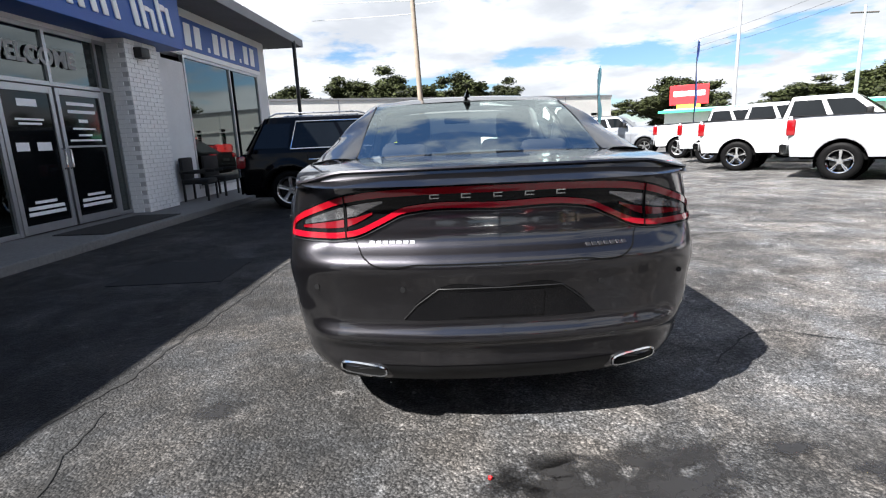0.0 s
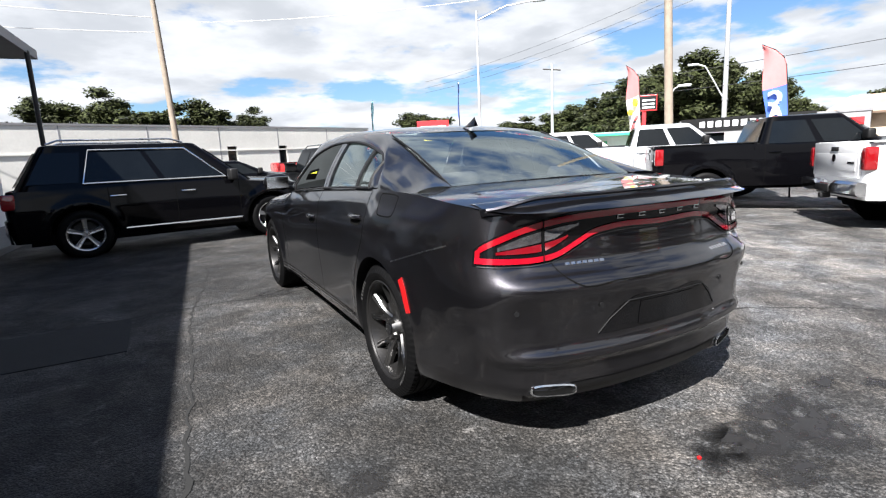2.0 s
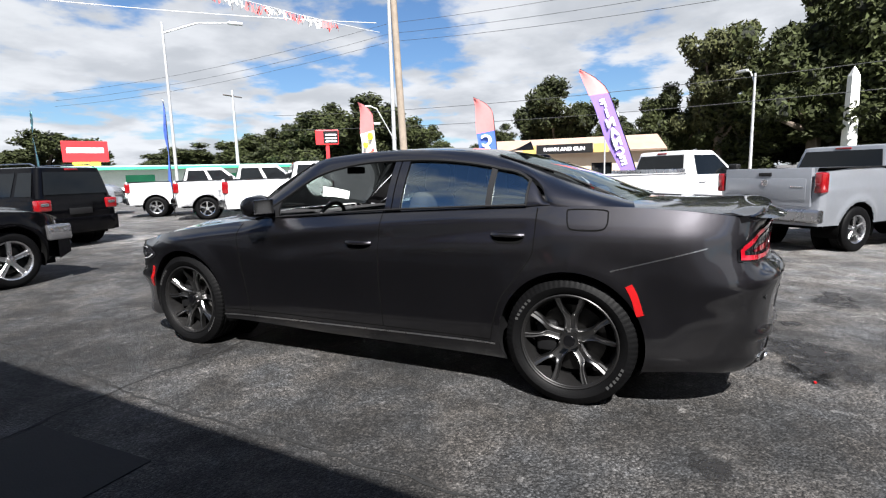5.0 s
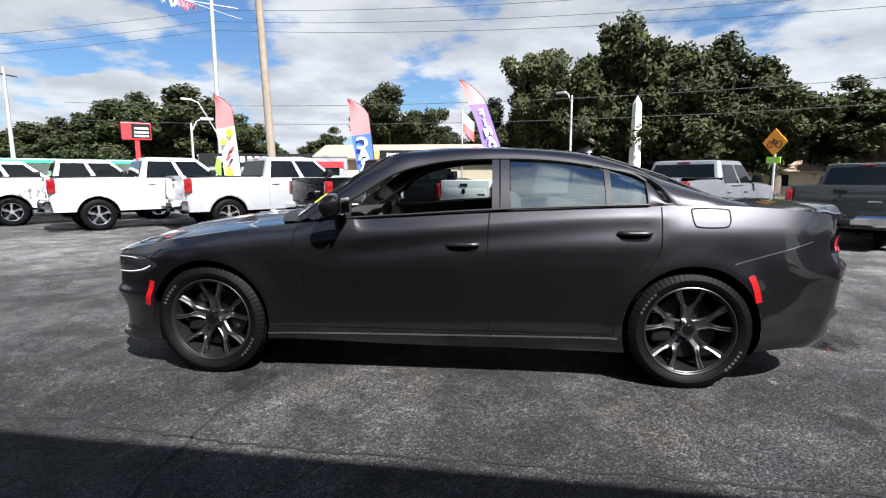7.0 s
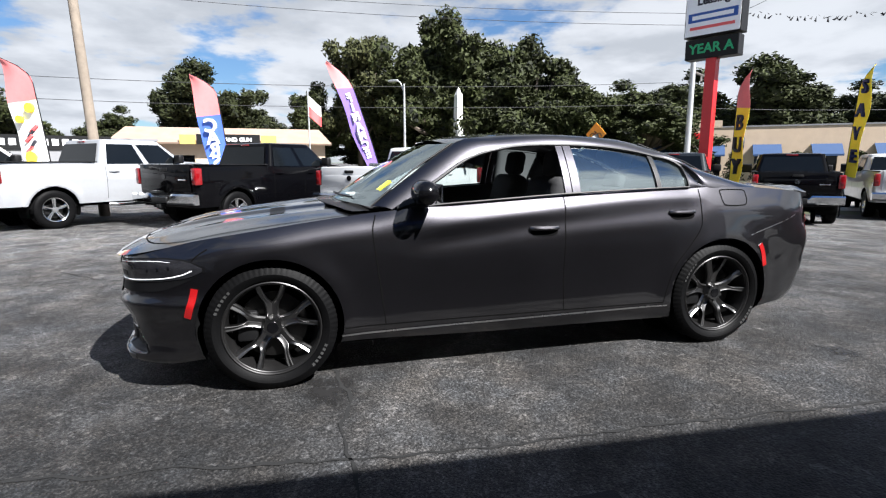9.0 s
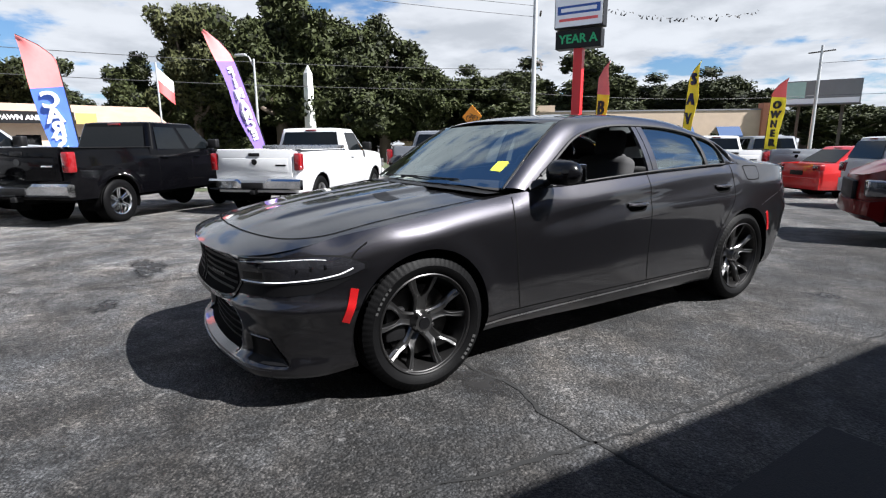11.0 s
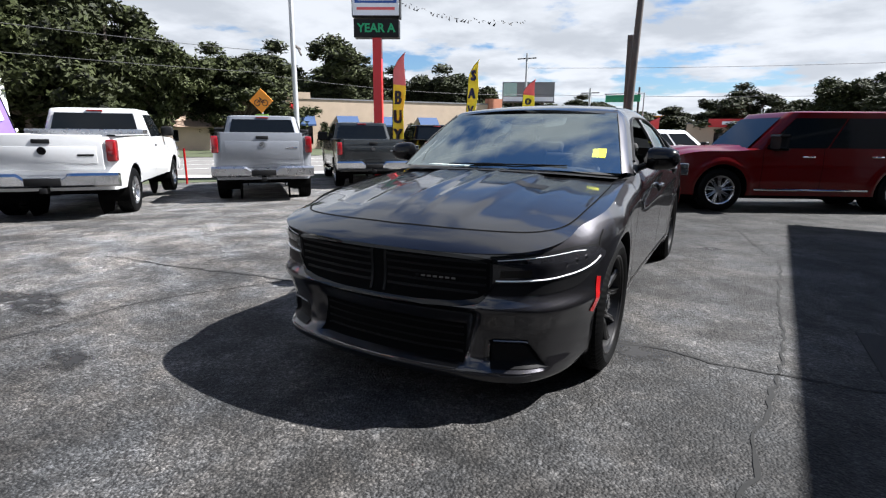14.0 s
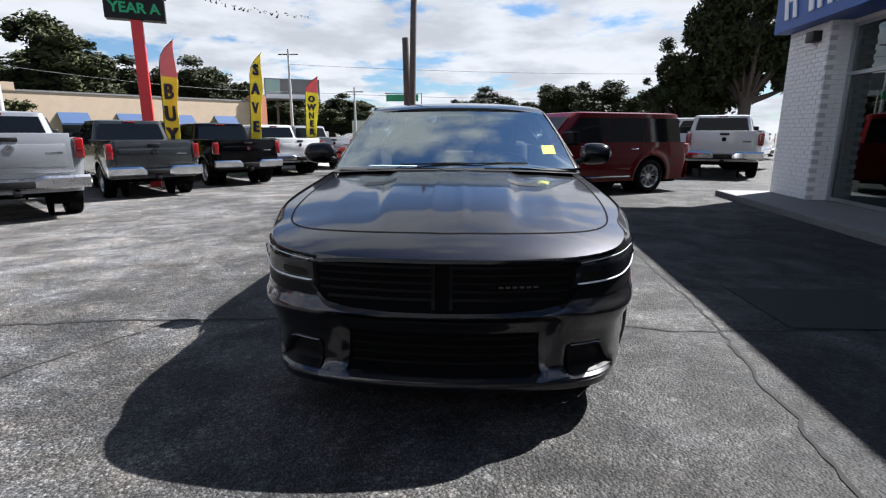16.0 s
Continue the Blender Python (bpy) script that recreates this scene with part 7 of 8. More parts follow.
def build_road():
    """The street beyond the trucks, a grass verge and the pavement."""
    ux, uy = math.cos(radians(60)), math.sin(radians(60))
    nx, ny = math.cos(radians(-30)), math.sin(radians(-30))

    def strip(name, d0, d1, lift, mt, label, cat, s0=-160, s1=160, step_=8):
        bm = bmesh.new()
        loft(bm, [[(nx * d + ux * s, ny * d + uy * s, ground_z(nx * d + ux * s, ny * d + uy * s) + lift) for d in np.linspace(d0, d1, 5)] for s in np.arange(s0, s1 + 1, step_)])
        tagged(part(name, bm, mt, smooth=False), label, cat, kind="structure")

    strip("verge", 14.2, 15.4, 0.012, "grass", "narrow strip of rough grass along the lot", "grass")
    strip("pavement", 15.5, 17.0, 0.03, "concrete", "concrete pavement along the street", "pavement")
    strip("road", 17.3, 30.0, 0.012, "road", "pale asphalt street with several lanes", "road")
    for d in (20.4, 23.4, 26.6):
        strip("road_line", d, d + 0.12, 0.017, "road_line", "painted lane line", "road marking", -120, 120)
    strip("lawn", 31.0, 60.0, 0.02, "grass", "rough grass on the far side of the street", "grass")


build_road()


def leaf_ball(bm, c, r, n, size, rng, flat=0.75):
    for _ in range(n):
        d = Vector((rng.gauss(0, 1), rng.gauss(0, 1), rng.gauss(0, 1))).normalized()
        p = Vector(c) + Vector((d.x, d.y, d.z * flat)) * r * (rng.uniform(0.5, 1.3))
        u = Vector((rng.gauss(0, 1), rng.gauss(0, 1), rng.gauss(0, 0.6))).normalized()
        v = u.cross(d + Vector((rng.gauss(0, 0.5), rng.gauss(0, 0.5), rng.gauss(0, 0.5)))).normalized()
        s = size * rng.uniform(0.6, 1.3)
        q = [p - u * s, p + v * s * 0.75, p + u * s - v * s * 0.25]
        bm.faces.new([bm.verts.new(k) for k in q])


def tree_kind(name, seed, clumps, leaves, size, mt, label, spread=1.0):
    """A broad tree of unit crown radius about 1 and height about 2.2, standing at the origin."""
    rng = random.Random(seed)
    t = thing(name, label, "tree")
    bm = bmesh.new()
    tube(bm, [(0, 0, -0.05), (0.02, 0.01, 0.4), (0.0, 0.03, 0.9)], 0.11, 10, True, 0.06)
    # dark balls inside the clumps, added to stop light showing through
    core = bmesh.new()
    crown = bmesh.new()
    for k in range(clumps):
        a = rng.uniform(0, math.tau)
        rr = spread * math.sqrt(rng.uniform(0.0, 1.0)) * 0.72
        z = 0.36 + 1.56 * (1 - 0.8 * rr**2) * rng.uniform(0.0, 1.0) ** 0.7
        limb = Vector((rr * math.cos(a), rr * math.sin(a), z))
        tube(bm, [(0, 0.02, 0.55), (limb.x * 0.5, limb.y * 0.5, 0.3 + z * 0.45), limb], 0.045, 6, True, 0.012)
        for _ in range(7):
            c = limb + Vector((rng.gauss(0, 0.16), rng.gauss(0, 0.16), rng.gauss(0.02, 0.10)))
            r = rng.uniform(0.08, 0.2)
            leaf_ball(crown, c, r, int(leaves * (r / 0.15) ** 2), size, rng)
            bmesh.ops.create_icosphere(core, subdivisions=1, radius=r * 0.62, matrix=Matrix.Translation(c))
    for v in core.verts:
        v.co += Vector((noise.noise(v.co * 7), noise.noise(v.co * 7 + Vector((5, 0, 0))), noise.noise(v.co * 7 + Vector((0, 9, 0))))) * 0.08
    part("trunk", bm, "bark", t)
    cr = part("crown", crown, mt, t, smooth=False)
    part("shade_core", core, "leaf_core", cr)
    return t


def build_trees():
    kinds = [
        tree_kind("tree", 1, 20, 235, 0.041, "leaf", "broad dark green oak across the street"),
        tree_kind("tree", 2, 22, 215, 0.041, "leaf", "broad dark green oak with an uneven crown"),
        tree_kind("tree", 3, 18, 250, 0.041, "leaf", "rounded dark green tree", 0.9),
        tree_kind("tree", 4, 14, 260, 0.04, "leaf_pale", "tall pale green tree hung with moss", 0.7),
    ]
    east = [(40.9, 41.9, 6.6, 4.3), (42.8, 36.7, 8.1, 4.0), (44.9, 30.4, 10.6, 5.9), (43.5, 33.6, 9.2, 4.4), (41.8, 39.2, 7.3, 4.0), (47.2, 28.2, 9.3, 4.3), (55.5, 27.6, 8.0, 3.4), (76.4, 26.6, 8.7, 4.0), (46.9, 9.6, 10.6, 3.9), (65.7, 5.7, 8.7, 4.0), (48.0, -0.7, 9.4, 3.0), (42.0, -10.2, 14.6, 4.5), (43.8, -15.4, 13.4, 4.7), (38.6, -18.0, 11.9, 4.4), (37.1, -21.2, 8.9, 3.5), (48.0, -30.6, 7.0, 4.0), (46.0, -6.5, 8.0, 3.6), (50.0, -19.5, 9.4, 5.5), (45.0, -26.0, 8.0, 4.2), (58.0, -9.0, 9.0, 6.0), (47.5, -12.5, 14.4, 5.4), (45.5, -20.0, 11.6, 5.2), (41.5, -24.5, 8.4, 4.5), (53.0, -15.5, 15.0, 6.4), (41.0, -14.0, 8.6, 4.0)]
    south = [(36.5, -28.2, 8.1, 4.4), (38.1, -40.8, 11.4, 5.8), (44.0, -36.0, 10.0, 5.5), (36.2, -57.0, 9.5, 4.6), (42.0, -50.0, 9.0, 5.0), (31.9, -62.8, 9.9, 4.2), (31.4, -56.0, 9.0, 5.0), (33.5, -84.3, 7.9, 5.6), (28.0, -101.6, 8.7, 6.5), (36.5, -98.9, 8.1, 6.5), (20.0, -99.0, 7.2, 6.0), (24.0, -70.0, 7.6, 5.0), (45.0, -62.0, 10.0, 6.0)]
    south2 = [(5.9, -65.2, 4.9, 4.6), (-2.2, -57.6, 6.4, 3.9), (-6.7, -70.4, 5.5, 4.2), (-8.3, -55.2, 6.6, 3.5), (-11.1, -52.8, 7.0, 3.4), (-15.2, -37.9, 5.9, 3.4), (-15.2, -26.2, 11.2, 3.1), (-12.8, -28.9, 6.6, 2.0), (-13.5, -45.5, 6.4, 4.0)]
    north = [(-22.0, 84.0, 10.4, 6.5), (-14.0, 85.0, 12.2, 6.5), (-5.5, 85.4, 11.8, 6.9), (2.8, 85.5, 11.4, 6.9), (10.2, 84.9, 9.7, 5.0), (30.3, 63.8, 7.9, 5.6), (45.9, 60.6, 5.8, 5.2), (51.3, 56.3, 5.4, 5.2), (38.0, 50.0, 5.2, 4.2), (17.0, 90.0, 7.0, 6.0)]
    used = set()
    n = 0
    for x, y, h, r in east + south + south2 + north:
        k = (0, 1, 2, 1, 0, 2)[n % 6]
        z = ground_z(x, y)
        m = pose(x, y, z, 0, 0, 67 * n) @ Matrix.Diagonal((1.22 * r, 1.22 * r, h / 2.06, 1))
        if k not in used:
            used.add(k)
            kinds[k].matrix_basis = m
        else:
            c = copy_thing(kinds[k], Matrix())
            c.matrix_basis = m
            tagged(c, group="street trees")
        n += 1
    kinds[3].matrix_basis = pose(45.6, -4.2, ground_z(45.6, -4.2)) @ Matrix.Diagonal((4.3, 4.3, 13.8 / 2.15, 1))
    for k in kinds:
        tagged(k, group="street trees")
    # clipped hedge beside the far lawn
    rng = random.Random(8)
    bm = bmesh.new()
    for k in range(26):
        a = k / 25
        leaf_ball(bm, (29.5 + 9 * a, -1.5 - 14 * a, 0.3), rng.uniform(0.7, 1.1), 90, 0.16, rng)
    h = part("hedge", bm, "leaf_pale", smooth=False)
    tagged(h, "low rough hedge across the street", "hedge", kind="stuff")


build_trees()


def pole(x, y, h, r, mt, label, lean=(0, 0), name="pole"):
    z = ground_z(x, y)
    bm = bmesh.new()
    tube(bm, [(x, y, z - 0.1), (x + lean[0] * 0.5, y + lean[1] * 0.5, z + h / 2), (x + lean[0], y + lean[1], z + h)], r, 12, True, r * 0.7)
    return tagged(part(name, bm, mt), label, "pole")


def lamp_post(x, y, h, arm, label):
    t = thing("street_lamp", label, "street lamp", pose(x, y, ground_z(x, y)))
    bm = bmesh.new()
    tube(bm, [(0, 0, 0), (0, 0, h)], 0.09, 10, True, 0.06)
    part("column", bm, "galvanised", t)
    bm = bmesh.new()
    tube(bm, [(0, 0, h - 0.5), (arm[0] * 0.5, arm[1] * 0.5, h + 0.1), (arm[0], arm[1], h + 0.25)], 0.04, 8)
    part("arm", bm, "galvanised", t)
    bm = bmesh.new()
    d = Vector((arm[0], arm[1], 0)).normalized()
    box(bm, -0.12, 0.12, -0.35, 0.35, -0.07, 0.07, 0.04, 2, m=Matrix.Translation((arm[0] + d.x * 0.25, arm[1] + d.y * 0.25, h + 0.24)) @ d.to_track_quat("Y", "Z").to_matrix().to_4x4())
    part("lamp_head", bm, "galvanised", t)
    return t


def cable(a, b, sag, r=0.016, mt="wire", label="overhead cable between poles"):
    a, b = Vector(a), Vector(b)
    bm = bmesh.new()
    tube(bm, [a.lerp(b, t) - Vector((0, 0, sag * 4 * t * (1 - t))) for t in np.linspace(0, 1, 24)], r, 5)
    tagged(part("cable", bm, mt), label, "cable")


def build_poles():
    pole(-0.75, 27.0, 10.5, 0.17, "wood_pole", "tall weathered wooden utility pole", (-0.35, 0))
    pole(11.5, 6.4, 10.5, 0.13, "wood_pole", "leaning weathered wooden pole behind the trucks", (-0.1, 0.35))
    pole(39.4, 23.2, 19, 0.21, "galvanised", "tall pale steel pole across the street")
    pole(2.42, -17.6, 11.5, 0.15, "dark_pole", "tall dark wooden utility pole", (-0.3, 0))
    pole(2.7, -19.6, 5.6, 0.2, "dark_pole", "stout short dark timber pole", (0.15, 0))
    pole(3.1, -24.5, 3.9, 0.07, "dark_pole", "thin dark pole near the street corner")
    up = thing("utility_pole", "tall wooden utility pole with crossarms", "pole", pose(25.2, -23.0, -0.28))
    bm = bmesh.new()
    tube(bm, [(0, 0, 0), (-0.1, 0.1, 14)], 0.2, 12, True, 0.13)
    part("mast", bm, "galvanised", up)
    for z, w in ((10.4, 1.3), (7.2, 1.8)):
        bm = bmesh.new()
        tube(bm, [(-w * 0.2, -w * 0.2, z - 0.6 * (z < 9)), (w * 0.5, -w * 0.8, z)], 0.07, 8)
        if z < 9:
            tube(bm, [(-0.05, 0.05, z + 0.05), (w * 0.62, -w, z + 0.05)], 0.1, 8)
        part("crossarm", bm, "dark_pole", up)
    for x, y, h in ((18.0, -48.5, 9.5), (13.2, -56.0, 6.5), (30.5, 34.0, 9.0)):
        p = thing("utility_pole", "far utility pole with a crossarm", "pole", pose(x, y, ground_z(x, y)))
        bm = bmesh.new()
        tube(bm, [(0, 0, 0), (0, 0, h)], 0.16, 10, True, 0.1)
        part("mast", bm, "galvanised", p)
        bm = bmesh.new()
        tube(bm, [(-1, 0, h - 0.5), (1, 0, h - 0.5)], 0.06, 6)
        part("crossarm", bm, "dark_pole", p)
    lamp_post(14.5, 21.4, 9.0, (2.4, -2.0), "tall slim street lamp with a long arm")
    sl = thing("street_lamp", "grey street lamp on a slanting arm clamped to the steel pole", "street lamp", pose(39.4, 23.2, 0))
    bm = bmesh.new()
    tube(bm, [(-0.02, 0.02, 4.7), (-0.52, 0.76, 6.4), (-0.85, 1.26, 7.5), (-1.15, 1.7, 7.7)], 0.055, 8)
    part("arm", bm, "galvanised", sl)
    bm = bmesh.new()
    disc(bm, (0, 0, 4.7), (0, 0, 1), 0.24, 0.16, 14)
    part("clamp", bm, "galvanised", sl)
    bm = bmesh.new()
    box(bm, -0.15, 0.15, -0.42, 0.42, -0.08, 0.08, 0.05, 2, m=Matrix.Translation((-1.35, 2.0, 7.72)) @ Vector((-0.56, 0.83, 0)).to_track_quat("Y", "Z").to_matrix().to_4x4())
    part("lamp_head", bm, "galvanised", sl)
    lamp_post(29.5, -5.1, 6.5, (0.4, 0.4), "slim street lamp under the trees")
    lamp_post(24.5, 16.8, 4.5, (0.3, -0.5), "short street lamp by the workshop")
    for k, (dz, mt) in enumerate(((0, "wire"), (0.7, "wire"), (1.6, "wire"))):
        cable((39.4, 23.2, 13.5 + dz), (25.2, -23.0, 11 + dz - 1.2), 0.7)
        cable((39.4, 23.2, 13.5 + dz), (36, 70, 11 + dz), 0.8)
    cable((27, -23, 6.6), (31, 30, 6.6), 0.8)
    cable((27, -23, 5.2), (31, 30, 5.4), 0.7)
    cable((27, -23, 5.0), (18.0, -48.5, 5.2), 0.4)
    cable((18, -48.5, 5.2), (-30, -60, 5.2), 0.4)
    cable((18, -48.5, 7.8), (-30, -60, 8.0), 0.4)
    cable((11.2, 7.2, 8.2), (9.0, -10.2, 10.5), 0.4)
    cable((1.9, -17.6, 10.4), (9.0, -10.2, 8.2), 0.5)
    cable((1.9, -17.6, 10.8), (30, -30, 12), 0.5)
    cable((1.9, -17.6, 10.4), (-22, -26, 9.5), 0.5)
    cable((-0.9, 27, 8.8), (-30, 24, 9.5), 0.4, 0.02, "pale_wire")
    cable((-0.9, 27, 8.6), (11.3, 7.2, 6.2), 0.4, 0.012, "pale_wire")
    cable((-0.9, 27, 8.1), (-30, 26, 8.3), 0.4, 0.02, "pale_wire")
    # pennant string from the wooden pole to the building
    a, b = Vector((11.3, 7.1, 5.9)), Vector((-3.5, 13.0, 7.8))
    cable(a, b, 0.5, 0.01, "pale_wire", "white line of a pennant string")
    rng = random.Random(4)
    one = bmesh.new()
    red = bmesh.new()
    for k in range(150):
        t = 0.1 + 0.9 * k / 150
        p = a.lerp(b, t) - Vector((0, 0, 0.5 * 4 * t * (1 - t)))
        tgt = red if (k // 6) % 2 == 0 else one
        for q in range(4):
            d = Vector((rng.uniform(-0.1, 0.1), rng.uniform(-0.1, 0.1), rng.uniform(-0.26, -0.08)))
            w = Vector((rng.uniform(-0.03, 0.03), rng.uniform(-0.03, 0.03), 0.01))
            tgt.faces.new([tgt.verts.new(v) for v in (p, p + d + w, p + d * 1.1 - w)])
    s = part("pennants", red, "f_red", smooth=False)
    tagged(s, "red foil fringe on a string", "pennant", kind="stuff")
    s = part("pennants", one, "f_white", smooth=False)
    tagged(s, "silver foil fringe on a string", "pennant", kind="stuff")
    a, b = Vector((9.0, -10.2, 5.6)), Vector((5.0, -13.0, 4.9))
    g = bmesh.new()
    for k in range(60):
        p = a.lerp(b, k / 60) - Vector((0, 0, 0.3 * 4 * k / 60 * (1 - k / 60)))
        d = Vector((rng.uniform(-0.08, 0.08), rng.uniform(-0.08, 0.08), rng.uniform(-0.16, 0.05)))
        g.faces.new([g.verts.new(v) for v in (p, p + d, p + d + Vector((0.05, 0.03, 0.03)))])
    s = part("pennants", g, "wire", smooth=False)
    tagged(s, "worn dark fringe hanging from a cable", "pennant", kind="stuff")


build_poles()


def feather_flag(x, y, h, w, yaw, lean, bands, text, text_mt, label, size=0.4, z_low=0.9):
    """A tall curved banner on a bent pole. bands: (share of the height from below, material)."""
    t = thing("feather_flag", label, "flag", pose(x, y, ground_z(x, y), 0, 0, yaw), "feather flags")

    def spine(v):
        return lean * h * v**1.25 + w * max(0, (v - 0.84) / 0.16) ** 2.2, h * v

    bm = bmesh.new()
    tube(bm, [(spine(v)[0], 0, spine(v)[1]) for v in np.linspace(0, 1, 20)], 0.022, 6, True, 0.008)
    part("mast", bm, "trim_black", t)
    lo = z_low / h
    for (v0, _), (v1, mt) in zip([(lo, None)] + bands, bands):
        bm = bmesh.new()
        rows = []
        for v in np.linspace(v0, v1, 14):
            sx, sz = spine(v)
            ww = w * max(0.03, 1 - max(0, (v - 0.84) / 0.16) ** 2.2) * (0.75 + 0.25 * min(1, (v - lo) * 4))
            rows.append([(sx + ww * u, 0.05 * math.sin(5 * v * 3 + 3 * u) * u, sz - 0.12 * u * w) for u in np.linspace(0, 1, 8)])
        loft(bm, rows)
        solid(bm, 0.004)
        part("cloth", bm, mt, t)
    n = len(text)
    if n:
        v_lo, v_hi = lo + 0.06, bands[-2][0] - 0.03 if len(bands) > 1 else 0.85
        for k, ch in enumerate(text):
            v = v_hi - (v_hi - v_lo) * (k + 0.5) / n
            sx, sz = spine(v)
            words("letter", ch, size, text_mt, t, pose(sx + w * 0.5, 0.0, sz - 0.06 * w, 0, math.degrees(math.atan(lean * 1.25 * v**0.25)), 0), 0.06, 0.012)
    return t


def build_flags():
    feather_flag(11.4, -1.15, 4.15, 0.52, 115, 0.34, [(0.85, "f_purple"), (1.0, "f_pink")], "FINANCE", "f_white", "purple feather flag reading FINANCE with a red top", 0.31, 1.4)
    feather_flag(11.9, 3.2, 3.85, 0.64, 260 + 180, 0.10, [(0.72, "f_blue"), (1.0, "f_pink")], "CARS", "f_white", "blue feather flag reading CARS with a red top", 0.5, 1.1)
    fl = feather_flag(11.5, 7.4, 3.95, 0.75, 250 + 180, 0.10, [(0.3, "f_yellow"), (0.74, "f_white"), (1.0, "f_pink")], "", "f_red", "white and yellow feather flag with a red top", 0.3)
    for v, u, r, mt in ((0.69, 0.3, 0.12, "f_yellow"), (0.62, 0.75, 0.09, "f_yellow"), (0.38, 0.6, 0.15, "f_yellow")):
        bm = bmesh.new()
        disc(bm, (0.10 * 3.95 * v**1.25 + 0.75 * u, -0.07, 3.95 * v), (0, 1, 0), r, 0.14, 20)
        part("dot", bm, mt, fl, "yellow printed dot")
    for k, (v, u) in enumerate(((0.56, 0.3), (0.53, 0.45), (0.50, 0.55), (0.46, 0.45), (0.43, 0.6))):
        bm = bmesh.new()
        box(bm, -0.13, 0.13, -0.065, 0.065, -0.035, 0.035, 0.01, 1, m=pose(0.10 * 3.95 * v**1.25 + 0.75 * u, 0, 3.95 * v, 0, 40 + 14 * (k % 2), 0))
        part("lettering_bar", bm, "f_red" if k % 2 == 0 else "f_dark", fl)
    feather_flag(9.3, -11.3, 4.2, 0.58, 167, 0.03, [(0.76, "f_yellow"), (1.0, "f_pink")], "BUY", "f_dark", "yellow feather flag reading BUY with a red top", 0.62)
    feather_flag(7.7, -13.8, 4.15, 0.55, 156, 0.07, [(0.98, "f_yellow"), (1.0, "f_yellow")], "SAVE", "f_navy", "yellow feather flag reading SAVE", 0.5, 1.2)
    feather_flag(7.1, -18.2, 3.85, 0.6, 165, 0.04, [(0.84, "f_yellow"), (1.0, "f_red")], "OWNER", "f_dark", "yellow feather flag reading OWNER with a red top", 0.36, 1.2)
    feather_flag(9.6, 15.4, 4.4, 0.6, 60, -0.04, [(0.98, "f_blue"), (1.0, "f_white")], "", "f_white", "blue and white feather flag by a lamp post")
    feather_flag(7.3, 19.5, 4.0, 0.6, 60, -0.12, [(0.98, "f_aqua"), (1.0, "f_aqua")], "", "f_white", "pale aqua feather flag in the far lot")
    feather_flag(23.2, 14.5, 2.6, 0.6, 60, -0.05, [(0.98, "f_lime"), (1.0, "f_lime")], "", "f_white", "lime green feather flag by the street")
    feather_flag(23.4, 16.4, 2.4, 0.6, 60, -0.05, [(0.98, "f_aqua"), (1.0, "f_aqua")], "", "f_white", "aqua feather flag by the street")
    feather_flag(1.9, -19.0, 2.25, 0.5, 195, 0.02, [(0.5, "f_blue"), (0.75, "f_white"), (1.0, "f_red")], "", "f_white", "red, white and blue feather flag by the corner")
    fp = thing("flag_pole", "slim flag pole with a small red and white flag", "flag", pose(18.1, 1.0, ground_z(18.1, 1.0)))
    bm = bmesh.new()
    tube(bm, [(0, 0, 0), (0, 0, 4.4)], 0.03, 8)
    part("mast", bm, "galvanised", fp)
    for z0, mt in ((3.5, "f_white"), (3.1, "f_red")):
        bm = bmesh.new()
        loft(bm, [[(-0.05 * math.sin(6 * u), -0.5 * u, z0 + 0.75 - 0.45 * u - 0.4 * v) for v in (0, 0.5, 1)] for u in np.linspace(0, 1, 8)])
        solid(bm, 0.005)
        part("cloth", bm, mt, fp)


build_flags()


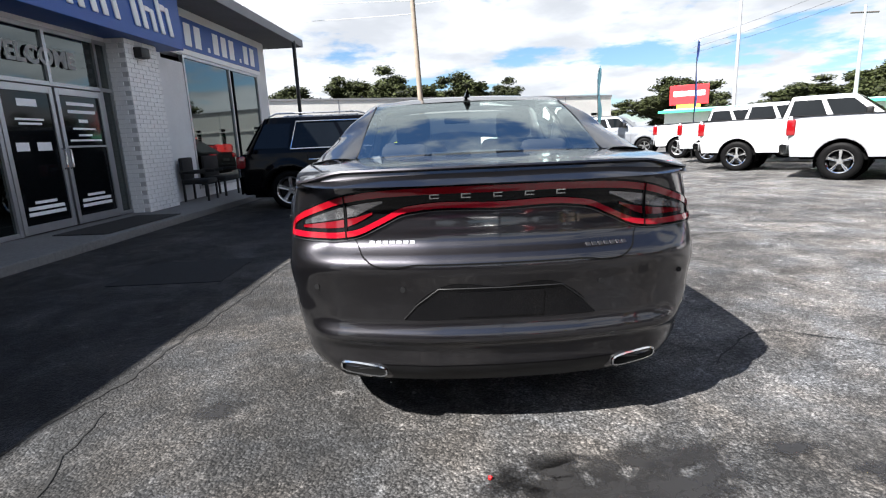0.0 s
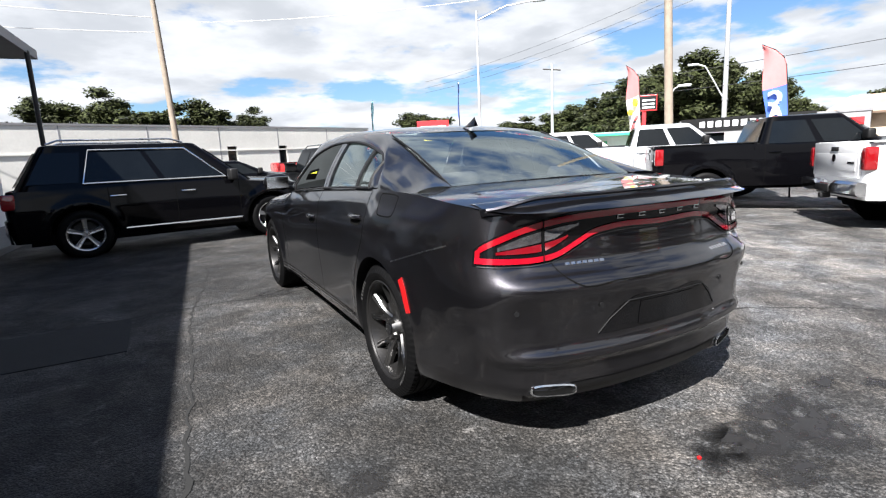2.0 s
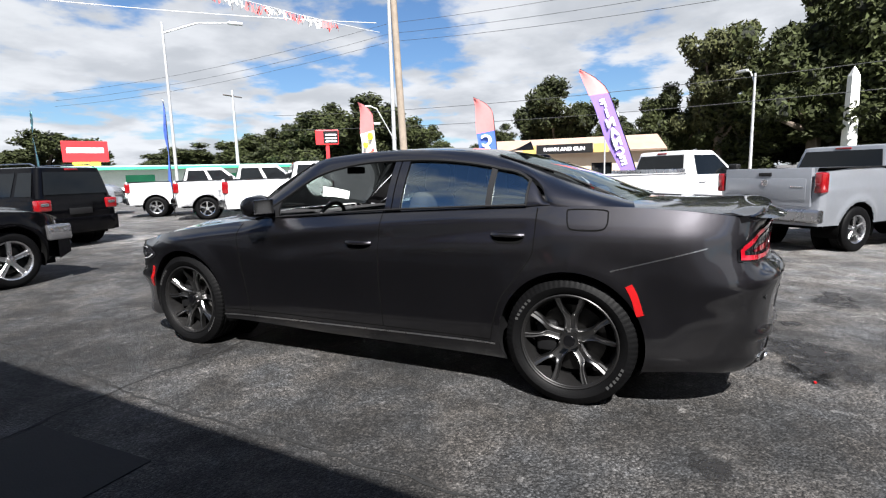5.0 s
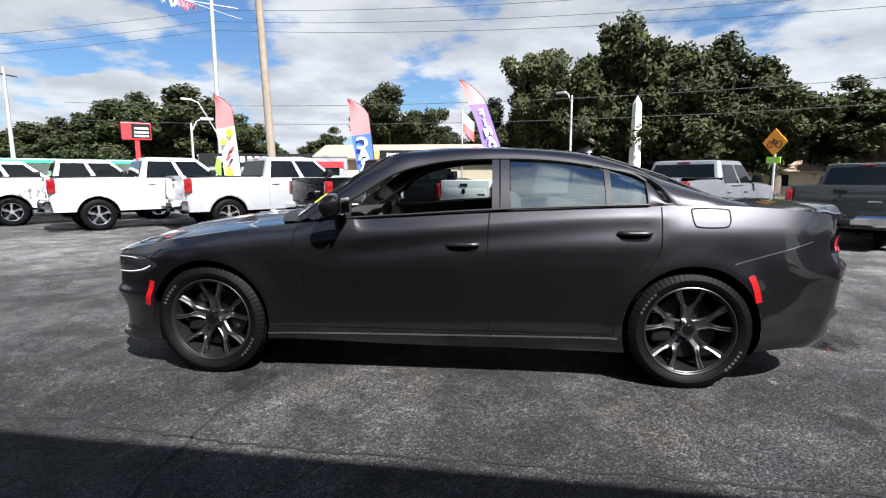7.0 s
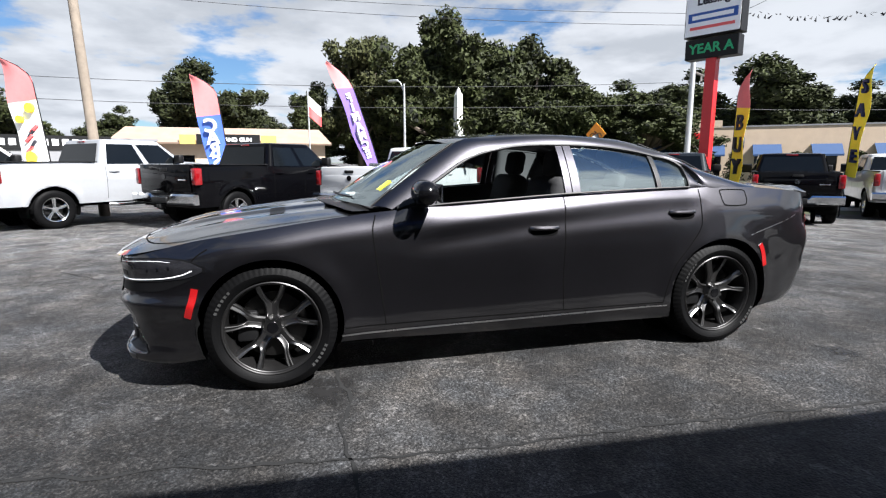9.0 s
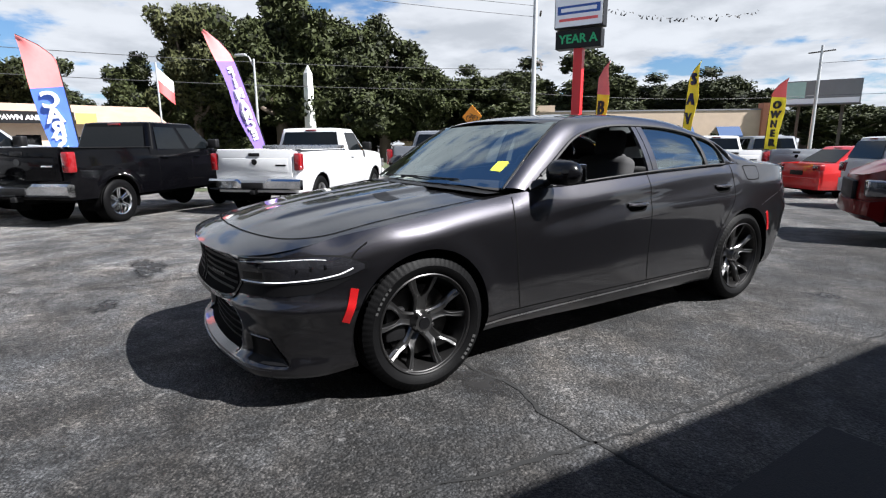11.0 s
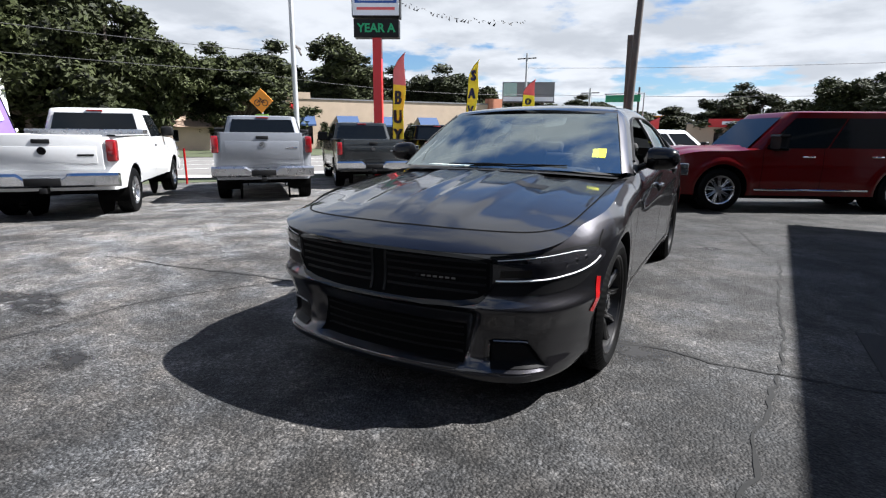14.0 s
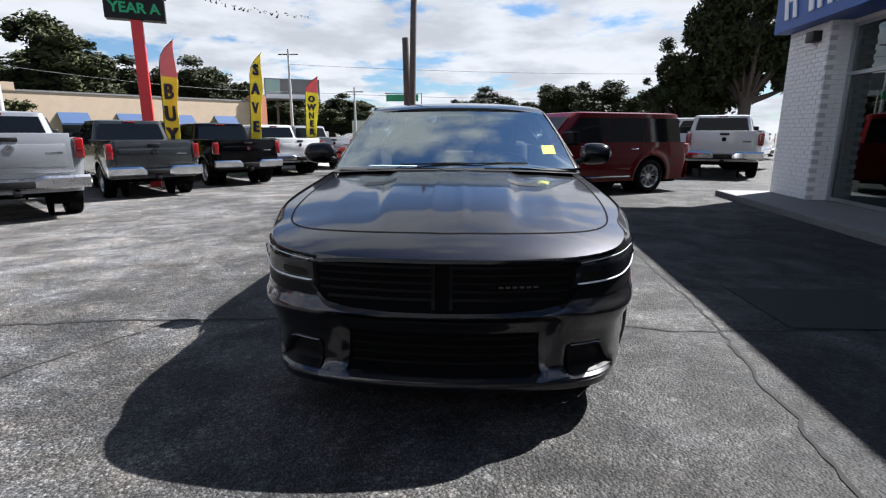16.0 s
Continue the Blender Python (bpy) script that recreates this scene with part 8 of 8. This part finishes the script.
def build_signs():
    # tall sign on a red steel column
    s = thing("pylon_sign", "tall sign on a red steel column with a green message board", "sign", pose(9.0, -10.1, ground_z(9.0, -10.1), 0, 0, 207))
    part("column", boxed(-0.14, 0.14, -0.14, 0.14, 0, 4.6, 0.01), "red_steel", s, smooth=False)
    part("message_board", boxed(-0.72, 0.72, -0.2, 0.2, 4.5, 5.05, 0.02), "trim_black", s, smooth=False)
    words("led_lettering", "YEAR A", 0.36, "led", s, pose(0, -0.205, 4.77, 0, 0, 0), 0.003, 0.01)
    part("sign_box", boxed(-0.76, 0.76, -0.24, 0.24, 5.1, 7.3, 0.02), "trim_black", s, smooth=False)
    part("sign_face", boxed(-0.73, 0.73, -0.25, -0.24, 5.14, 7.26), "sign_white", s, smooth=False)
    words("lettering", "Sales &\nLeasing", 0.3, "f_dark", s, pose(0, -0.252, 6.2, 0, 0, 0), 0.003, 0.012)
    part("number_bar", boxed(-0.66, 0.66, -0.256, -0.25, 5.5, 5.75), "blue_sign", s, smooth=False)
    part("number_bar", boxed(-0.55, 0.55, -0.26, -0.255, 5.57, 5.68), "sign_white", s, smooth=False)
    part("lettering_bar", boxed(-0.6, 0.6, -0.256, -0.25, 5.3, 5.38), "f_red", s, smooth=False)
    # orange warning sign
    s = thing("warning_sign", "orange diamond cycling warning sign on a post", "sign", pose(13.3, -9.1, ground_z(13.3, -9.1), 0, 0, 205))
    bm = bmesh.new()
    tube(bm, [(0, 0, 0), (0, 0, 2.9)], 0.035, 8)
    part("post", bm, "galvanised", s)
    part("plate", boxed(-0.30, 0.30, -0.01, 0.01, -0.30, 0.30, 0.004, 1, m=pose(0, -0.05, 2.6, 0, 45, 0)), "orange_sign", s, smooth=False)
    bm = bmesh.new()
    for x in (-0.14, 0.14):
        tube(bm, [(x + 0.1 * math.cos(a), -0.068, 2.53 + 0.1 * math.sin(a)) for a in (math.tau * k / 16 for k in range(17))], 0.014, 5, False)
    tube(bm, [(-0.14, -0.068, 2.53), (0.0, -0.068, 2.68), (0.14, -0.068, 2.53), (0.02, -0.068, 2.55), (-0.06, -0.068, 2.72)], 0.014, 5)
    part("symbol", bm, "f_dark", s)
    part("lower_plate", boxed(-0.24, 0.24, -0.06, -0.045, 1.95, 2.15), "f_lime", s, smooth=False)
    bm = bmesh.new()
    tube(bm, [(12.0, -5.0, -0.2), (12.0, -5.0, 0.8)], 0.03, 8)
    tagged(part("bollard", bm, "marker_red"), "red plastic lane post by the street", "bollard")
    # white obelisk
    s = thing("obelisk", "slender white stone obelisk on a stepped base", "monument", pose(38.6, -11.4, ground_z(38.6, -11.4), 0, 0, 20))
    bm = bmesh.new()
    loft(bm, [[(sx * r, sy * r, z) for sx, sy in ((-1, -1), (1, -1), (1, 1), (-1, 1))] for r, z in ((0.33, 1.6), (0.24, 7.1), (0.02, 7.7))], True, True)
    part("shaft", bm, "f_white", s, smooth=False)
    part("base", boxed(-0.55, 0.55, -0.55, 0.55, 0, 1.6, 0.05), "f_white", s, smooth=False)
    # green street name sign
    s = thing("street_sign", "green street sign on a mast arm", "sign", pose(3.1, -20.2, ground_z(3.1, -20.2), 0, 0, 176))
    part("panel", boxed(-0.75, 0.75, -0.02, 0.02, 2.95, 3.25), "green_sign", s, smooth=False)
    part("lettering_bar", boxed(-0.55, 0.55, 0.02, 0.026, 3.05, 3.15), "sign_white", s, smooth=False)
    bm = bmesh.new()
    tube(bm, [(0.9, 0, 0), (0.9, 0, 3.3), (-0.8, 0, 3.3)], 0.03, 6)
    part("arm", bm, "galvanised", s)
    # workshop sign on a red pole
    s = thing("pole_sign", "red and black workshop sign on a red pole", "sign", pose(36.3, 28.6, ground_z(36.3, 28.6), 0, 0, -52))
    part("post", boxed(-0.16, 0.16, -0.16, 0.16, 0, 4.6), "red_steel", s, smooth=False)
    part("sign_box", boxed(-1.05, 1.05, -0.25, 0.25, 4.5, 5.85, 0.04), "red_steel", s, smooth=False)
    part("sign_face", boxed(-0.35, 1.0, -0.26, -0.25, 4.6, 5.75), "trim_black", s, smooth=False)
    for z in (5.4, 5.08, 4.8):
        part("lettering_bar", boxed(-0.15, 0.85, -0.266, -0.26, z - 0.06, z + 0.07), "sign_white", s, smooth=False)
    # red store sign
    s = thing("pole_sign", "red store sign with a yellow panel on a pole", "sign", pose(21.5, 40.5, 0, 0, 0, -27))
    part("post", boxed(-0.12, 0.12, -0.12, 0.12, 0, 3.0), "galvanised", s, smooth=False)
    part("sign_face", boxed(-1.5, 1.5, -0.15, 0.15, 3.0, 4.6, 0.02), "red_steel", s, smooth=False)
    part("panel", boxed(-0.9, 0.9, -0.17, -0.15, 2.4, 3.0), "f_yellow", s, smooth=False)
    part("lettering_bar", boxed(-1.2, 1.2, -0.16, -0.15, 3.7, 4.1), "sign_white", s, smooth=False)
    # billboard
    s = thing("billboard", "wide roadside billboard with a dark picture", "billboard", pose(18.8, -51.5, -0.3, 0, 0, 25))
    for x in (-1.6, 1.6):
        part("post", boxed(x - 0.12, x + 0.12, -0.1, 0.1, 0, 5.1), "dark_pole", s, smooth=False)
    part("panel", boxed(-2.8, 2.8, -0.15, 0.15, 4.9, 7.0), "grey_wall", s, smooth=False)
    part("picture", boxed(-2.7, 1.2, 0.15, 0.17, 5.5, 6.9), "grey_wall", s, smooth=False)
    part("picture", boxed(1.25, 2.7, 0.15, 0.17, 5.5, 6.9), "teal_sheet", s, smooth=False)
    part("stripe", boxed(-2.7, 2.7, 0.15, 0.17, 5.0, 5.45), "sign_white", s, smooth=False)
    part("walkway", boxed(-2.8, 2.8, 0.15, 0.8, 4.8, 4.88), "dark_pole", s, smooth=False)


build_signs()


def hall(name, label, x, y, yaw, w, d, h, wall, flat_roof="roof_edge", windows=(), parapet=0.3, extra=None):
    """A flat-roofed block; its front, on the local -y side, carries windows (x0, x1, z0, z1, material)."""
    t = thing(name, label, "building", pose(x, y, ground_z(x, y), 0, 0, yaw))
    bm = bmesh.new()
    cuts = sorted({-w / 2, w / 2, *[v for q in windows for v in q[:2]]})
    for a, b in zip(cuts, cuts[1:]):
        hole = [q for q in windows if q[0] <= (a + b) / 2 <= q[1]]
        zs = [0.0]
        for q in sorted(hole, key=lambda q: q[2]):
            if q[2] > zs[-1]:
                box(bm, a, b, 0, 0.3, zs[-1], q[2])
            zs.append(q[3])
        box(bm, a, b, 0, 0.3, zs[-1], h)
    box(bm, -w / 2, -w / 2 + 0.3, 0.3, d, 0, h)
    box(bm, w / 2 - 0.3, w / 2, 0.3, d, 0, h)
    box(bm, -w / 2 + 0.3, w / 2 - 0.3, d - 0.3, d, 0, h)
    part("wall", bm, wall, t, smooth=False)
    part("roof", boxed(-w / 2 - 0.05, w / 2 + 0.05, -0.05, d + 0.05, h, h + 0.12), flat_roof, t, smooth=False)
    for x0, x1, z0, z1, mt in windows:
        o = thing_part("window", t)
        part("pane", boxed(x0, x1, 0.18, 0.2, z0, z1), mt, o, smooth=False)
        part("frame", boxed(x0, x1, 0.14, 0.18, z0, z0 + 0.06), "aluminium", o, smooth=False)
    return t


def build_blocks():
    # long pale block to the north
    t = hall("building", "long pale concrete building with small dark windows", 2.0, 34.3, 22, 27, 14, 3.85, "pale_wall", windows=[(x, x + 0.7, 1.0, 2.6, "dark_pane") for x in (-9.5, -4.0, 0.5, 4.5, 8.5, 11.5)])
    for x in (-9, -4.5, 0, 4.5, 9):
        part("panel_joint", boxed(x - 0.03, x + 0.03, -0.012, 0.0, 0, 3.85), "grey_wall", t, smooth=False)
    part("ledge", boxed(-13.5, 13.5, -0.06, 0.0, 2.3, 2.38), "pale_wall", t, smooth=False)
    # tan shops with awnings
    t = hall("building", "tan stucco shop building with blue awnings", 28.5, -37.5, 231.5, 26, 10, 4.4, "tan_wall", windows=[(x, x + 1.6, 0.4, 2.4, "dark_pane") for x in (-11.5, -8.0, -4.0, 0.0, 4.0, 8.0)])
    for x in (-11.7, -8.2, -4.2, -0.2, 3.8, 7.8):
        bm = bmesh.new()
        loft(bm, [[(x, 0, 3.0), (x, -0.9, 2.2), (x, -0.9, 2.05)], [(x + 2.0, 0, 3.0), (x + 2.0, -0.9, 2.2), (x + 2.0, -0.9, 2.05)]])
        solid(bm, 0.03)
        part("awning", bm, "blue_cloth", t, smooth=False)
    part("parapet", boxed(-12, -6.5, -0.05, 0.4, 4.4, 5.0), "tan_wall", t, smooth=False)
    part("parapet", boxed(11.5, 13.0, -0.35, 0.6, 0.0, 5.0), "brick_red", t, smooth=False)
    part("shop_sign", boxed(-10.5, -8.0, -0.09, -0.05, 3.5, 4.0, 0.02), "red_steel", t, smooth=False)
    rng = random.Random(12)
    for lx in (-9.6, -5.6, -1.4, 2.6, 7.0):
        x, y = 28.5 - 0.622 * lx - 0.78 * 1.6, -37.5 - 0.783 * lx + 0.62 * 1.6
        bm = bmesh.new()
        for q in range(7):
            leaf_ball(bm, (0, 0, 0.4 + q * 0.3), 0.72 - 0.07 * q, 90, 0.14, rng, 0.6)
        tagged(part("shrub", bm, "leaf", m=pose(x, y, -0.28), smooth=False), "clipped dark green shrub before the shops", "shrub")
    # pawn shop
    t = hall("building", "tan single-storey shop with a dark sign and brown roof", 34.2, 6.2, -86, 13, 9, 2.9, "tan_wall", "brown_roof", windows=[(-3.4, -2.0, 0.9, 2.1, "dark_pane"), (-0.6, 0.5, 0.05, 2.2, "dark_pane"), (2.0, 3.4, 0.9, 2.1, "dark_pane")])
    bm = bmesh.new()
    loft(bm, [[(-6.9, -0.6, 2.8), (6.9, -0.6, 2.8)], [(-6.3, 2.0, 3.9), (6.3, 2.0, 3.9)]])
    solid(bm, 0.12)
    part("roof_slope", bm, "brown_roof", t, smooth=False)
    part("sign_board", boxed(-1.75, 2.15, -0.72, -0.62, 2.8, 3.45), "trim_black", t, smooth=False)
    words("lettering", "PAWN AND GUN", 0.36, "sign_white", t, pose(0.2, -0.725, 3.1), 0.005, 0.01)
    part("sign_panel", boxed(-2.75, -1.8, -0.72, -0.62, 2.8, 3.4), "pawn_yellow", t, smooth=False)
    part("sign_panel", boxed(2.2, 3.2, -0.72, -0.62, 2.8, 3.4), "pawn_yellow", t, smooth=False)
    # workshop
    t = hall("building", "dark grey workshop with white lettering bars", 29.8, 14.2, -68, 9.5, 8, 2.9, "grey_wall", windows=[(-3.8, -2.2, 0.1, 2.2, "dark_pane"), (2.4, 4.2, 0.1, 2.2, "dark_pane")])
    part("sign_board", boxed(-4.7, 2.4, -0.06, -0.01, 2.3, 3.1), "trim_black", t, smooth=False)
    for k in range(12):
        part("lettering_bar", boxed(-3.6 + k * 0.46, -3.3 + k * 0.46, -0.08, -0.06, 2.55, 2.9), "sign_white", t, smooth=False)
    part("sign_panel", boxed(2.5, 4.5, -0.06, -0.01, 2.2, 2.6), "red_steel", t, smooth=False)
    # gabled house under the trees
    t = hall("house", "low house with a brown shingle roof", 36.2, -23.2, 240, 8, 6, 1.9, "tan_wall", "brown_roof", windows=[(-2.5, -1.3, 0.7, 1.6, "dark_pane"), (1.0, 2.2, 0.7, 1.6, "dark_pane")])
    bm = bmesh.new()
    loft(bm, [[(-4.4, y, z) for y, z in ((-0.5, 1.85), (3.0, 3.2), (6.5, 1.85))], [(4.4, y, z) for y, z in ((-0.5, 1.85), (3.0, 3.2), (6.5, 1.85))]])
    solid(bm, 0.12)
    part("gable_roof", bm, "brown_roof", t, smooth=False)
    # pale canopy with a green edge
    t = hall("building", "long white building with a green edge", 27.0, 33.5, -38, 20, 8, 2.5, "f_white", "teal_sheet", windows=[(-6, -4, 0.3, 1.9, "green_sheet"), (1, 3, 0.3, 1.9, "green_sheet"), (5, 7, 0.3, 1.9, "green_sheet")])
    part("eave", boxed(-10.2, 10.2, -1.2, 0, 2.3, 2.5), "green_sheet", t, smooth=False)
    # red store to the south
    t = hall("building", "low store with a red sign band", -1.6, -54.0, 180, 9, 6, 2.6, "tan_wall", windows=[(-2, 2, 0.3, 1.8, "dark_pane")])
    part("sign_board", boxed(-2.6, 2.6, -0.2, 0.0, 2.3, 3.1), "red_steel", t, smooth=False)
    part("lettering_bar", boxed(-1.4, 1.4, -0.22, -0.2, 2.55, 2.85), "sign_white", t, smooth=False)
    t = hall("building", "far white commercial building with dark windows", 10.5, -72.0, 172, 14, 6, 3.2, "f_white", windows=[(x, x + 1.2, 1.0, 2.2, "dark_pane") for x in (-5.5, -2.5, 0.5, 3.5)])
    part("sign_board", boxed(1.5, 4.5, -0.2, 0.0, 3.2, 4.0), "orange_sign", t, smooth=False)


build_blocks()
